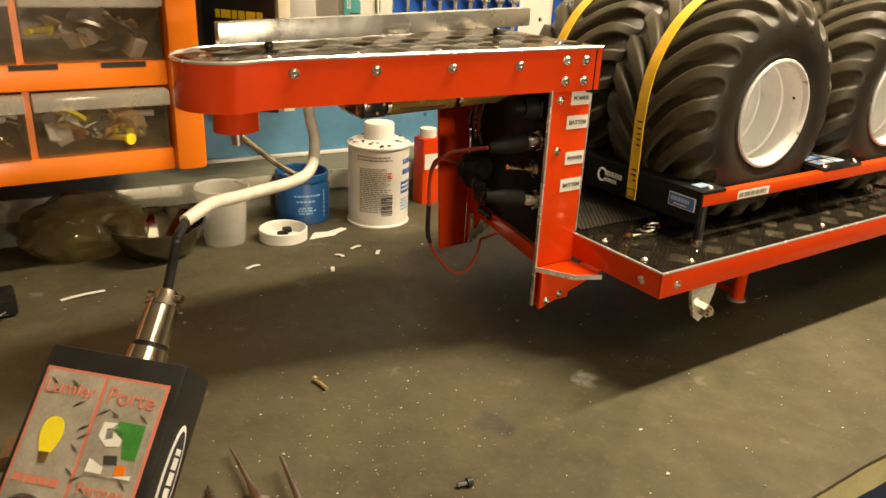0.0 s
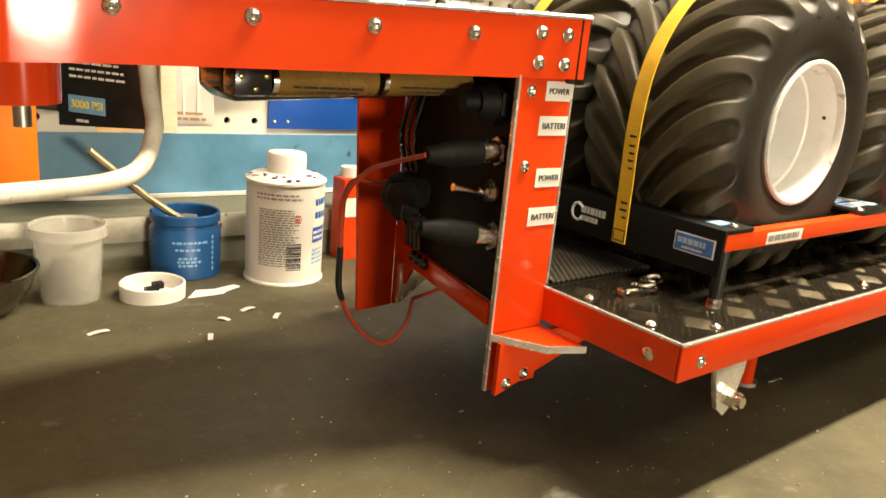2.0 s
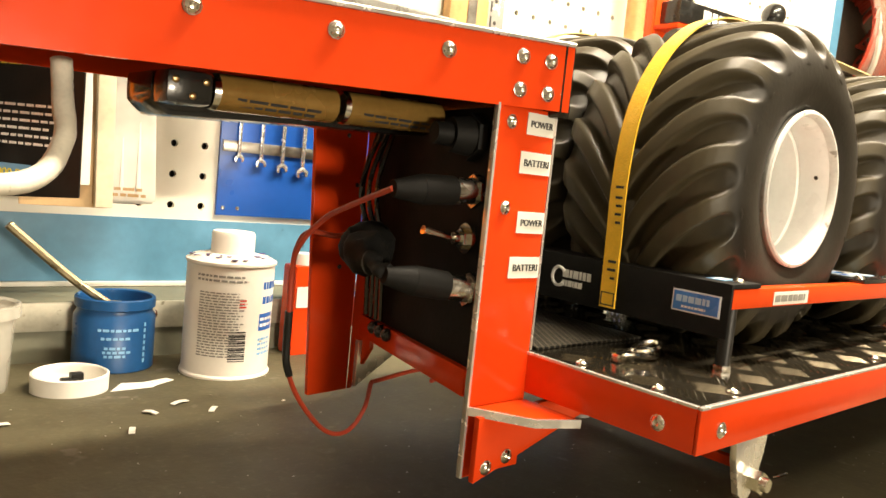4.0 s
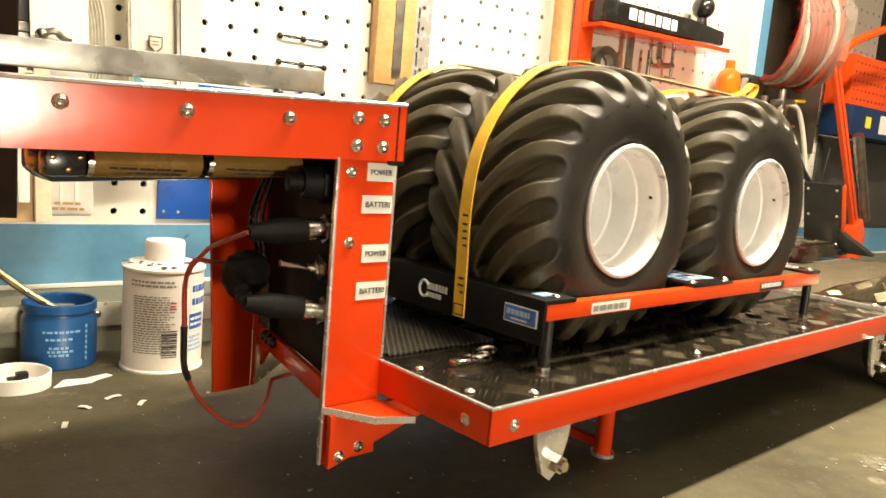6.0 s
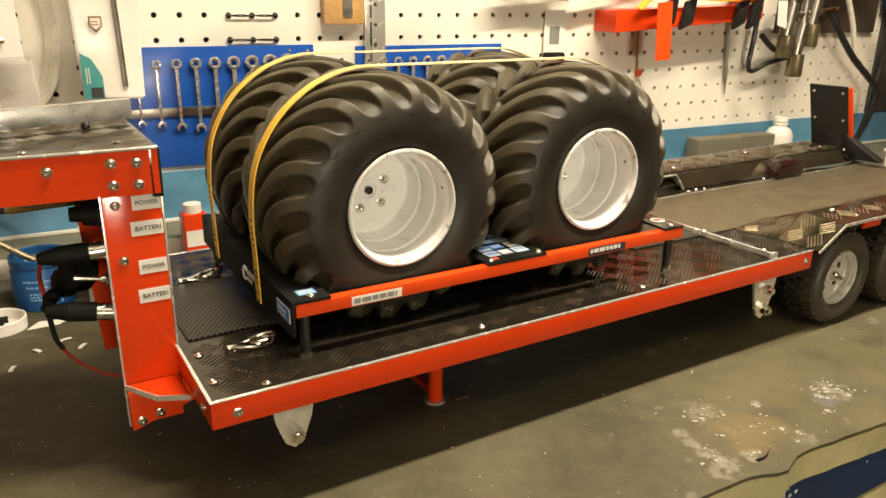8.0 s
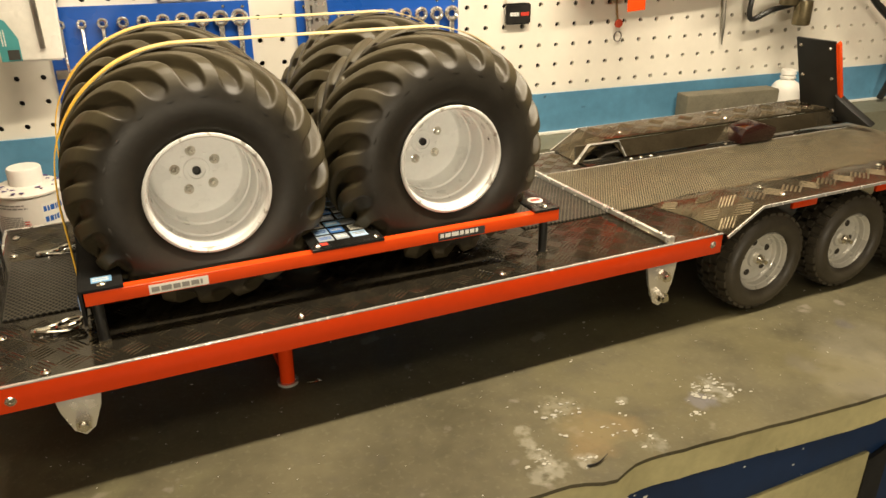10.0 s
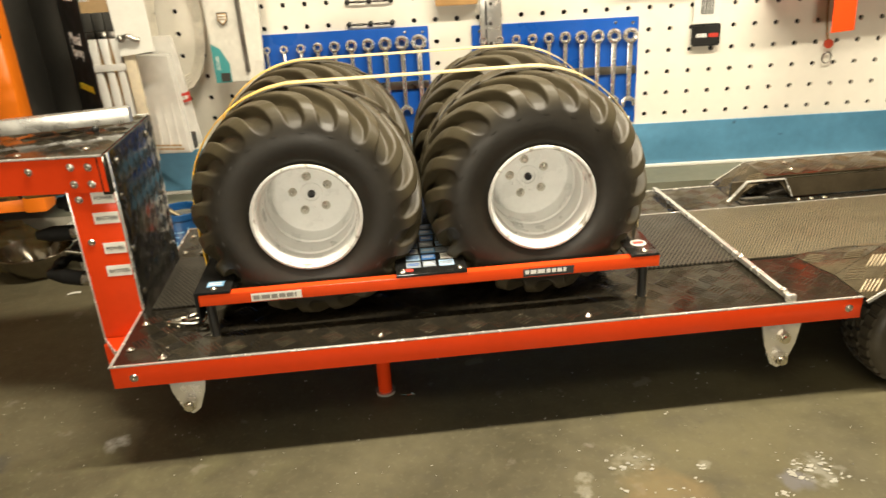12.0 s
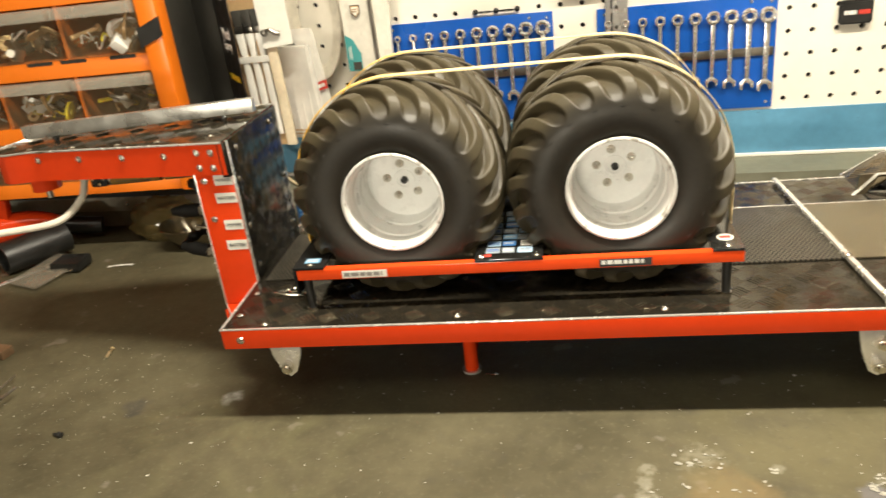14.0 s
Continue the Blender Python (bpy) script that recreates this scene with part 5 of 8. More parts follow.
# ---- the tyre rack ----
def tyre_rack():
    rk = thing("tyre_rack", (0.23, YC, 0.087), "low red and black rack with stickers round the tyres", "rack")
    zt = 0.1235
    yf = YF - 0.026
    for y0, y1 in ((0.0262, 0.0285), (yf, yf + 0.0023)):
        bm = bm_new()
        prism(bm, [(0.060, 0.1148), (0.398, 0.1148), (0.398, zt), (0.060, zt)], (0, y0, 0), X, Z_, Y_, y1 - y0, 0.0004)
        rail = part("side_rail", bm, REDRAIL, rk)
        bm = bm_new()
        if y0 < 0.1:
            box(bm, (0.060, y1, zt - 0.0022), (0.398, y1 + 0.0050, zt), 0.0004)
        else:
            box(bm, (0.060, y0 - 0.0050, zt - 0.0022), (0.398, y0, zt), 0.0004)
        part("rail_flange", bm, REDRAIL, rail)
    for x0, x1, nm in ((0.0590, 0.0830, "front_plate"), (0.202, 0.254, "middle_plate"), (0.376, 0.398, "rear_plate")):
        bm = bm_new()
        box(bm, (x0, 0.0258, zt + 0.0002), (x1, yf + 0.0027, zt + 0.0024), 0.0005)
        if nm == "front_plate":
            box(bm, (0.0572, 0.0258, 0.1020), (0.0592, yf + 0.0027, zt + 0.0024), 0.0004)
        p = part(nm, bm, DULLBLACK if nm == "front_plate" else BLACKGLOSS, rk)
        for y in (0.0305, yf - 0.002):
            for x in ((x0 + x1) / 2,) if nm != "middle_plate" else (x0 + 0.005, x1 - 0.005):
                part("screw", screw(bm_new(), (x, y, zt + 0.0024), Z_, 0.0026), CHROME, p)
    fp = [o for o in rk.children if o.name.startswith("front_plate")][0]
    mp = [o for o in rk.children if o.name.startswith("middle_plate")][0]
    # stickers
    LX = Vector((0, -1, 0))
    plate("sticker", (0.0571, 0.0415, 0.1150), LX, Z_, 0.0235, 0.0098, 0.0003, WHITEINK, fp, "blue and white sticker")
    plate("sticker_face", (0.0567, 0.0415, 0.1150), LX, Z_, 0.0218, 0.0084, 0.0003, STICKERBLUE, fp)
    bars("print", (0.0563, 0.0415, 0.1160), LX, Z_, 0.019, 0.0034, 1, PALEBLUE, fp, 0.85, seed=3)
    bars("print", (0.0563, 0.0415, 0.1125), LX, Z_, 0.013, 0.0017, 1, WHITEINK, fp, 0.6, seed=4)
    bm = bm_new()
    for c, r, a0, a1 in (((0.1205, 0.1142), 0.0042, 0.6, 5.6),):
        tube(bm, [(0.0569, c[0] - r * math.cos(a0 + (a1 - a0) * k / 14), c[1] + r * 1.15 * math.sin(a0 + (a1 - a0) * k / 14)) for k in range(15)], 0.0009, 6, False)
    part("logo", bm, WHITEINK, fp, "white logo shape")
    bars("logo_mark", (0.0571, 0.1080, 0.1162), LX, Z_, 0.020, 0.0048, 1, WHITEINK, fp, 0.85, seed=8)
    bars("logo_mark", (0.0571, 0.1110, 0.1112), LX, Z_, 0.014, 0.0036, 1, WHITEINK, fp, 0.85, seed=9)
    plate("sticker", (0.071, 0.0385, zt + 0.0024), X, Y_, 0.012, 0.0085, 0.0003, SKYINK, fp, "light blue sticker")
    bars("print", (0.071, 0.0385, zt + 0.0027), X, Y_, 0.010, 0.006, 2, WHITEINK, fp, 0.5, seed=11)
    tones = (GREYSTICKER, SKYINK, LABELWHITE, STICKERBLUE, PALEBLUE, GREYSTICKER)
    srnd = random.Random(12)
    for k in range(21):
        x, y = 0.2155 + 0.0125 * (k % 3) + srnd.uniform(-0.001, 0.001), 0.0415 + 0.0125 * (k // 3)
        w, h, m = srnd.uniform(0.0095, 0.0115), srnd.uniform(0.0085, 0.0108), tones[(k * 5 + k // 3) % 6]
        plate("sticker", (x, y, zt + 0.0024), X, Y_, w, h, 0.0003, m, mp, "small printed sticker")
        bars("print", (x, y, zt + 0.0027), X, Y_, w * 0.8, h * 0.5, 2, (BLUEINK, WHITEINK, GREYINK)[k % 3], mp, 0.5, seed=20 + k)
    plate("sticker", (0.2115, 0.0325, zt + 0.0024), X, Y_, 0.006, 0.004, 0.0003, REDINK, mp, "small red sticker")
    bm = bm_new()
    lathe(bm, [(0.006, 0), (0.006, 0.0003), (0.00001, 0.0003)], (0.388, 0.046, zt + 0.0024), "z", 24)
    part("sticker", bm, LABELWHITE, rk, "round white sticker with a red mark")
    bm = bm_new()
    box(bm, (0.384, 0.044, zt + 0.0027), (0.392, 0.048, zt + 0.0029))
    part("print", bm, REDINK, rk)
    for cx, w in ((0.115, 0.036), (0.314, 0.038)):
        plate("sticker", (cx, 0.0261, 0.1186), X, Z_, w, 0.0062, 0.0002, LABELWHITE if cx < 0.2 else INK, rk, "long printed sticker")
        bars("print", (cx, 0.0258, 0.1186 + (0.0 if cx < 0.2 else 0.0006)), X, Z_, w * 0.92, 0.0042, 1, GREYINK if cx < 0.2 else WHITEINK, rk, 0.75, seed=int(cx * 100))
    for x in (0.0665, 0.387):
        for y in (0.0305, yf - 0.002):
            bm = bm_new()
            cyl(bm, (x, y, 0.0885), (x, y, zt + 0.0002), 0.0033, seg=16)
            lg = part("leg", bm, BLACK, rk)
            bm = bm_new()
            cyl(bm, (x, y, 0.0866), (x, y, 0.0892), 0.0042, seg=6)
            part("nut", bm, CHROME, lg)


tyre_rack()


def strap(y, dy, seed):
    zc = ZT
    R = 0.0876
    pts = [(0.0558, y, 0.1040), (0.0550, y, 0.135), (0.0542, y, 0.165)]
    cA, cB = 0.142, 0.3125
    for a in (165, 150, 135, 120, 108, 98, 91):
        pts.append((cA + R * math.cos(radians(a)), y + dy, zc + R * math.sin(radians(a))))
    pts += [(cA + (cB - cA) * f, y + dy, zc + R) for f in (0.12, 0.5, 0.88)]
    for a in (89, 80, 66, 50, 30, 12):
        pts.append((cB + R * math.cos(radians(a)), y + dy, zc + R * math.sin(radians(a))))
    pts += [(0.4010, y, 0.165), (0.4005, y, 0.128), (0.4005, y, 0.118)]
    st = thing("tie_strap", (0.0560, y, 0.101), "yellow webbing tie-down strap over the big tyres", "strap", "tie-down straps")
    bm = bm_new()
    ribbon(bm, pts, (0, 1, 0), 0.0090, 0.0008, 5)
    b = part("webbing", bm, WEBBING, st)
    bm = bm_new()
    rnd = random.Random(seed)
    for zz in (0.118, 0.122, 0.126, 0.145, 0.149, 0.153, 0.157, 0.162):
        k = (zz - 0.104) / 0.061
        box(bm, (0.0551 - 0.0015 * k - 0.0002, y - 0.0030, zz), (0.0551 - 0.0015 * k + 0.0003, y + rnd.uniform(-0.001, 0.002), zz + 0.0012))
    part("print", bm, INK, b)
    bm = bm_new()
    for a0, a1 in (((-0.0040, 0.1050), (0.0040, 0.1056)), ((-0.0040, 0.1110), (0.0040, 0.1116)), ((-0.0040, 0.1056), (-0.0034, 0.1110)), ((0.0034, 0.1056), (0.0040, 0.1110))):
        box(bm, (0.0551, y + a0[0], a0[1]), (0.0555, y + a1[0], a1[1]))
    part("stitching", bm, INK, b)


strap(0.0875, 0.0, 1)
strap(0.19, 0.0, 2)


# ---- ramp at the rear of the trailer ----
def ramp():
    rp = thing("loading_ramp", (0.94, 0.24, 0.0945), "black loading ramp with a red edge, folded upright on the trailer", "ramp")
    base = Vector((0.929, 0.207, 0.0945))
    up = Vector((-0.035, 0.0, 0.105)).normalized()
    right = Vector((-0.18, 1, 0)).normalized()
    out = right.cross(up)
    bm = bm_new()
    prism(bm, [(0, 0), (0.050, 0), (0.050, 0.103), (0, 0.103)], base, right, up, out, 0.003, 0.0004)
    p = part("ramp_plate", bm, BLACK, rp)
    for a, b in ((0.006, 0.094), (0.006, 0.055), (0.006, 0.012), (0.044, 0.094), (0.044, 0.055), (0.044, 0.012)):
        part("screw", screw(bm_new(), base + right * a + up * b - out * 0.0002, -out, 0.002), CHROME, p)
    bm = bm_new()
    prism(bm, [(-0.005, 0.030), (-0.0005, 0.030), (-0.0005, 0.100), (-0.003, 0.103), (-0.005, 0.100)], base, right, up, out, 0.006, 0.0006)
    part("edge_rail", bm, REDRAIL, rp)
    bm = bm_new()
    prism(bm, [(-0.045, -0.0), (0.0, 0.0), (0.0, 0.035), (-0.012, 0.024)], base + Vector((-0.004, 0, 0)), right, up, out, 0.012, 0.002)
    part("hinge_foot", bm, BLACK, rp)
    bm = bm_new()
    box(bm, (0.92, 0.203, 0.0945), (0.95, 0.262, 0.1), 0.001)
    part("hinge_plate", bm, BLACKGLOSS, rp)


ramp()

# ---- wall: wrench racks and hanging things ----
def wrench(u, zt, zb, k, parent_label):
    """A combination wrench: ring end up, open jaw down."""
    L = zt - zb
    s = 0.0030 + 0.00034 * k
    bm = bm_new()
    o = 0.009
    P = lambda a, z, d=0.0: wallp(u + a, z, o + d)
    ring = [P(1.15 * s * math.cos(a), zt + 1.15 * s * math.sin(a)) for a in [2 * math.pi * i / 16 for i in range(17)]]
    tube(bm, ring, s * 0.55, 6, False)
    prism(bm, [(-s * 0.45, -L * 0.86), (s * 0.45, -L * 0.86), (s * 0.55, -s * 1.3), (-s * 0.55, -s * 1.3)], P(0, zt, -0.0015), WR, Z_, WN, 0.003, 0.0005)
    jaw = [(-s * 0.5, 0.0), (-s * 1.5, -s * 0.9), (-s * 1.35, -s * 2.4), (-s * 0.75, -s * 2.5), (-s * 0.7, -s * 1.3), (0, -s * 0.95), (s * 0.7, -s * 1.3), (s * 0.95, -s * 2.2), (s * 1.5, -s * 2.0), (s * 1.5, -s * 0.8), (s * 0.5, 0.0)]
    prism(bm, jaw, P(0, zt - L * 0.86, -0.002), WR, Z_, WN, 0.004, 0.0004)
    solo("wrench", bm, WRENCHSTEEL, P(0, zb), "chrome combination wrench hanging on the blue rack", "wrench", parent_label)


def wrench_rack(u0, u1, z0, z1, us, tops, bots, zm):
    rk = thing("wrench_rack", wallp(u0, z0), "blue sheet metal wrench rack screwed to the pegboard", "tool rack", "wrench racks")
    bm = bm_new()
    prism(bm, [(0, 0), (u1 - u0, 0), (u1 - u0, z1 - z0), (0, z1 - z0)], wallp(u0, z0, 0.0), WR, Z_, WN, 0.004, 0.0006)
    part("sheet", bm, BLUEPANEL, rk)
    bm = bm_new()
    prism(bm, [(0, 0), (u1 - u0 - 0.004, 0), (u1 - u0 - 0.004, 0.010), (0, 0.010)], wallp(u0 + 0.002, zm, 0.004), WR, Z_, WN, 0.003, 0.0005)
    part("magnet_strip", bm, STEEL, rk, "brown-grey magnetic strip")
    for a, z in ((u0 + 0.006, z0 + 0.007), (u0 + 0.02, z0 + 0.007), (u1 - 0.008, z0 + 0.007), (u0 + 0.01, z1 - 0.007), (u1 - 0.008, z1 - 0.007), (u1 - 0.03, z1 - 0.006)):
        part("screw", screw(bm_new(), wallp(a, z, 0.004), WN, 0.0017), CHROME, rk)
    for k, u in enumerate(us):
        wrench(u, tops(k), bots(k), k, "wrenches on the racks")


wrench_rack(0.050, 0.270, 0.104, 0.240, [0.066 + 0.0212 * k for k in range(10)], lambda k: 0.2215, lambda k: 0.151 - 0.0026 * k, 0.163)
wrench_rack(0.324, 0.535, 0.102, 0.237, [0.338 + 0.0206 * k for k in range(10)], lambda k: 0.2185 - 0.0004 * k, lambda k: 0.148 - 0.0024 * k, 0.167)


def peg_tie(u, z, w=0.054):
    pt = thing("wire_tie", wallp(u, z), "black wire tie stretched between two pegs on the board", "wire tie", "wire ties")
    for d in (0, w / 2, w):
        bm = bm_new()
        ball(bm, wallp(u + d, z, 0.002), 0.0034, (1, 0.7, 1), 10)
        part("peg", bm, BLACK, pt)
    for e in (-1, 1):
        bm = bm_new()
        tube(bm, [wallp(u, z, 0.005), wallp(u + w * 0.25, z + e * 0.0009, 0.005), wallp(u + w / 2, z, 0.005), wallp(u + w * 0.75, z + e * 0.0009, 0.005), wallp(u + w, z, 0.005)], 0.0007, 5, n=4)
        part("wire", bm, BLACK, pt)


for z in (0.2463, 0.2734, 0.3005):
    peg_tie(0.1713, z)


def hung_card(name, corners, t, material, label, category):
    """A flat hanging thing: four corners, thickness towards the room."""
    a, b, c, d = [Vector(q) for q in corners]
    nrm = (b - a).cross(d - a).normalized()
    bm = bm_new()
    lo = [bm.verts.new(q) for q in (a, b, c, d)]
    hi = [bm.verts.new(q + nrm * t) for q in (a, b, c, d)]
    bm.faces.new(lo[::-1])
    bm.faces.new(hi)
    for i in range(4):
        bm.faces.new((lo[i], lo[(i + 1) % 4], hi[(i + 1) % 4], hi[i]))
    bmesh.ops.recalc_face_normals(bm, faces=bm.faces)
    bmesh.ops.bevel(bm, geom=bm.edges[:], offset=min(t * 0.3, 0.002), segments=2, affect="EDGES")
    th = thing(name, a, label, category)
    part("body", bm, material, th)
    return th, nrm


# saw blade pack with a teal corner
pk, nr = hung_card("saw_pack", (wallp(0.0095, 0.192, 0.042), wallp(0.068, 0.191, 0.042), wallp(0.075, 0.42, 0.030), wallp(0.002, 0.42, 0.030)), 0.012, CARD, "grey saw pack with a teal corner hanging on the pegboard", "tool pack")
bm = bm_new()
prism(bm, [(0, 0), (0.019, 0), (0.019, 0.022), (0.010, 0.040), (0, 0.046)], wallp(0.0102, 0.1935, 0.0555), WR, Z_, WN, 0.0006)
part("teal_corner", bm, TEAL, pk, "teal printed corner")
bars("print", wallp(0.0155, 0.218, 0.0563), Z_, -WR, 0.018, 0.005, 2, LABELWHITE, pk, 0.5, seed=31)
plate("picture_patch", wallp(0.0225, 0.200, 0.0563), WR, Z_, 0.011, 0.010, 0.0004, DARKBOARD, pk, "small dark picture")
for k, (f, m) in enumerate(((1.0, INK), (0.84, KRAFT), (0.66, LABELWHITE))):
    bm = bm_new()
    prism(bm, [(-0.0062 * f, 0.0068 * f), (0.0062 * f, 0.0068 * f), (0.0062 * f, -0.003 * f), (0, -0.0088 * f), (-0.0062 * f, -0.003 * f)], wallp(0.0285, 0.268, 0.0535 + 0.0005 * k), WR, Z_, WN, 0.0005)
    part("badge", bm, m, pk, "small shield badge")
bars("print", wallp(0.0285, 0.2685, 0.0552), WR, Z_, 0.0076, 0.006, 2, TAN, pk, 0.55, seed=32)
bm = bm_new()
tube(bm, [wallp(0.050, 0.205, 0.055), wallp(0.048, 0.30, 0.052), wallp(0.046, 0.41, 0.044)], 0.0028, 8)
part("blade_rib", bm, STEEL, pk)

# small boxed pack with a barcode
pk, nr = hung_card("blade_pack", (wallp(0.601, 0.1965, 0.004), wallp(0.637, 0.1965, 0.004), wallp(0.637, 0.2235, 0.004), wallp(0.601, 0.2235, 0.004)), 0.006, BLACK, "small black and white blister pack on the pegboard", "pack")
plate("card", wallp(0.619, 0.253, 0.0045), WR, Z_, 0.034, 0.058, 0.001, LABELWHITE, pk, "white card with a barcode")
for k in range(12):
    plate("barcode_bar", wallp(0.611 + 0.0014 * k, 0.247, 0.0056), WR, Z_, 0.0005 + 0.0003 * (k * 7 % 3), 0.024, 0.0002, INK, pk)
bars("logo_mark", wallp(0.613, 0.210, 0.0104), WR, Z_, 0.014, 0.006, 1, WHITEINK, pk, 0.8, seed=40)
bars("logo_mark", wallp(0.628, 0.210, 0.0104), WR, Z_, 0.013, 0.006, 1, REDINK, pk, 0.8, seed=41)

# try square: wooden stock and steel rule
sq = thing("try_square", wallp(0.31, 0.26, 0.01), "wooden stock and perforated steel rule of a square on the pegboard", "square")
bm = bm_new()
prism(bm, [(0, 0), (0.052, 0), (0.052, 0.12), (0, 0.12)], wallp(0.280, 0.264, 0.004), WR, Z_, WN, 0.014, 0.002)
part("stock", bm, WOOD, sq)
bm = bm_new()
prism(bm, [(0, 0), (0.012, 0), (0.012, 0.10), (0, 0.10)], wallp(0.303, 0.272, 0.018), WR, Z_, WN, 0.001)
part("stock_plate", bm, STEEL, sq)
bm = bm_new()
prism(bm, [(0, 0), (0.028, 0), (0.026, 0.19), (0.002, 0.19)], wallp(0.334, 0.20, 0.008), WR, Z_, WN, 0.0015, 0.0003)
ru = part("rule", bm, ALU, sq)
for k in range(7):
    # dark discs on the rule imitate the shade in its holes
    bm = bm_new()
    cyl(bm, wallp(0.348, 0.215 + 0.024 * k, 0.0093), wallp(0.348, 0.215 + 0.024 * k, 0.0098), 0.0022, seg=10)
    part("rule_hole", bm, HOLESHADE, ru)
bars("scale_marks", wallp(0.342, 0.29, 0.0096), Z_, -WR, 0.16, 0.006, 1, INK, ru, 0.4, seed=44)

# keys on a cord, an orange tag, a steel pick
ky = thing("key_tag", wallp(0.776, 0.17, 0.003), "brass tag and ring on a brown cord hanging from a peg", "tag")
bm = bm_new()
tube(bm, [wallp(0.772, 0.27, 0.004), wallp(0.771, 0.235, 0.004), wallp(0.775, 0.205, 0.004), wallp(0.777, 0.195, 0.004)], 0.0014, 6)
part("cord", bm, TAN, ky)
bm = bm_new()
lathe(bm, [(0.006, 0), (0.006, 0.002), (0.00001, 0.002)], (0, 0, 0), "z", 14)
bm.transform(Matrix.Translation(wallp(0.778, 0.190, 0.004)) @ WN.to_track_quat("Z", "Y").to_matrix().to_4x4())
part("tag", bm, REDCABLE, ky)
bm = bm_new()
tube(bm, [wallp(0.779 + 0.006 * math.cos(a), 0.172 + 0.007 * math.sin(a), 0.004) for a in [2 * math.pi * k / 14 for k in range(15)]], 0.001, 6, False)
part("ring", bm, STEEL, ky)
hung_card("orange_tag", (wallp(0.740, 0.215, 0.080), wallp(0.767, 0.217, 0.080), wallp(0.768, 0.295, 0.072), wallp(0.741, 0.293, 0.072)), 0.001, REDRAIL, "bright orange paper tag hanging over the red bracket", "tag")
bm = bm_new()
tube(bm, [wallp(0.948, 0.30, 0.006), wallp(0.955, 0.22, 0.006), wallp(0.960, 0.175, 0.006)], 0.0032, 8)
tube(bm, [wallp(0.960, 0.176, 0.006), wallp(0.9625, 0.150, 0.006)], lambda t: 0.0026 * (1 - 0.8 * t), 8, False)
solo("steel_pick", bm, STEEL, wallp(0.955, 0.15), "long steel pick hanging on the pegboard", "tool")
bm = bm_new()
tube(bm, [wallp(1.002, 0.36, 0.02), wallp(0.997, 0.25, 0.02), wallp(0.995, 0.19, 0.02), wallp(1.03, 0.20, 0.025), wallp(1.075, 0.212, 0.03), wallp(1.10, 0.24, 0.03), wallp(1.09, 0.29, 0.03)], 0.004, 8)
tube(bm, [wallp(1.0, 0.245, 0.03), wallp(1.03, 0.222, 0.035), wallp(1.06, 0.222, 0.035), wallp(1.085, 0.245, 0.035), wallp(1.09, 0.28, 0.035)], 0.0045, 8)
solo("air_hose", bm, BLACK, wallp(1.04, 0.2), "looped black air hose hanging on the pegboard", "hose")
bm = bm_new()
tube(bm, [wallp(1.13, 0.29, 0.04), wallp(1.20, 0.212, 0.05), wallp(1.285, 0.150, 0.05), wallp(1.30, 0.11, 0.04), wallp(1.297, 0.045, 0.02)], 0.0055, 8)
tube(bm, [wallp(1.33, 0.26, 0.03), wallp(1.315, 0.18, 0.03), wallp(1.30, 0.10, 0.03), wallp(1.297, 0.045, 0.02)], 0.003, 8)
solo("black_hose", bm, BLACK, wallp(1.29, 0.0385, 0.02), "black hose running down the wall to the bench ledge", "hose")


# ---- wall: tools over the far end ----
def hammer():
    hm = thing("hammer", wallp(0.55, 0.30, 0.02), "ball-peen hammer with a wooden handle hanging head down", "hammer")
    bm = bm_new()
    cyl(bm, wallp(0.520, 0.304, 0.03), wallp(0.545, 0.306, 0.03), 0.0105, 0.0085)
    cyl(bm, wallp(0.545, 0.306, 0.03), wallp(0.575, 0.307, 0.03), 0.0085, 0.013)
    cyl(bm, wallp(0.575, 0.307, 0.03), wallp(0.618, 0.306, 0.03), 0.011, 0.0125)
    ball(bm, wallp(0.519, 0.304, 0.03), 0.0105)
    part("head", bm, STEEL, hm)
    bm = bm_new()
    tube(bm, [wallp(0.558, 0.31, 0.03), wallp(0.557, 0.36, 0.03), wallp(0.556, 0.42, 0.03), wallp(0.555, 0.50, 0.03)], 0.0125, 10)
    part("handle", bm, WOOD, hm)


hammer()
hung_card("steel_ruler", (wallp(0.618, 0.284, 0.03), wallp(0.72, 0.306, 0.03), wallp(0.72, 0.325, 0.03), wallp(0.618, 0.309, 0.03)), 0.001, LABELWHITE, "pale steel ruler hanging askew on the wall", "ruler")
hung_card("red_level", (wallp(0.600, 0.315, 0.008), wallp(0.628, 0.315, 0.008), wallp(0.628, 0.62, 0.008), wallp(0.600, 0.62, 0.008)), 0.016, REDRAIL, "orange-red bar hanging upright on the pegboard", "level")
bm = bm_new()
lathe(bm, [(0.026, 0), (0.026, 0.012), (0.014, 0.012), (0.014, 0)], (0, 0, 0), "z", 24, False)
bm.transform(Matrix.Translation(wallp(0.668, 0.335, 0.006)) @ WN.to_track_quat("Z", "Y").to_matrix().to_4x4())
solo("cutting_disc", bm, STEEL, wallp(0.668, 0.31), "grey round disc hanging on a peg", "disc")


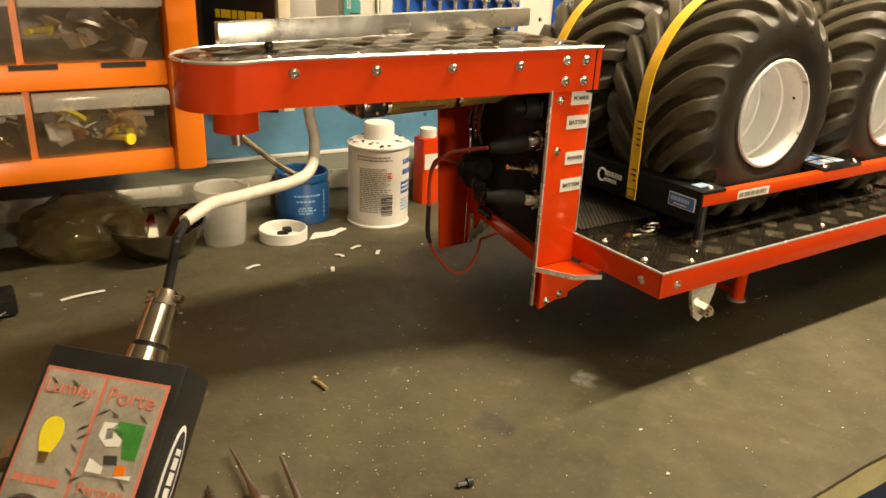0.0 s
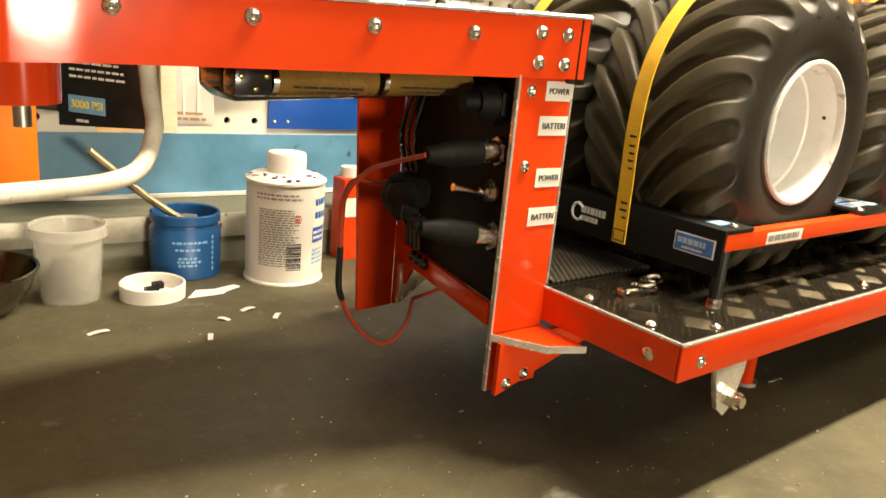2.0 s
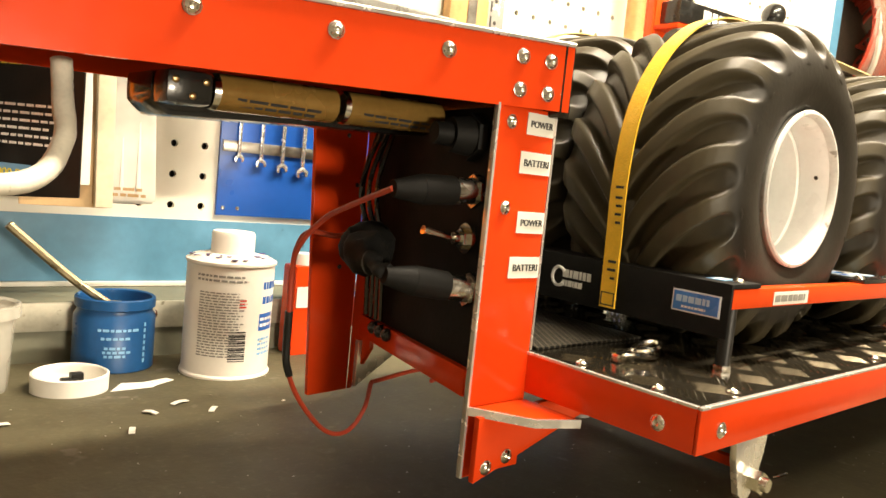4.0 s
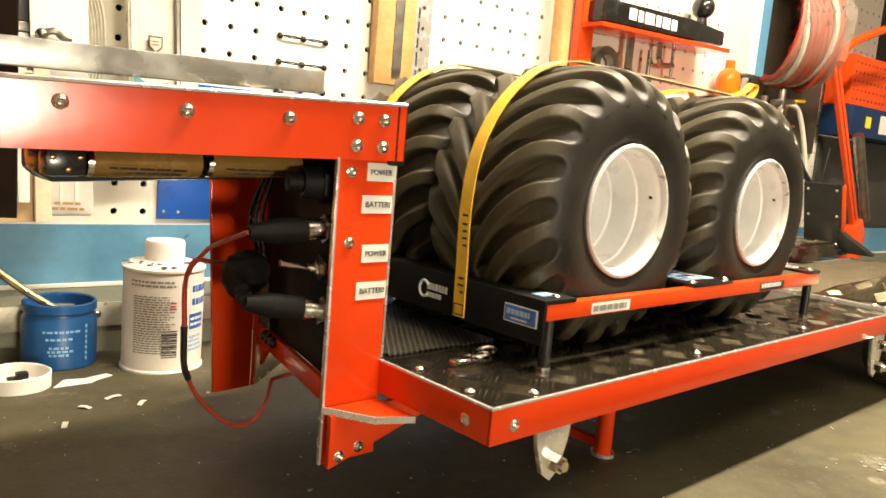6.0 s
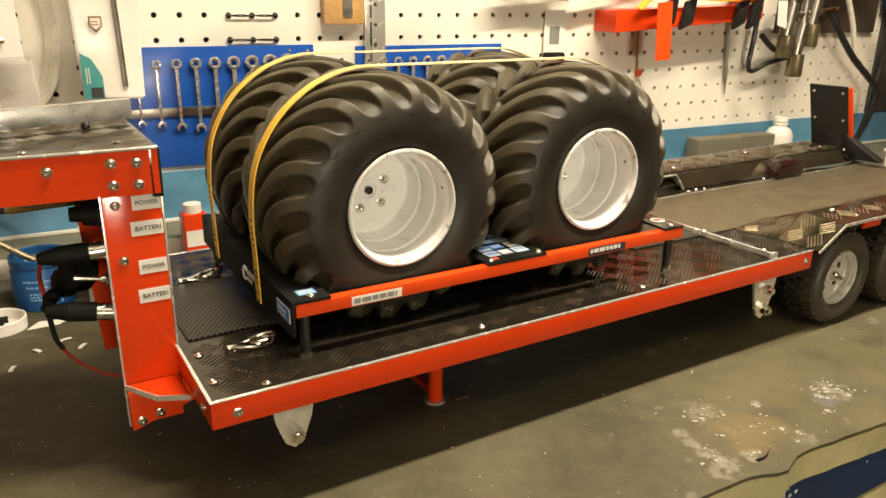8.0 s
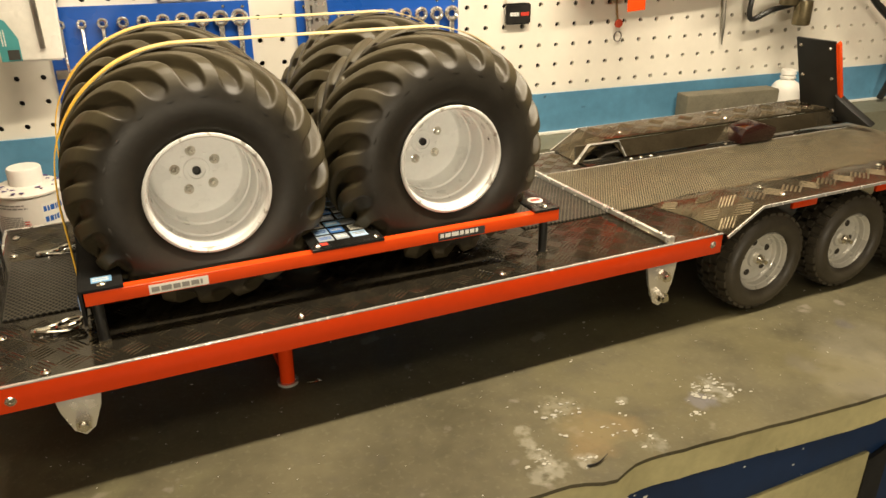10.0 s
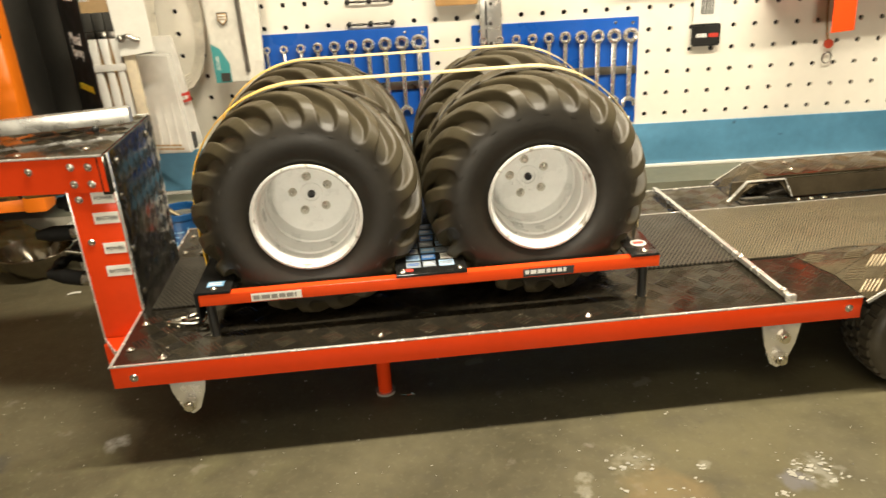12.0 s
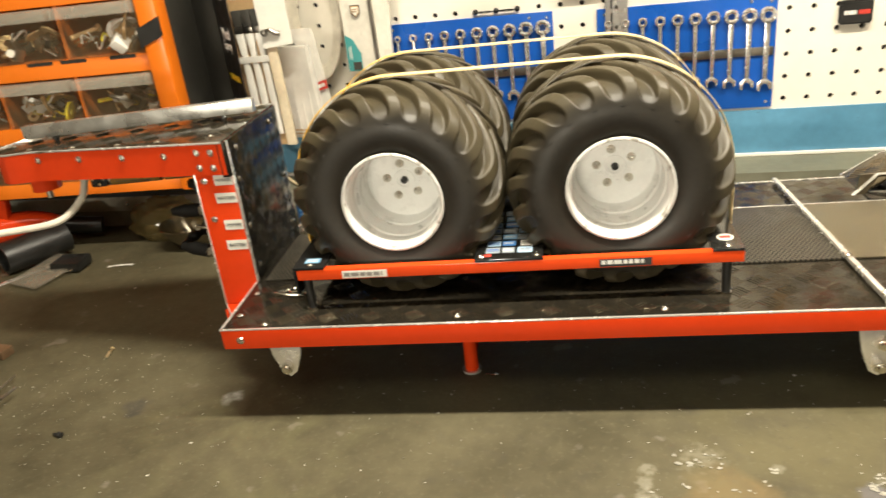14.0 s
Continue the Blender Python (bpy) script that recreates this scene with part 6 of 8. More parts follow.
def clamp(u, z, s, material, label):
    """A C-clamp with its screw and sliding bar."""
    cl = thing("c_clamp", wallp(u, z, 0.02), label, "clamp", "clamps on the wall")
    bm = bm_new()
    tube(bm, [wallp(u, z, 0.02), wallp(u, z + 0.055 * s, 0.02), wallp(u + 0.01 * s, z + 0.07 * s, 0.02), wallp(u + 0.045 * s, z + 0.068 * s, 0.02)], 0.0055 * s, 8)
    tube(bm, [wallp(u, z, 0.02), wallp(u + 0.012 * s, z - 0.012 * s, 0.02), wallp(u + 0.045 * s, z - 0.010 * s, 0.02)], 0.0055 * s, 8)
    part("frame", bm, material, cl)
    bm = bm_new()
    cyl(bm, wallp(u + 0.042 * s, z - 0.035 * s, 0.02), wallp(u + 0.042 * s, z + 0.03 * s, 0.02), 0.003 * s, seg=10)
    cyl(bm, wallp(u + 0.025 * s, z - 0.033 * s, 0.02), wallp(u + 0.058 * s, z - 0.033 * s, 0.02), 0.0018 * s, seg=8)
    part("screw_rod", bm, STEEL, cl)


clamp(0.712, 0.335, 1.1, STEEL, "grey steel clamp hanging on the pegboard")
clamp(0.78, 0.36, 0.8, STEEL, "grey steel clamp hanging on the pegboard")
# red bracket bar with clips and a yellow strap laid over it
bk = thing("red_bracket", wallp(0.82, 0.25, 0.01), "red metal bracket bar screwed across the pegboard", "bracket")
bm = bm_new()
prism(bm, [(0, 0), (0.285, 0.018), (0.285, 0.04), (0, 0.03)], wallp(0.690, 0.252, 0.0), WR, Z_, WN, 0.05, 0.002)
part("bar", bm, RED, bk)
for u in (0.765, 0.80, 0.905, 0.935):
    bm = bm_new()
    prism(bm, [(0, 0), (0.022, 0.01), (0.026, 0.045), (0.008, 0.04)], wallp(u, 0.255, 0.052), WR, Z_, WN, 0.01, 0.003)
    part("clip", bm, BLACK, bk)
bm = bm_new()
ribbon(bm, [wallp(0.715, 0.285, 0.066), wallp(0.74, 0.302, 0.066), wallp(0.80, 0.312, 0.066), wallp(0.825, 0.300, 0.066), wallp(0.90, 0.300, 0.066), wallp(0.965, 0.320, 0.066), wallp(0.978, 0.338, 0.066), wallp(0.962, 0.340, 0.068), wallp(0.94, 0.325, 0.068), wallp(0.86, 0.304, 0.068)], (0, 1, 0.2), 0.012, 0.002, 5)
solo("yellow_strap", bm, YELLOW, wallp(0.84, 0.292, 0.06), "yellow webbing strap draped over the red bracket", "strap")
# hand plane on a red shelf strip above
pl = thing("hand_plane", wallp(0.75, 0.39, 0.02), "long black hand plane with a knob on a red strip", "hand plane")
bm = bm_new()
prism(bm, [(0, 0), (0.28, 0.006), (0.28, 0.028), (0.19, 0.034), (0.0, 0.03)], wallp(0.612, 0.385, 0.01), WR, Z_, WN, 0.045, 0.004)
bd = part("plane_body", bm, BLACKGLOSS, pl)
bars("logo_mark", wallp(0.72, 0.402, 0.0552), WR, Z_, 0.12, 0.018, 1, WHITEINK, bd, 0.85, seed=51)
bm = bm_new()
prism(bm, [(0, 0), (0.30, 0.006), (0.30, 0.012), (0, 0.006)], wallp(0.602, 0.376, 0.006), WR, Z_, WN, 0.055, 0.001)
part("strip", bm, RED, pl)
bm = bm_new()
cyl(bm, wallp(0.862, 0.41, 0.03), wallp(0.862, 0.435, 0.03), 0.010, 0.007)
ball(bm, wallp(0.862, 0.447, 0.03), 0.018)
part("knob", bm, BLACKGLOSS, pl)
bm = bm_new()
tube(bm, [wallp(0.65, 0.41, 0.03), wallp(0.645, 0.44, 0.03), wallp(0.665, 0.48, 0.03), wallp(0.66, 0.53, 0.03)], 0.013, 10)
part("tote", bm, BLACKGLOSS, pl)
# orange bottle
bm = bm_new()
lathe(bm, [(0.00001, 0), (0.019, 0), (0.02, 0.003), (0.02, 0.055), (0.016, 0.066), (0.008, 0.072), (0.008, 0.085), (0.00001, 0.085)], wallp(0.955, 0.2935, 0.03), "z", 20)
solo("orange_bottle", bm, clear_plastic("amber_orange_plastic", (0.75, 0.16, 0.01), 0.12), wallp(0.955, 0.2935, 0.03), "translucent orange bottle standing on the red bracket", "bottle")
hung_card("white_tag", (wallp(0.985, 0.262, 0.07), wallp(1.006, 0.256, 0.07), wallp(1.0, 0.298, 0.07), wallp(0.98, 0.298, 0.07)), 0.001, LABELWHITE, "white paper tag hanging from the bracket", "tag")


def spray_gun(u, z):
    sg = thing("spray_gun", wallp(u, z, 0.05), "grey metal air tool hanging among fittings", "air tool", "air tools")
    bm = bm_new()
    cyl(bm, wallp(u, z, 0.05), wallp(u + 0.006, z + 0.05, 0.05), 0.010, 0.012)
    cyl(bm, wallp(u + 0.006, z + 0.05, 0.05), wallp(u + 0.008, z + 0.085, 0.05), 0.007, 0.006)
    cyl(bm, wallp(u - 0.02, z + 0.06, 0.05), wallp(u + 0.045, z + 0.066, 0.05), 0.0055)
    part("body", bm, STEEL, sg)
    bm = bm_new()
    lathe(bm, [(0.00001, 0), (0.012, 0), (0.013, 0.002), (0.013, 0.035), (0.00001, 0.037)], wallp(u + 0.004, z - 0.035, 0.05), "z", 16)
    part("cup", bm, TARNISH, sg)
    bm = bm_new()
    tube(bm, [wallp(u + 0.03, z + 0.066, 0.05), wallp(u + 0.06, z + 0.07, 0.05), wallp(u + 0.085, z + 0.072, 0.05)], 0.0028, 6)
    part("nozzle", bm, YELLOWINK if u > 1.06 else BRASS, sg)


spray_gun(1.03, 0.245)
spray_gun(1.085, 0.262)
spray_gun(1.06, 0.215)
bm = bm_new()
tube(bm, [wallp(1.10, 0.325, 0.05), wallp(1.15, 0.318, 0.05), wallp(1.185, 0.27, 0.05), wallp(1.215, 0.20, 0.05)], 0.0045, 8)
solo("white_hose", bm, WHITECABLE, wallp(1.15, 0.2, 0.05), "white air hose curling down the wall", "hose")
# upright post and shelf beyond
for nm, u0, u1, z0, z1, o0, o1, m, lab, cat in (
        ("post", 0.975, 0.998, 0.36, 1.3, 0.0, 0.05, WHITEPLASTIC, "white painted upright post against the wall", "post"),
        ("post", 0.999, 1.032, 0.36, 1.3, 0.0, 0.045, BLUEWALL, "blue-grey upright post against the wall", "post"),
        ("wood_shelf", 1.05, 1.8, 0.595, 0.62, 0.0, 0.20, WOOD, "pale wooden shelf board above the bench", "shelf"),
        ("tool_panel", 1.315, 1.75, 0.345, 0.44, 0.01, 0.06, REDRAIL, "red perforated tool chest panel", "tool chest"),
        # dark sheet added over the pegboard for the dim recess under the box
        ("shade_board", 1.335, 1.85, 0.10, 0.284, 0.001, 0.006, DARKBOARD, "dark sheet that puts shade on the wall under the box", "board"),
        # brown board stretched down over dim pegboard, its shade put into the colour
        ("wood_board", 1.06, 1.31, 0.245, 0.594, 0.001, 0.008, DARKWOOD, "dark brown board behind the coil, also darkening the dim pegboard", "board"),
        ("parts_box", 1.315, 1.75, 0.286, 0.344, 0.01, 0.07, NAVY, "navy blue parts box below the red panel", "box")):
    bm = bm_new()
    prism(bm, [(0, 0), (u1 - u0, 0), (u1 - u0, z1 - z0), (0, z1 - z0)], wallp(u0, z0, o0), WR, Z_, WN, o1 - o0, 0.002)
    th = thing(nm, wallp(u0, z0, o0), lab, cat)
    part("board", bm, m, th)
    if nm == "tool_panel":
        bm = bm_new()
        for i in range(22):
            # perforation drawn as dark discs coloured like shaded holes
            for k in range(5):
                q = WN.to_track_quat("Z", "Y").to_matrix().to_4x4()
                bmesh.ops.create_circle(bm, cap_ends=True, segments=8, radius=0.0026, matrix=Matrix.Translation(wallp(u0 + 0.012 + 0.0165 * i, z0 + 0.012 + 0.017 * k, o1 + 0.0004)) @ q)
        tagged(part("perforation", bm, HOLESHADE, th, smooth=False), kind="stuff")
    if nm == "parts_box":
        plate("sticker", wallp(1.385, 0.315, 0.0704), WR, Z_, 0.022, 0.022, 0.0006, YELLOWINK, th, "small yellow sticker")
        plate("sticker", wallp(1.46, 0.315, 0.0704), WR, Z_, 0.05, 0.036, 0.0006, LABELWHITE, th, "white printed sticker")
# hank of red wire in crinkled film
sp = thing("wire_coil", (1.2, 0.42, 0.37), "hank of red wire wrapped in clear film, hung high", "wire coil")
c0, c1 = Vector((1.075, 0.432, 0.452)), Vector((1.160, 0.390, 0.450))
ax = (c1 - c0).normalized()
e1 = Z_
e2 = ax.cross(e1).normalized()
rnd = random.Random(6)
for k in range(15):
    bm = bm_new()
    c = c0 + (c1 - c0) * (k + 0.5) / 15 + Z_ * rnd.uniform(-0.004, 0.004)
    r0 = 0.090 + rnd.uniform(-0.006, 0.004)
    tube(bm, [c + (e1 * math.cos(a) + e2 * math.sin(a) * 0.85) * (r0 + 0.003 * math.sin(3 * a + k)) + ax * 0.005 * math.sin(2 * a + k) for a in [2 * math.pi * i / 28 for i in range(29)]], 0.0048, 6, False)
    part("turn", bm, (REDCABLE, REDCABLE, WHITECABLE, REDCABLE)[k % 4] if k % 8 == 2 else REDCABLE, sp)
bm = bm_new()
for k in range(10):
    tube(bm, [c1 + ax * rnd.uniform(-0.02, 0.02) + (e1 * rnd.uniform(-1, 0.6) + e2 * rnd.uniform(-1, 1)) * 0.06 for i in range(6)], 0.0026, 6)
tagged(part("loose_ends", bm, REDCABLE, sp, "loose red wire ends"), kind="stuff")
bm = bm_new()
prof = [(0.097 + 0.003 * math.sin(7 * i), -0.01 + i * 0.0105) for i in range(11)]
lathe(bm, prof, (0, 0, 0), "z", 40, False)
for v in bm.verts:
    v.co += v.co.normalized() * 0.006 * noise.noise(v.co * 40)
bm.transform(Matrix.Translation(c0) @ ax.to_track_quat("Z", "Y").to_matrix().to_4x4() @ Matrix.Diagonal((0.93, 0.99, 1, 1)))
part("film", bm, FILM, sp, "crinkled clear film")
bm = bm_new()
tube(bm, [wallp(1.13, 0.561, 0.008), wallp(1.14, 0.556, 0.05), wallp(1.15, 0.542, 0.09), wallp(1.15, 0.551, 0.10)], 0.004, 8)
part("hook", bm, STEEL, sp)


def arm_lamp():
    al = thing("arm_lamp", (1.36, 0.34, 0.0), "red spring-arm lamp stand clamped at the bench's far end", "lamp arm")
    for d in (-0.009, 0.009):
        bm = bm_new()
        prism(bm, [(-0.005, 0), (0.005, 0), (0.005, 0.37), (-0.005, 0.37)], (1.355 + d, 0.338, 0.105), Vector((0.81, 0, 0.585)), Vector((-0.585, 0, 0.81)), Y_, 0.008, 0.001)
        part("lower_bar", bm, REDRAIL, al)
    bm = bm_new()
    prism(bm, [(0, 0), (0.04, 0.0), (0.044, 0.055), (0.020, 0.085), (-0.014, 0.065)], (1.335, 0.330, 0.043), X, Z_, Y_, 0.022, 0.002)
    part("bracket", bm, REDRAIL, al)
    bm = bm_new()
    cyl(bm, (1.385, 0.338, 0.125), (1.285, 0.338, 0.285), 0.0105, seg=14)
    part("spring", bm, STEEL, al)
    bm = bm_new()
    box(bm, (1.318, 0.315, -0.004), (1.372, 0.37, 0.0445), 0.003)
    bk = part("base_block", bm, WHITEPLASTIC, al)
    bm = bm_new()
    cyl(bm, (1.338, 0.3152, 0.022), (1.338, 0.3130, 0.022), 0.006, seg=14)
    part("block_hole", bm, HOLESHADE, bk)
    bm = bm_new()
    tube(bm, [(1.145, 0.334, 0.40), (1.155, 0.330, 0.425), (1.20, 0.32, 0.45), (1.33, 0.29, 0.50)], 0.007, 8)
    part("upper_arm", bm, REDRAIL, al)


arm_lamp()
# bottle and block on the ledge
bm = bm_new()
lathe(bm, [(0.00001, 0), (0.021, 0), (0.0225, 0.003), (0.0225, 0.038), (0.0215, 0.044), (0.0175, 0.051), (0.0105, 0.0555), (0.0100, 0.058), (0.0118, 0.0585), (0.0118, 0.0615), (0.0100, 0.062), (0.0100, 0.064), (0.0118, 0.0645), (0.0112, 0.071), (0.00001, 0.0715)], (1.075, 0.42, 0.0385), "z", 28)
solo("white_bottle", bm, WHITEPLASTIC, (1.075, 0.42, 0.0385), "white plastic bottle with a ringed neck, on the ledge", "bottle")
bm = bm_new()
prism(bm, [(0, 0), (0.165, 0), (0.165, 0.030), (0, 0.030)], (0.886, 0.428, 0.0385), Vector((1, -0.12, 0)).normalized(), Vector((0.12, 1, 0)).normalized(), Z_, 0.046, 0.003)
solo("abrasive_block", bm, GREYBRICK, (0.94, 0.44, 0.0385), "grey-green rough block lying on the ledge", "block")


# ---- drawer cabinet ----
def cabinet():
    cb = thing("parts_cabinet", (-0.42, 0.45, 0.083), "orange parts cabinet with rows of smoky clear drawers", "parts cabinet")
    Y0, YB = 0.378, 0.535
    xr, xl = -0.206, -0.632
    rows = [(0.103, 0.156), (0.177, 0.234), (0.256, 0.318), (0.338, 0.398)]
    zs = [0.083] + [v for r in rows for v in r] + [0.42]
    for k in range(0, len(zs), 2):
        bm = bm_new()
        box(bm, (xl, Y0 - 0.006, zs[k]), (xr, YB, zs[k + 1]), 0.003)
        sh = part("shelf", bm, ORANGE, cb)
        if 0 < k < len(zs) - 2:
            for x in (-0.235, -0.30, -0.345, -0.45, -0.55):
                bm = bm_new()
                # slots are dark slips, coloured as the shade in an opening
                box(bm, (x - 0.022, Y0 - 0.0066, zs[k + 1] - 0.0045), (x + 0.012, Y0 - 0.0058, zs[k + 1] - 0.0005))
                part("slot", bm, HOLESHADE, sh)
    for x0, x1, nm in ((xr, -0.180, "post"), (xl - 0.026, xl, "post")):
        bm = bm_new()
        box(bm, (x0, Y0 - 0.014, 0.083), (x1, Y0 + 0.016, 0.42), 0.005)
        p = part(nm, bm, ORANGE, cb)
        if x0 == xr:
            bm = bm_new()
            prism(bm, [(0, 0), (0.03, 0.012), (0.03, 0.034), (0, 0.022)], (xr - 0.002, Y0 - 0.0145, 0.262), X, Z_, -Y_, 0.0016)
            part("tape", bm, BLACK, p, "black tape wound on the post")
    bm = bm_new()
    box(bm, (xl, YB - 0.004, 0.083), (xr, YB, 0.42))
    part("back", bm, TAN, cb)
    bm = bm_new()
    box(bm, (xr, Y0 + 0.017, 0.086), (xr + 0.004, YB, 0.418))
    part("side_sheet", bm, DARKBOARD, cb, "dark grey side sheet")
    rnd = random.Random(12)
    cols = [(-0.310, -0.209), (-0.417, -0.316), (-0.524, -0.423), (-0.630, -0.530)]
    for r, (z0, z1) in enumerate(rows):
        for c, (x0, x1) in enumerate(cols):
            if c:
                bm = bm_new()
                box(bm, (cols[c - 1][0] - 0.006 + 0.0005, Y0, z0 - 0.001), (cols[c - 1][0] - 0.0005, YB - 0.004, z1 + 0.001))
                part("divider", bm, ORANGE, cb)
            out = rnd.uniform(0.0, 0.006)
            bm = bm_new()
            y0 = Y0 - 0.003 - out
            zt = z1 - 0.016
            box(bm, (x0, y0, z0), (x1, y0 + 0.0018, zt))
            dr = part("drawer", bm, SMOKE, cb, "smoky clear plastic drawer")
            for nm, a, b in (("drawer_base", (x0, y0 + 0.0019, z0), (x1, YB - 0.02, z0 + 0.0015)), ("drawer_side", (x0, y0 + 0.0019, z0 + 0.0016), (x0 + 0.0014, YB - 0.02, zt)), ("drawer_side", (x1 - 0.0014, y0 + 0.0019, z0 + 0.0016), (x1, YB - 0.02, zt))):
                part(nm, box(bm_new(), a, b), SMOKE, dr)
            bm = bm_new()
            prism(bm, [(0, 0), (0.012, 0.002), (0.012, 0.0125), (0.003, 0.0145), (-0.004, 0.0145)], (x0, y0 + 0.0005, zt), -Y_, Z_, X, x1 - x0, 0.0005)
            part("drawer_lip", bm, LIPCLEAR, dr, "milky pull lip")
            n = rnd.randint(20, 30)
            for k in range(n):
                m = rnd.choice((WHITEPLASTIC, LABELWHITE, STEEL, CARD, KRAFT, BRASS, WHITECABLE, CHROME, YELLOWINK, TAN, DARKBOARD, STEEL, CARD))
                px, py = rnd.uniform(x0 + 0.014, x1 - 0.014), rnd.uniform(y0 + 0.010, y0 + 0.034)
                pz = z0 + 0.003 + rnd.uniform(0, 0.022)
                bm = bm_new()
                kind = rnd.randint(0, 4)
                s = rnd.uniform(0.007, 0.0185)
                if kind == 0:
                    lathe(bm, [(s, 0), (s, 0.003), (s * 0.4, 0.003), (s * 0.4, 0), (s, 0)], (0, 0, 0), "z", 16, False)
                elif kind == 1:
                    prism(bm, [(-s, -s * 0.4), (-s * 0.4, -s * 0.7), (s, -s * 0.2), (s * 0.9, s * 0.5), (-s * 0.2, s * 0.6)], (0, 0, 0), X, Y_, Z_, 0.002, 0.0004)
                elif kind == 2:
                    cyl(bm, (-s, 0, 0), (s, 0, 0), 0.003, 0.0026, 10)
                    cyl(bm, (s, 0, 0), (s + 0.003, 0, 0), 0.005, 0.005, 8)
                elif kind == 3:
                    box(bm, (-s, -s * 0.5, -s * 0.35), (s, s * 0.5, s * 0.35), 0.0015)
                else:
                    tube(bm, [(-s, 0, 0), (-s * 0.4, s * 0.8, 0.003), (s * 0.4, -s * 0.6, 0.006), (s, s * 0.4, 0.002)], 0.0012, 6)
                bm.transform(Matrix.Translation((px, py, pz + s * 0.5)) @ Euler((rnd.uniform(0.4, 1.5), rnd.uniform(-0.5, 0.5), rnd.uniform(0, 6))).to_matrix().to_4x4())
                part("loose_part", bm, m, dr)


cabinet()
# dark sheet and packs between cabinet and racks
hung_card("dark_sheet", ((-0.200, 0.512, 0.125), (-0.143, 0.466, 0.125), (-0.147, 0.466, 0.42), (-0.204, 0.512, 0.42)), 0.004, DARKBOARD, "dark grey sheet leaning beside the orange cabinet", "sheet")
A, B = Vector((-0.1035, 0.3895, 0)), Vector((-0.1495, 0.4565, 0))
pk, nr = hung_card("epoxy_card", (B + Z_ * 0.116, A + Z_ * 0.122, A + Z_ * 0.36, B + Z_ * 0.36), 0.0012, BLACK, "black printed epoxy card hanging from a hook", "card")
rt = (A - B).normalized()
mid = (A + B) / 2
on_card = lambda a, z: mid + rt * a + nr * 0.0013 + Z_ * z
bars("print", on_card(-0.004, 0.166), rt, Z_, 0.050, 0.030, 6, WHITEINK, pk, 0.35, seed=61)
bars("print", on_card(0.002, 0.208), rt, Z_, 0.054, 0.010, 1, YELLOWINK, pk, 0.75, seed=62)
lettering("lettering", "Metal", on_card(0.0, 0.262), rt, Z_, 0.040, WHITEINK, pk)
lettering("lettering", "Epoxy", on_card(0.0, 0.246), rt, Z_, 0.040, WHITEINK, pk)
plate("band", on_card(-0.014, 0.1335), rt, Z_, 0.033, 0.0125, 0.0003, SKYINK, pk, "blue band")
lettering("lettering", "3000 PSI", on_card(-0.014, 0.1335) + nr * 0.0005, rt, Z_, 0.028, YELLOWINK, pk)
bars("print", on_card(0.0, 0.315), rt, Z_, 0.056, 0.03, 2, WHITEINK, pk, 0.7, seed=63)
bars("print", on_card(-0.018, 0.1215), rt, Z_, 0.012, 0.003, 1, WHITEINK, pk, 0.7, seed=64)
# pale strip for the tan card's right edge, brushes in a card, clear pack
bm = bm_new()
prism(bm, [(0, 0), (0.012, 0), (0.004, 0.34), (-0.008, 0.34)], (-0.081, 0.44, 0.113), X, Z_, -Y_, 0.006, 0.001)
solo("card_edge_strip", bm, mat("pale_card_edge", (0.74, 0.64, 0.46), 0.5, 0, 0.2, 26), (-0.075, 0.44, 0.113), "pale strip along the right edge of the tan brush card", "lath")
pk, nr = hung_card("brush_card", ((-0.127, 0.447, 0.112), (-0.070, 0.4435, 0.112), (-0.078, 0.4435, 0.40), (-0.135, 0.447, 0.40)), 0.0014, KRAFT, "tan card with a set of brushes hanging on the board", "brush pack")
for k in range(3):
    x = -0.1135 + 0.0125 * k
    bm = bm_new()
    prism(bm, [(-0.0042, 0), (0.0042, 0), (0.0048, 0.06), (0.0036, 0.10), (0.0052, 0.13), (-0.0052, 0.13), (-0.0036, 0.10), (-0.0048, 0.06)], (x, 0.4425, 0.128), X, Vector((-0.024, 0, 1)).normalized(), -Y_, 0.006, 0.0015)
    br = part("brush_handle", bm, WHITEPLASTIC, pk)
    bm = bm_new()
    box(bm, (x - 0.0090, 0.4365, 0.2585), (x + 0.0025, 0.4430, 0.2660), 0.001)
    part("ferrule", bm, STEEL, br)
    bm = bm_new()
    prism(bm, [(-0.0055, 0), (0.0055, 0), (0.0060, 0.020), (-0.0060, 0.020)], (x - 0.0032, 0.4425, 0.2662), X, Z_, -Y_, 0.006, 0.001)
    part("bristles", bm, DARKBOARD, br)
bm = bm_new()
box(bm, (-0.124, 0.4350, 0.222), (-0.084, 0.4362, 0.230), 0.0004)
part("pack_band", bm, PACKCLEAR, pk)
bars("print", (-0.106, 0.4445, 0.305), X, Z_, 0.034, 0.016, 3, WHITEINK, pk, 0.5, seed=67)
pk, nr = hung_card("clear_pack", ((-0.088, 0.475, 0.114), (-0.030, 0.460, 0.116), (-0.036, 0.460, 0.235), (-0.094, 0.475, 0.235)), 0.010, PACKCLEAR, "clear plastic blister pack with white tools inside", "blister pack")
for k in range(4):
    bm = bm_new()
    x = -0.080 + 0.011 * k
    box(bm, (x, 0.462 - 0.003 * k, 0.125), (x + 0.007, 0.466 - 0.003 * k, 0.225), 0.001)
    part("tool", bm, WHITEPLASTIC, pk)
bars("print", (-0.06, 0.4545, 0.124), (1, -0.25, 0), Z_, 0.045, 0.009, 2, TAN, pk, 0.5, seed=66)
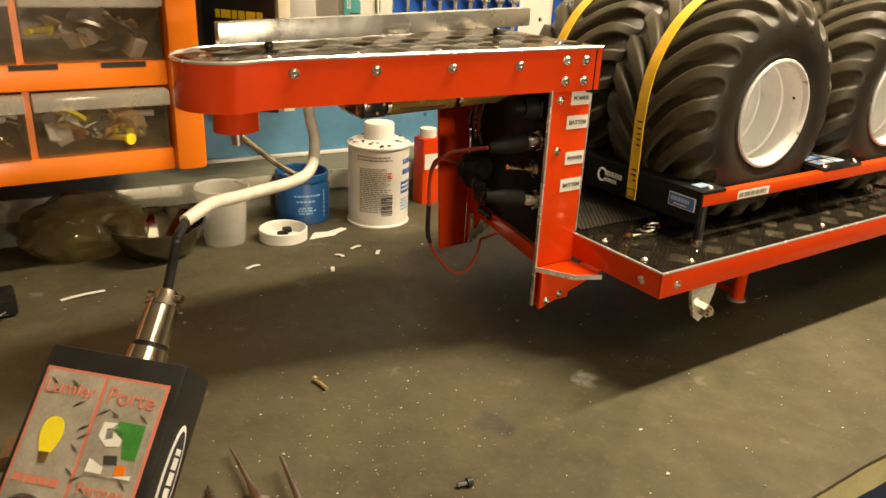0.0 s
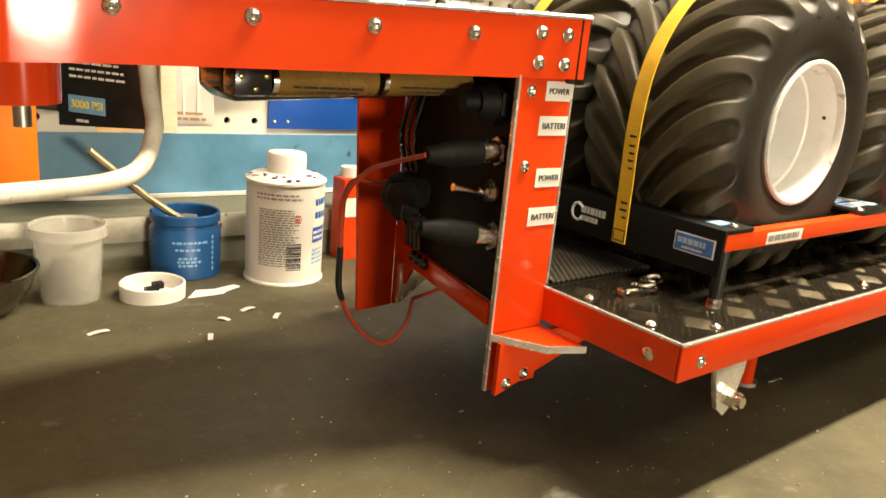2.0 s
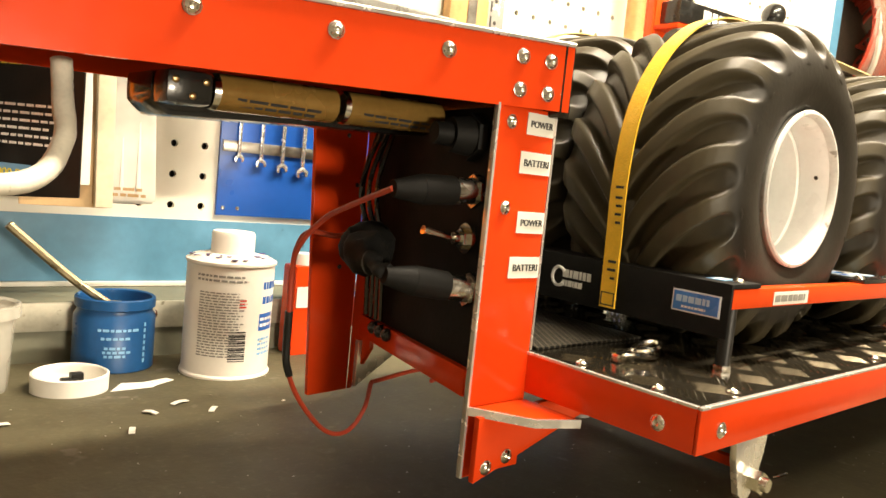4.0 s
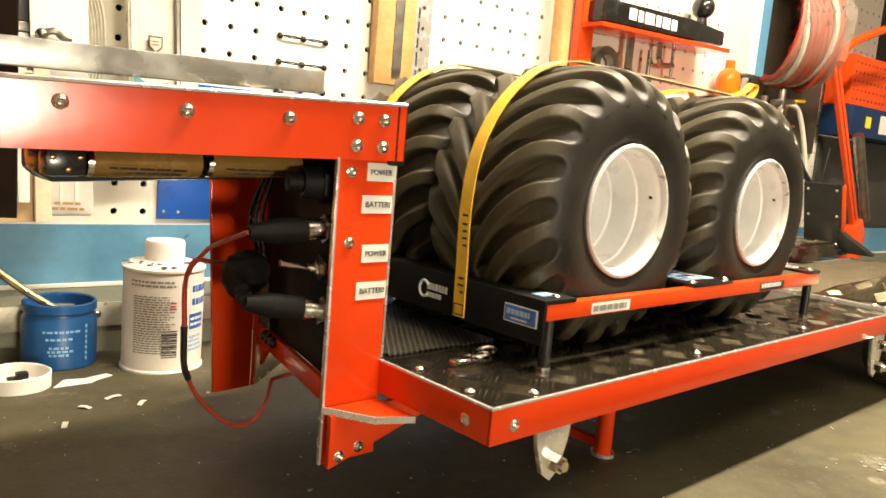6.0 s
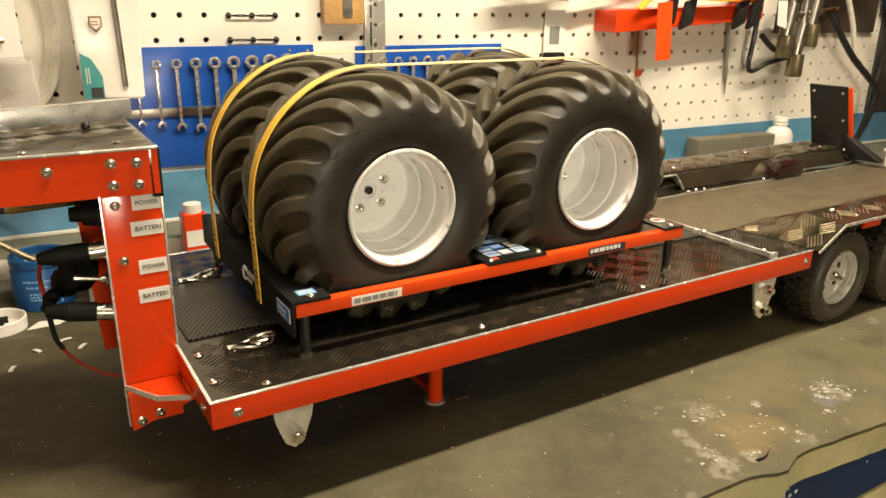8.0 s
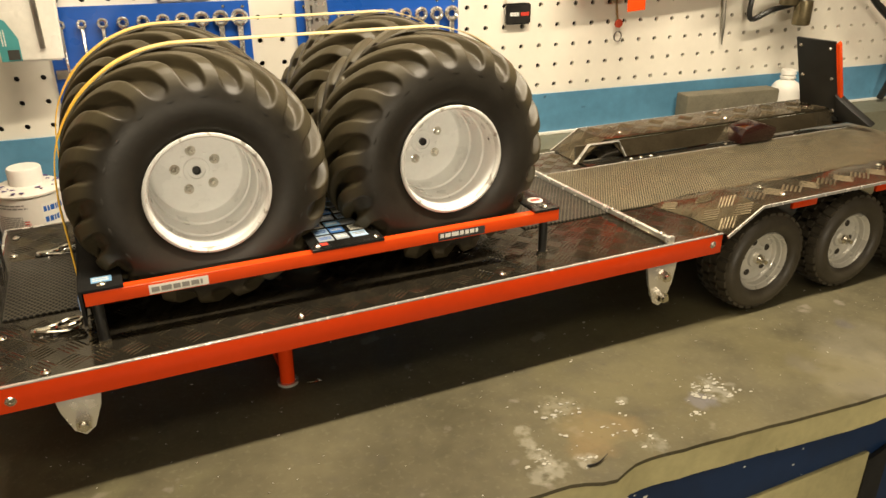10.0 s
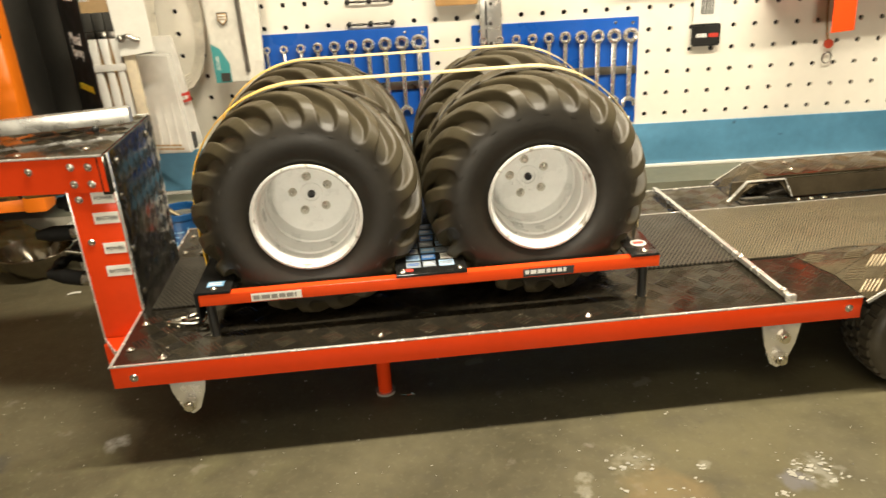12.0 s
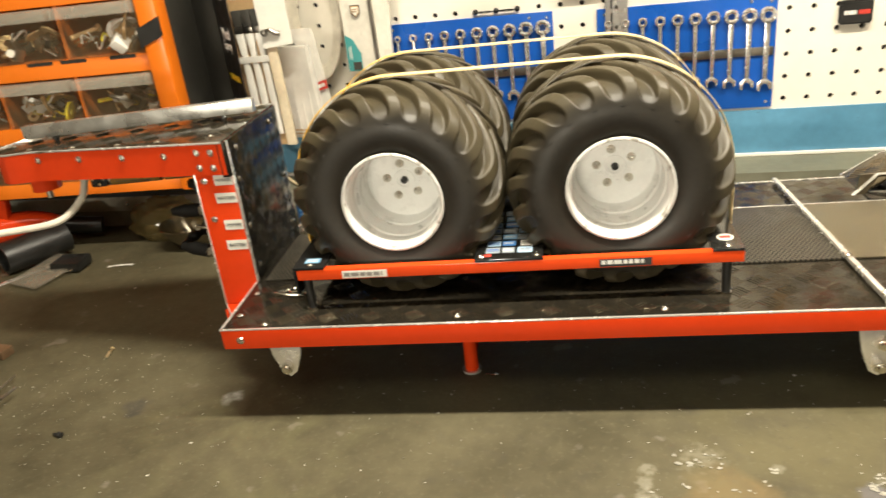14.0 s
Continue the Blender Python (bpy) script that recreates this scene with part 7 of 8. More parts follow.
pk, nr = hung_card("caulk_pack", ((-0.072, 0.500, 0.110), (-0.028, 0.500, 0.116), (-0.044, 0.505, 0.25), (-0.092, 0.505, 0.25)), 0.006, PACKCLEAR, "clear pack with a knife blade and red and blue label", "blister pack")
bm = bm_new()
prism(bm, [(0, 0), (0.011, 0.002), (-0.008, 0.052), (-0.021, 0.050)], (-0.062, 0.493, 0.188), X, Z_, -Y_, 0.002)
part("blade", bm, DARKBOARD, pk)
plate("label", (-0.046, 0.4925, 0.174), (1, 0, 0.25), Z_, 0.028, 0.0115, 0.0006, REDINK, pk, "red and blue label")
plate("label_end", (-0.0565, 0.4915, 0.1715), (1, 0, 0.25), Z_, 0.007, 0.0115, 0.0006, BLUEINK, pk)
bars("print", (-0.043, 0.4910, 0.1748), (1, 0, 0.25), Z_, 0.018, 0.006, 1, LABELWHITE, pk, 0.8, seed=68)
bm = bm_new()
lathe(bm, [(0.015, 0), (0.0155, 0.012), (0.010, 0.014), (0.0095, 0.034), (0.00001, 0.035)], (-0.056, 0.484, 0.133), "z", 20)
part("cap", bm, WHITEPLASTIC, pk)
bm = bm_new()
box(bm, (-0.071, 0.480, 0.113), (-0.034, 0.494, 0.1325), 0.002)
part("pack_foot", bm, DARKBOARD, pk)
pk, nr = hung_card("fitting_pack", ((-0.086, 0.432, 0.238), (-0.046, 0.428, 0.242), (-0.050, 0.430, 0.40), (-0.092, 0.434, 0.40)), 0.0015, LABELWHITE, "white card with a small steel fitting hanging on the board", "fitting pack")
bm = bm_new()
tube(bm, [(-0.080, 0.426, 0.258), (-0.072, 0.423, 0.261), (-0.066, 0.424, 0.257), (-0.060, 0.425, 0.256)], 0.0028, 8)
ball(bm, (-0.080, 0.426, 0.258), 0.0045)
part("fitting", bm, STEEL, pk, "small steel fitting")
cw = thing("rope_coil", (-0.03, 0.52, 0.25), "coil of white rope hanging on a peg", "rope")
for k in range(6):
    bm = bm_new()
    tube(bm, [(-0.042 + (0.024 + 0.0022 * k) * math.cos(a), 0.522 - 0.002 * k, 0.262 + (0.066 + 0.003 * k) * math.sin(a)) for a in [2 * math.pi * i / 20 for i in range(21)]], 0.0016, 6, False)
    part("loop", bm, WHITECABLE, cw)


# ---- things on the bench ----
ZB = -0.0065


def paint_can():
    c = Vector((0.009, 0.399, ZB + 0.0008))
    kz = 0.915
    cn = thing("layout_fluid_can", c, "white printed tin with a white screw cap and blue stains", "can")
    bm = bm_new()
    lathe(bm, [(0.00001, 0.0000), (0.03194, 0.0000), (0.03340, 0.0014), (0.03340, 0.0032), (0.03214, 0.0046), (0.03214, 0.0842), (0.03340, 0.0856), (0.03340, 0.0874), (0.03146, 0.0883), (0.02904, 0.0901), (0.01936, 0.0920), (0.00001, 0.0922)], c, "z", 48)
    part("body", bm, WHITECAN, cn)
    bm = bm_new()
    lathe(bm, [(0.01597, 0.0915), (0.01597, 0.1066), (0.01500, 0.1084), (0.00001, 0.1089)], c, "z", 36)
    part("cap", bm, WHITEPLASTIC, cn)
    bm = bm_new()
    rnd = random.Random(5)
    for k in range(26):
        a, r = rnd.uniform(0, 6.28), rnd.uniform(0.019, 0.0315)
        r *= 0.965
        z = 0.0923 - max(0, r - 0.020) * 0.2
        s = rnd.uniform(0.0008, 0.0028)
        prism(bm, [(s * math.cos(t) * rnd.uniform(0.5, 1.3), s * math.sin(t) * rnd.uniform(0.5, 1.3)) for t in [math.pi * i / 4 for i in range(8)]], c + Vector((r * math.cos(a), r * math.sin(a), z)), X, Y_, Z_, 0.0003)
    tagged(part("stains", bm, mat("violet_stain", (0.05, 0.03, 0.16), 0.4), cn), kind="stuff")

    def wrap(name, a0, a1, z0, z1, material, rows=0, seed=1, label=""):
        bm = bm_new()
        n = 12
        r = 0.03225
        z0, z1 = z0 * kz, z1 * kz
        if not rows:
            for i in range(n):
                b0, b1 = radians(a0 + (a1 - a0) * i / n), radians(a0 + (a1 - a0) * (i + 1) / n)
                vs = [bm.verts.new(c + Vector((r * math.cos(b), r * math.sin(b), z))) for b, z in ((b0, z0), (b1, z0), (b1, z1), (b0, z1))]
                bm.faces.new(vs)
        else:
            r += 0.00015
            rnd = random.Random(seed)
            for k in range(rows):
                z = z1 - (z1 - z0) * (k + 0.5) / rows
                h = (z1 - z0) / rows * 0.25
                a = a0
                end = a0 + (a1 - a0) * rnd.uniform(0.8, 1)
                while a < end:
                    l = min(rnd.uniform(3, 9), end - a)
                    vs = [bm.verts.new(c + Vector((r * math.cos(radians(b)), r * math.sin(radians(b)), zz))) for b, zz in ((a, z - h), (a + l, z - h), (a + l, z + h), (a, z + h))]
                    bm.faces.new(vs)
                    a += l + 1.6
        bmesh.ops.recalc_face_normals(bm, faces=bm.faces)
        return part(name, bm, material, cn, label)

    wrap("print", 205, 266, 0.020, 0.073, GREYINK, 24, 3)
    wrap("print", 200, 275, 0.080, 0.087, GREYINK, 2, 4)
    wrap("label_block", 290, 345, 0.055, 0.085, LABELWHITE, 0, 1)
    wrap("logo_mark", 292, 335, 0.060, 0.084, BLUEINK, 2, 9, "blue logo bars")
    wrap("label_block", 288, 320, 0.041, 0.055, BLUEINK, 0, 1, "blue printed block")
    wrap("print", 290, 318, 0.043, 0.053, WHITEINK, 2, 6)
    wrap("print", 288, 320, 0.020, 0.036, SKYINK, 4, 7)
    wrap("hazard_mark", 258, 270, 0.060, 0.068, REDINK, 3, 8, "red hazard mark")
    for k in range(14):
        wrap("barcode_bar", 247, 269, 0.017 + 0.0018 * k, 0.0178 + 0.0018 * k + 0.0004 * (k % 3), INK, 0, 1)


paint_can()


def paste_jar():
    c = Vector((-0.060, 0.443, ZB))
    jr = thing("paste_jar", c, "blue plastic paste jar, open, with printed sides", "jar")
    bm = bm_new()
    lathe(bm, [(0.00001, 0), (0.0267, 0), (0.0285, 0.002), (0.0285, 0.040), (0.0262, 0.0435), (0.0262, 0.046), (0.0281, 0.047), (0.0281, 0.0535), (0.0267, 0.0545), (0.0253, 0.0535), (0.0253, 0.040), (0.00001, 0.040)], c, "z", 44)
    body = part("body", bm, BLUEJAR, jr)
    bm = bm_new()
    rnd = random.Random(8)
    for k, (z, w) in enumerate(((0.032, 50), (0.026, 40), (0.019, 30), (0.016, 34), (0.013, 30))):
        a = 255 - w / 2
        while a < 255 + w / 2:
            l = rnd.uniform(4, 9)
            vs = [bm.verts.new(c + Vector((0.0288 * math.cos(radians(b)), 0.0288 * math.sin(radians(b)), zz))) for b, zz in ((a, z), (a + l, z), (a + l, z + 0.002), (a, z + 0.002))]
            bm.faces.new(vs)
            a += l + 2
    for k in range(7):
        z = 0.008 + 0.0045 * k
        vs = [bm.verts.new(c + Vector((0.0288 * math.cos(radians(b)), 0.0288 * math.sin(radians(b)), zz))) for b, zz in ((296, z), (300, z), (300, z + 0.003), (296, z + 0.003))]
        bm.faces.new(vs)
    part("print", bm, SKYINK, body)
    bm = bm_new()
    tube(bm, [c + Vector((0.004, 0.0, 0.041)), c + Vector((-0.030, 0.003, 0.066)), c + Vector((-0.072, 0.006, 0.104))], 0.0032, 8)
    solo("brush_rod", bm, TARNISH, c + Vector((0, 0, 0.04)), "dull metal brush rod standing in the blue jar", "rod")


paste_jar()
c = Vector((-0.104, 0.388, ZB))
bm = bm_new()
lathe(bm, [(0.00001, 0.0), (0.0225, 0.0), (0.0235, 0.001), (0.0238, 0.0135), (0.0225, 0.0142), (0.0218, 0.0135), (0.0215, 0.003), (0.00001, 0.003)], c, "z", 40)
solo("plastic_tray", bm, WHITEPLASTIC, c, "shallow round white plastic tray on the bench", "tray")
bm = bm_new()
box(bm, c + Vector((-0.006, -0.004, 0.003)), c + Vector((0.004, 0.003, 0.010)), 0.001)
box(bm, c + Vector((0.000, -0.003, 0.008)), c + Vector((0.008, 0.004, 0.013)), 0.001)
solo("black_clip", bm, BLACK, c + Vector((0, 0, 0.003)), "small black plastic clip lying in the white tray", "clip")
c = Vector((-0.157, 0.408, ZB))
cp = thing("plastic_cup", c, "milky clear plastic cup with dark bits inside", "cup")
bm = bm_new()
lathe(bm, [(0.00001, 0.0005), (0.0195, 0.0005), (0.0205, 0.002), (0.0235, 0.050), (0.0265, 0.0505), (0.0265, 0.058), (0.025, 0.0585), (0.0232, 0.057), (0.0222, 0.050), (0.0190, 0.003), (0.00001, 0.002)], c, "z", 40)
part("cup_wall", bm, MILKY, cp)
bm = bm_new()
rnd = random.Random(3)
for k in range(70):
    p = c + Vector((rnd.uniform(-0.013, 0.013), rnd.uniform(-0.013, 0.013), 0.005 + rnd.uniform(0, 0.026)))
    box(bm, p - Vector((0.003, 0.003, 0.002)), p + Vector((0.003, 0.002, 0.003)), 0.0008)
tagged(part("contents", bm, DARKBOARD, cp), kind="stuff")
c = Vector((-0.222, 0.398, ZB))
bm = bm_new()
lathe(bm, [(0.00001, 0.0), (0.016, 0.0), (0.028, 0.007), (0.038, 0.021), (0.0425, 0.034), (0.044, 0.0345), (0.0435, 0.0355), (0.0415, 0.035), (0.037, 0.022), (0.027, 0.0085), (0.00001, 0.0015)], c, "z", 48)
solo("steel_bowl", bm, mat("dark_polished_steel", (0.26, 0.23, 0.18), 0.10, 1.0, 0.2, 60), c, "dark polished metal bowl standing on the bench", "bowl")
bm = bm_new()
bmesh.ops.create_icosphere(bm, subdivisions=4, radius=1.0)
for v in bm.verts:
    d = v.co.copy()
    k = 1 + 0.22 * noise.noise(d * 2.3) + 0.12 * noise.noise(d * 6.1 + Vector((3, 1, 2)))
    v.co = Vector((-0.278 + d.x * 0.052 * k, 0.432 + d.y * 0.026 * k, max(ZB - 0.002, ZB + 0.026 + d.z * 0.034 * k)))
solo("plastic_bag", bm, POLYBAG, (-0.278, 0.432, ZB), "crumpled clear plastic bag of small parts", "bag")
bm = bm_new()
box(bm, (0.080, 0.424, ZB), (0.106, 0.447, 0.072), 0.003)
rc = thing("red_tin", (0.093, 0.436, ZB), "red and white tin with a white cap behind the trailer", "tin")
part("body", bm, RED, rc)
bm = bm_new()
lathe(bm, [(0.0095, 0.071), (0.0095, 0.088), (0.00001, 0.089)], (0.093, 0.436, ZB), "z", 24)
part("cap", bm, WHITEPLASTIC, rc)
plate("label", (0.093, 0.4238, 0.045), X, Z_, 0.022, 0.018, 0.0004, LABELWHITE, rc, "white label")


def remote_box():
    TR = Vector((-0.2932, 0.0132, 0.096))
    u = Vector((0.729, -0.684, -0.032)).normalized()      # to the right along the top
    v = Vector((-0.498, -0.498, -0.710))
    v = (v - u * v.dot(u)).normalized()                   # down the face
    n = u.cross(-v).normalized()                          # out of the face
    if n.z < 0:
        n = -n
    k = 0.93
    Wd, Lg, Dp = 0.071 * k, 0.100 * k, 0.030 * k
    TL = TR - u * Wd
    low = min((TL + v * Lg - n * Dp).z, (TR + v * Lg - n * Dp).z)
    rb = thing("remote_box", TL + v * Lg * 0.5 - n * Dp, "black handheld control box with printed labels, propped on the bench", "control box")
    bm = bm_new()
    prism(bm, [(0, 0), (Wd, 0), (Wd, Lg), (0, Lg)], TL - n * Dp, u, v, n, Dp, 0.0025)
    case = part("case", bm, BLACK, rb)
    F = lambda a, b, h=0.0: TL + u * a * k + v * b * k + n * (0.0002 + h)
    up = -v

    def sheet(name, a0, b0, a1, b1, m, h, label=""):
        return plate(name, F((a0 + a1) / 2, (b0 + b1) / 2, h), u, up, abs(a1 - a0) * k, abs(b1 - b0) * k, 0.0003, m, rb, label)

    sheet("overlay", 0.003, 0.011, 0.066, 0.098, FADEDRED, 0.0, "red edged overlay")
    sheet("overlay_panel", 0.0045, 0.0125, 0.0335, 0.0965, LABELART, 0.0004, "grey chequer plate print")
    sheet("overlay_panel", 0.0355, 0.0125, 0.0645, 0.0965, LABELART, 0.0004, "grey chequer plate print")
    rnd = random.Random(2)
    bm = bm_new()
    for c in range(34):
        a, b = rnd.uniform(0.008, 0.061), rnd.uniform(0.016, 0.093)
        d = (u * 0.8 - v * 0.5).normalized() if c % 2 else (u * 0.8 + v * 0.6).normalized()
        e = n.cross(d)
        prism(bm, [(-0.003, 0), (0, -0.0006), (0.003, 0), (0, 0.0006)], F(a, b, 0.0008), d, e, n, 0.0002)
    tagged(part("chequer_marks", bm, STEEL, rb), kind="stuff")
    lettering("lettering", "Lumier", F(0.019, 0.020, 0.0009), u, up, 0.024, FADEDRED, rb, "red lettering")
    lettering("lettering", "Porte", F(0.050, 0.020, 0.0009), u, up, 0.022, FADEDRED, rb, "red lettering")
    lettering("lettering", "Fermer", F(0.050, 0.0625, 0.0009), u, up, 0.021, FADEDRED, rb, "red lettering")
    bars("print", F(0.019, 0.0625, 0.0009), u, up, 0.023, 0.0045, 1, FADEDRED, rb, 0.7, seed=71)
    bm = bm_new()
    prism(bm, [(0.0062 * math.sin(2 * math.pi * i / 24) * (1 - 0.42 * (1 - math.cos(2 * math.pi * i / 24)) / 2), -0.001 + 0.0088 * math.cos(2 * math.pi * i / 24)) for i in range(24)], F(0.0175, 0.042, 0.0009), u, up, n, 0.0003)
    bulb = part("bulb_picture", bm, YELLOWINK, rb, "yellow bulb picture")
    bm = bm_new()
    prism(bm, [(-0.0022, 0), (0.0022, 0), (0.0019, -0.0042), (-0.0015, -0.0046)], F(0.0175, 0.050, 0.0010), u, up, n, 0.0003)
    part("bulb_cap", bm, BRASS, bulb)
    pic = sheet("picture", 0.039, 0.030, 0.062, 0.056, LABELART, 0.0009, "small picture of a loader on green")
    for pts, m in (([(-0.002, 0.012), (0.0108, 0.012), (0.0108, -0.004), (0.004, -0.004), (0.002, 0.004), (-0.005, 0.008)], GREENINK),
                   ([(-0.0095, 0.0105), (-0.003, 0.0110), (0.0015, 0.006), (0.0015, 0.001), (-0.005, 0.000), (-0.010, 0.004)], LABELWHITE),
                   ([(-0.0105, -0.006), (-0.003, -0.009), (-0.003, -0.012), (-0.011, -0.012)], LABELWHITE),
                   ([(-0.0045, -0.004), (0.002, -0.003), (0.003, -0.007), (-0.003, -0.008)], DARKBOARD),
                   ([(0.003, -0.007), (0.0075, -0.007), (0.0080, -0.011), (0.003, -0.0115)], ORANGE),
                   ([(-0.007, 0.008), (-0.004, 0.0085), (-0.003, 0.004), (-0.0065, 0.003)], GREYINK),
                   ([(0.004, -0.0118), (0.011, -0.0105), (0.011, -0.0125), (0.003, -0.0125)], LABELWHITE)):
        bm = bm_new()
        prism(bm, [(x * k, y * k) for x, y in pts], F(0.0505, 0.043, 0.0013), u, up, n, 0.0002)
        part("picture_patch", bm, m, pic)
    for a in (0.018, 0.050):
        bm = bm_new()
        q = n.to_track_quat("Z", "Y").to_matrix().to_4x4()
        lathe(bm, [(0.0085, 0), (0.0085, 0.004), (0.0065, 0.0075), (0.00001, 0.0085)], (0, 0, 0), "z", 24)
        bm.transform(Matrix.Translation(F(a, 0.078, 0.0006)) @ q)
        part("button", bm, BLACKGLOSS, rb)
    # oval badge on the side
    bm = bm_new()
    side = TL + u * (Wd + 0.0002) + v * 0.050 - n * 0.0145
    prism(bm, [(0.026 * math.cos(t), 0.0072 * math.sin(t)) for t in [2 * math.pi * i / 28 for i in range(28)]], side, v, n, u, 0.0004)
    part("badge", bm, WHITEINK, rb, "oval badge")
    bm = bm_new()
    prism(bm, [(0.0235 * math.cos(t), 0.0056 * math.sin(t)) for t in [2 * math.pi * i / 28 for i in range(28)]], side + u * 0.0005, v, n, u, 0.0003)
    part("badge_face", bm, INK, rb)
    bars("badge_bars", side + u * 0.0009, -v, n, 0.038, 0.006, 1, WHITEINK, rb, 0.8, seed=73)
    # plug on the top edge
    base = TL + u * 0.0405 - n * 0.0105
    ax = (Vector((-0.292, 0.045, 0.118)) - Vector((-0.305, 0.029, 0.096))).normalized()
    ax = (ax * 0.4 - v * 0.6).normalized()
    bm = bm_new()
    cyl(bm, base - ax * 0.003, base + ax * 0.006, 0.0098, 0.0092, 24)
    cyl(bm, base + ax * 0.0085, base + ax * 0.027, 0.0080, 0.0076, 24)
    cyl(bm, base + ax * 0.027, base + ax * 0.029, 0.0084, 0.0080, 20)
    cyl(bm, base + ax * 0.029, base + ax * 0.035, 0.0062, 0.0050, 12)
    for s in (-1, 1):
        cyl(bm, base + ax * 0.032 + u * s * 0.004, base + ax * 0.032 + u * s * 0.0085, 0.0022, seg=8)
    part("plug", bm, mat("polished_nickel", (0.55, 0.50, 0.42), 0.12, 1.0, 0.1), rb, "polished metal plug")
    bm = bm_new()
    cyl(bm, base + ax * 0.006, base + ax * 0.0085, 0.0074, 0.0074, 20)
    part("plug_ring", bm, BLACK, rb)
    return base + ax * 0.034, low


plug_end, low = remote_box()
hs = thing("control_cable", (-0.178, 0.145, 0.188), "white sheathed cable from the gooseneck to the control box", "cable")
bm = bm_new()
tube(bm, [(-0.178, 0.146, 0.1850), (-0.178, 0.142, 0.172), (-0.180, 0.131, 0.158), (-0.195, 0.111, 0.1455), (-0.235, 0.092, 0.145), (-0.262, 0.069, 0.150), (-0.279, 0.056, 0.1475)], lambda t: 0.0035 - 0.0003 * t, 10)
part("sheath", bm, WHITECABLE, hs)
bm = bm_new()
tube(bm, [(-0.277, 0.0575, 0.1480), (-0.284, 0.051, 0.142), ((plug_end.x - 0.284) / 2, (plug_end.y + 0.051) / 2, (plug_end.z + 0.142) / 2), plug_end], 0.0024, 8)
part("sleeve", bm, BLACK, hs, "black heat-shrink sleeve")
if low > 0.001:
    bm = bm_new()
    box(bm, (-0.372, -0.02, 0.0), (-0.335, 0.03, max(0.004, low)), 0.002)
    solo("prop_block", bm, WOOD, (-0.35, 0.0, 0.0), "wooden block under the control box", "block")


def pen(a, b, r, m, name, label, cat, tip=None):
    a, b = Vector(a), Vector(b)
    th = thing(name, a, label, cat)
    bm = bm_new()
    d = (b - a).normalized()
    cyl(bm, a, b, r, r * 0.92, 16)
    part("barrel", bm, m, th)
    bm = bm_new()
    cyl(bm, b, b + d * 0.016, r * 0.75, r * 0.4, 14)
    cyl(bm, b + d * 0.016, b + d * (0.022 if tip is None else tip), r * 0.28, r * 0.12, 10)
    part("tip", bm, STEEL, th)


CHIPPED = mat("red_white_paint", (0.45, 0.07, 0.04), 0.45, 0, 0.2, 60, 0.1, 300, spot=((0.7, 0.66, 0.58), 60, 0.55))
KNURLED = mat("chipped_knurled_metal", (0.42, 0.38, 0.32), 0.4, 0.7, 0.25, 90, 0.4, 500, spot=((0.7, 0.66, 0.58), 80, 0.58))
pen((-0.266, -0.11, 0.0055), (-0.2632, 0.016, 0.0055), 0.0055, KNURLED, "metal_scribe", "knurled metal scribe with chipped paint on the bench", "scribe", 0.052)
pen((-0.264, -0.125, 0.009), (-0.2515, -0.030, 0.009), 0.0088, CHIPPED, "paint_knife", "red handled needle tool with chipped white paint", "tool", 0.073)
pen((-0.284, -0.11, 0.0068), (-0.2945, -0.006, 0.0068), 0.0068, WHITEPLASTIC, "marker_pen", "grey and white marker pen lying on the bench", "pen", 0.018)
pen((-0.312, -0.10, 0.0052), (-0.3122, 0.030, 0.0052), 0.0052, RED, "red_pen", "red pen with a pale tip lying on the bench", "pen", 0.030)
pen((-0.298, -0.09, 0.018), (-0.284, 0.025, 0.0045), 0.0045, BLACK, "black_pen", "black pen lying across the other pens", "pen")
bm = bm_new()
prism(bm, [(0, 0), (0.070, -0.010), (0.072, 0.006), (0.006, 0.020)], (-0.373, 0.114, 0.0), X, Y_, Z_, 0.009, 0.001)
solo("wood_block", bm, mat("oiled_dark_wood", (0.14, 0.085, 0.045), 0.4, 0, 0.3, 40, 0.15, 200), (-0.34, 0.115, 0.0), "flat dark brown wooden block lying on the bench", "block")
bm = bm_new()
prism(bm, [(0, 0), (0.088, 0.118), (0.083, 0.122), (-0.005, 0.004)], (-0.482, 0.219, 0.0), X, Y_, Z_, 0.002, 0.0005)
solo("metal_strip", bm, ALU, (-0.44, 0.27, 0.0), "thin aluminium strip lying on the bench", "strip")
tb = thing("black_tube", (-0.45, 0.32, 0.0), "short wide black rubber tube lying on the bench", "tube")
bm = bm_new()
lathe(bm, [(0.017, 0.0), (0.0205, 0.0), (0.021, 0.003), (0.021, 0.085), (0.0, 0.086)], (0, 0, 0), "y", 28, False)
lathe(bm, [(0.017, 0.0), (0.0165, 0.05), (0.00001, 0.05)], (0, 0, 0), "y", 28, False)
bm.transform(Matrix.Translation((-0.452, 0.318, 0.0205)) @ Matrix.Rotation(-0.55, 4, "Z"))
part("wall", bm, BLACK, tb)
bm = bm_new()
bmesh.ops.create_icosphere(bm, subdivisions=4, radius=1.0)
for v in bm.verts:
    d = v.co.copy()
    k = 1 + 0.3 * noise.noise(d * 2.0) + 0.16 * noise.noise(d * 5.3 + Vector((1, 4, 2)))
    v.co = Vector((-0.62 + d.x * 0.075 * k, 0.40 + d.y * 0.05 * k, max(-0.006, 0.018 + d.z * 0.036 * k)))
solo("shop_rag", bm, mat("blue_grey_cloth", (0.075, 0.095, 0.12), 0.9, 0, 0.3, 30, 0.5, 700), (-0.62, 0.40, 0.0), "crumpled blue-grey shop rag on the bench", "rag")
bm = bm_new()
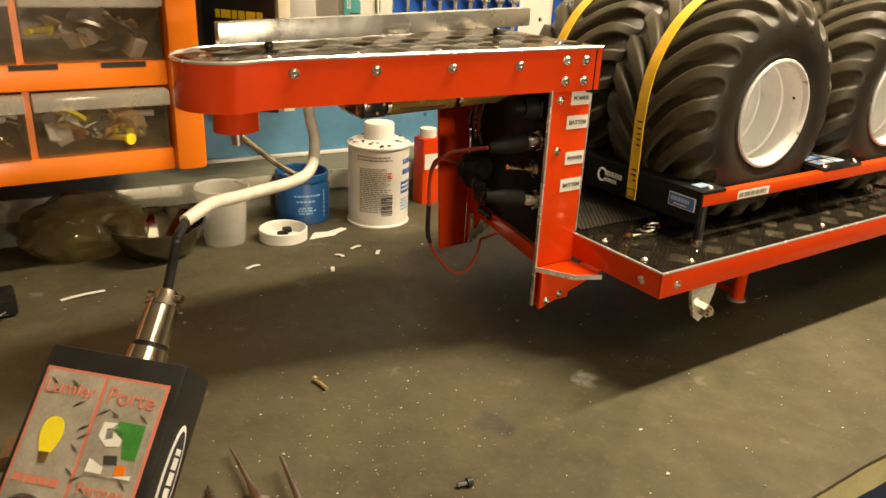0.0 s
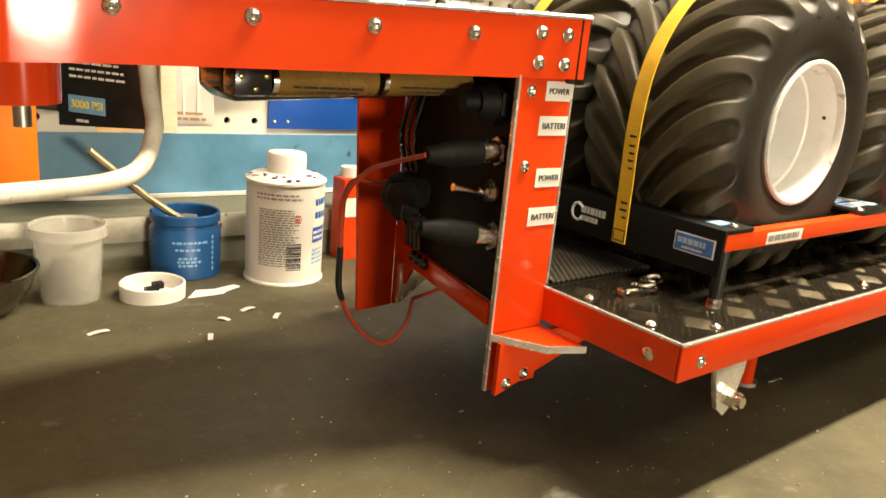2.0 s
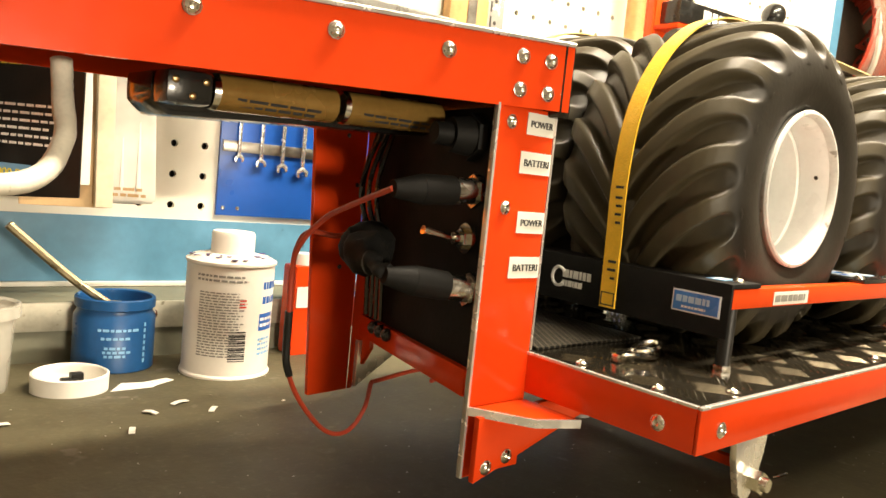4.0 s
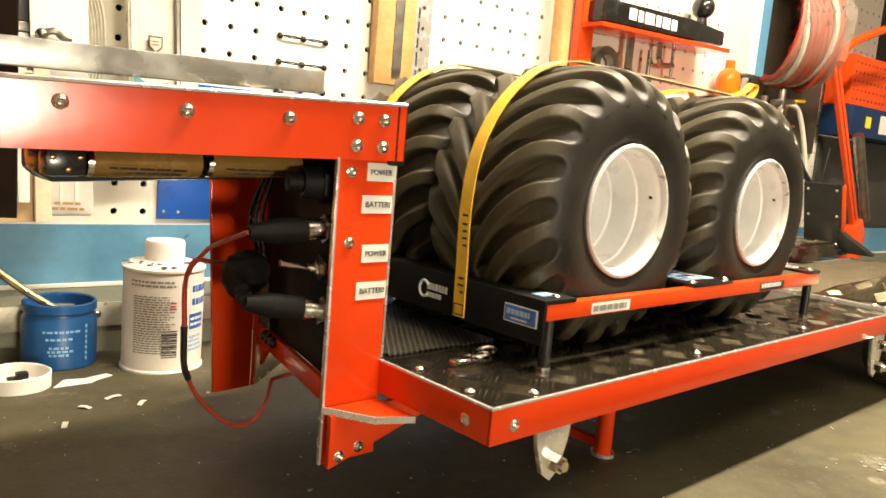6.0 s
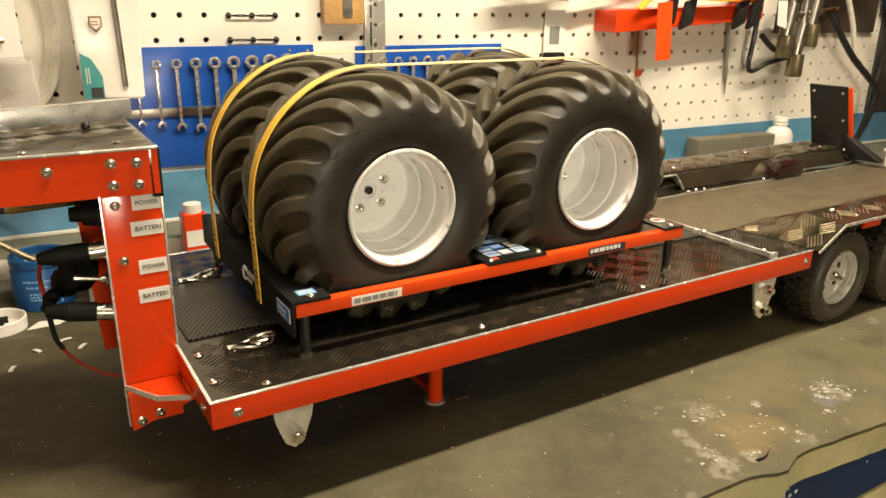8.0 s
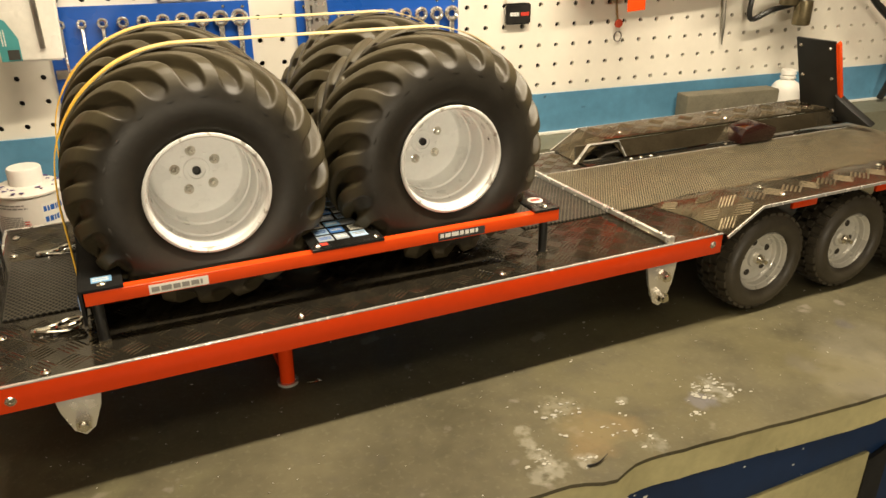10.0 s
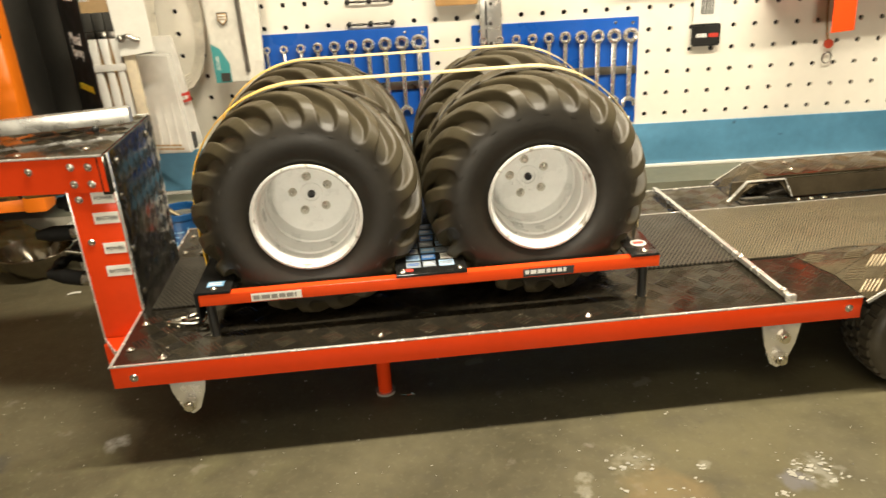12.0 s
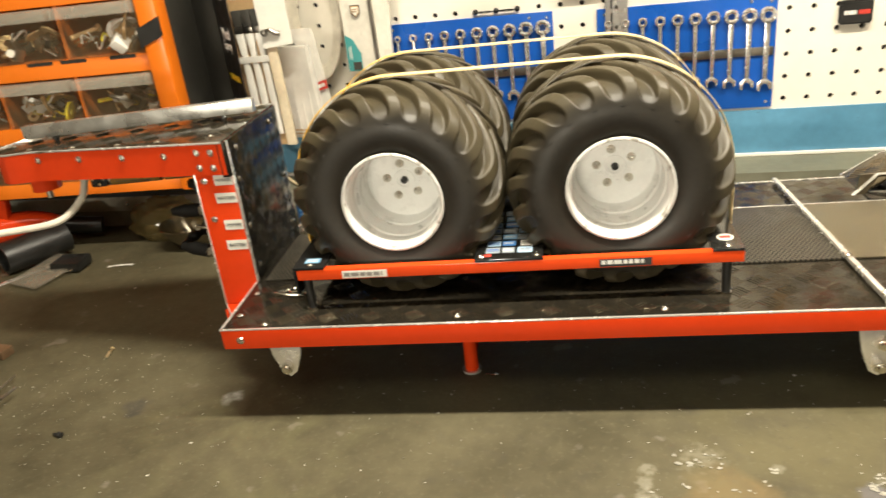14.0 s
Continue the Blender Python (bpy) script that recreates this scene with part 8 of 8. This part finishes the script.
prism(bm, [(0, 0), (0.05, -0.020), (0.072, 0.072), (0.012, 0.085)], (-0.422, 0.280, 0.003), X, Y_, Z_, 0.003, 0.001)
solo("small_bag", bm, FILM, (-0.38, 0.31, 0.0), "small clear bag of screws lying on the bench", "bag")
bm = bm_new()
for k in range(40):
    p = Vector((-0.40 + rnd.uniform(0, 0.045), 0.300 + rnd.uniform(0, 0.025), 0.003))
    d = Vector((rnd.uniform(-1, 1), rnd.uniform(-1, 1), 0.2)).normalized()
    cyl(bm, p, p + d * 0.005, 0.0008, seg=5)
tagged(solo("loose_screws", bm, CHROME, (-0.38, 0.31, 0.002), "bright loose screws in the small bag", "screws"), kind="stuff")
# red trigger tool behind
gt = thing("red_gripper", (-0.51, 0.40, 0.0), "red plastic trigger tool with a black grip on the bench", "tool")
bm = bm_new()
tube(bm, [(-0.585, 0.36, 0.014), (-0.545, 0.375, 0.024), (-0.505, 0.395, 0.034), (-0.465, 0.415, 0.034), (-0.425, 0.43, 0.022)], lambda t: 0.010 + 0.009 * math.sin(3.1 * t), 12)
part("body", bm, RED, gt)
bm = bm_new()
tube(bm, [(-0.525, 0.385, 0.03), (-0.51, 0.365, 0.018), (-0.52, 0.345, 0.009), (-0.55, 0.335, 0.008)], 0.006, 8)
part("trigger", bm, RED, gt)
bm = bm_new()
prism(bm, [(-0.012, 0), (0.014, 0), (0.020, 0.030), (0.004, 0.038), (-0.014, 0.026)], (-0.50, 0.39, 0.045), X, Z_, Y_, 0.012, 0.003)
part("fin", bm, RED, gt)
bm = bm_new()
tube(bm, [(-0.44, 0.424, 0.026), (-0.41, 0.436, 0.018), (-0.385, 0.445, 0.013)], 0.0125, 10)
part("grip", bm, BLACK, gt)
bm = bm_new()
box(bm, (-0.385, 0.312, 0.0), (-0.345, 0.345, 0.013), 0.003)
solo("black_box", bm, BLACK, (-0.365, 0.33, 0.0), "small black plastic box lying on the bench", "box")
bm = bm_new()
cyl(bm, (-0.1885, 0.1165, 0.0017), (-0.1866, 0.1040, 0.0017), 0.0014, seg=10)
cyl(bm, (-0.1889, 0.1188, 0.0021), (-0.1885, 0.1165, 0.0020), 0.0022, 0.0019, seg=12)
solo("loose_screw", bm, mat("pale_brass", (0.72, 0.60, 0.36), 0.3, 0.8, 0.15, 150), (-0.188, 0.112, 0.0), "small brass screw lying on the bench", "screw")
bm = bm_new()
cyl(bm, (-0.1600, -0.0195, 0.0024), (-0.1570, -0.0200, 0.0024), 0.0026, 0.0022, seg=12)
cyl(bm, (-0.1655, -0.0182, 0.0018), (-0.1600, -0.0195, 0.0022), 0.0014, seg=8)
solo("black_screw", bm, BLACK, (-0.163, -0.019, 0.0), "small black hex screw lying on the bench", "screw")
bm = bm_new()
prism(bm, [(0, 0), (0.018, -0.012), (0.032, 0.004), (0.047, 0.012), (0.044, 0.018), (0.026, 0.013), (0.012, 0.016)], (-0.083, 0.372, ZB + 0.0022), X, Y_, Vector((0, 0.15, 1)), 0.0006)
solo("paper_scrap", bm, LABELWHITE, (-0.065, 0.38, ZB), "torn scrap of white paper on the bench", "paper")
# chips and swarf strewn over the bench
bm = bm_new()
rnd = random.Random(77)
for k in range(900):
    x, y = rnd.uniform(-0.55, 0.95), rnd.uniform(-0.12, 0.40)
    if rnd.random() < 0.4:
        y = rnd.uniform(-0.12, 0.05)
    if k >= 760:
        x, y = rnd.gauss(-0.20, 0.05), rnd.gauss(0.05, 0.05)
    s = rnd.uniform(0.00025, 0.00085) * (2.4 if rnd.random() < 0.06 else 1)
    a = rnd.uniform(0, 6.28)
    e = rnd.uniform(0.25, 1.0)
    z = 0.0003 if y < 0.27 else 0.0003 - (y - 0.27) * 0.0364
    prism(bm, [(s * math.cos(t + a) * rnd.uniform(0.6, 1.2), s * e * math.sin(t + a) * rnd.uniform(0.6, 1.2)) for t in [2 * math.pi * i / 5 for i in range(5)]], (x, y, z), X, Y_, Z_, 0.0003)
tagged(solo("bench_chips", bm, CHIPS, (0.2, 0.1, 0.0), "pale chips and swarf strewn on the bench", "debris"), kind="stuff")
for k, (x, y, l, a) in enumerate(((-0.315, 0.328, 0.034, 0.1), (-0.06, 0.325, 0.012, 0.3), (-0.045, 0.300, 0.010, 0.9), (-0.075, 0.31, 0.009, 2.2), (-0.165, 0.323, 0.014, 0.2), (-0.10, 0.28, 0.01, 1.2))):
    bm = bm_new()
    z = 0.0006 if y < 0.27 else 0.0008 - (y - 0.27) * 0.0364
    d = Vector((math.cos(a), math.sin(a), 0))
    ribbon(bm, [Vector((x, y, z)), Vector((x, y, z + 0.0008)) + d * l * 0.5, Vector((x, y, z + 0.0002)) + d * l], Vector((-d.y, d.x, 0)), 0.0035, 0.0005, 4)
    solo("wood_sliver", bm, LABELWHITE, (x, y, 0), "pale sliver lying on the bench", "sliver", "slivers on the bench")

# paint flecks and a curl of wire near the bench edge
bm = bm_new()
rnd = random.Random(21)
for x, y, ra, rb, n in ((0.478, -0.072, 0.020, 0.009, 26), (0.462, -0.080, 0.014, 0.010, 22), (0.488, -0.090, 0.014, 0.006, 12), (0.446, -0.098, 0.012, 0.004, 9), (0.403, -0.061, 0.004, 0.004, 5),
                        (0.356, -0.052, 0.016, 0.012, 20), (0.320, -0.092, 0.016, 0.010, 18), (0.393, -0.100, 0.008, 0.010, 10), (0.342, -0.108, 0.006, 0.006, 8), (0.375, -0.085, 0.03, 0.015, 10)):
    for k in range(n):
        cx, cy, f = rnd.gauss(x, ra * 0.5), rnd.gauss(y, rb * 0.5), rnd.uniform(0.0005, 0.0030) * rnd.uniform(0.4, 1)
        lean, e = rnd.uniform(-0.5, 0.5), rnd.uniform(0.4, 0.9)
        prism(bm, [(f * math.cos(a) * rnd.uniform(0.45, 1.35), f * e * math.sin(a + lean) * rnd.uniform(0.45, 1.35)) for a in [2 * math.pi * i / 11 for i in range(11)]], (cx, cy, 0.00003 * k), X, Y_, Z_, 0.0002)
tagged(solo("paint_flecks", bm, mat("worn_pale_paint", (0.36, 0.345, 0.29), 0.6, 0, 0.3, 120), (0.42, -0.09, 0.0), "flecks of pale old paint on the bench lino", "paint flecks"), kind="stuff")
bm = bm_new()
tube(bm, [(0.339, -0.113, 0.001), (0.347, -0.1135, 0.0016), (0.357, -0.110, 0.003)], lambda t: 0.0009 * (1.2 - t), 6)
solo("wire_curl", bm, BLACK, (0.345, -0.113, 0.0), "short dark curl of swarf near the bench edge", "swarf")
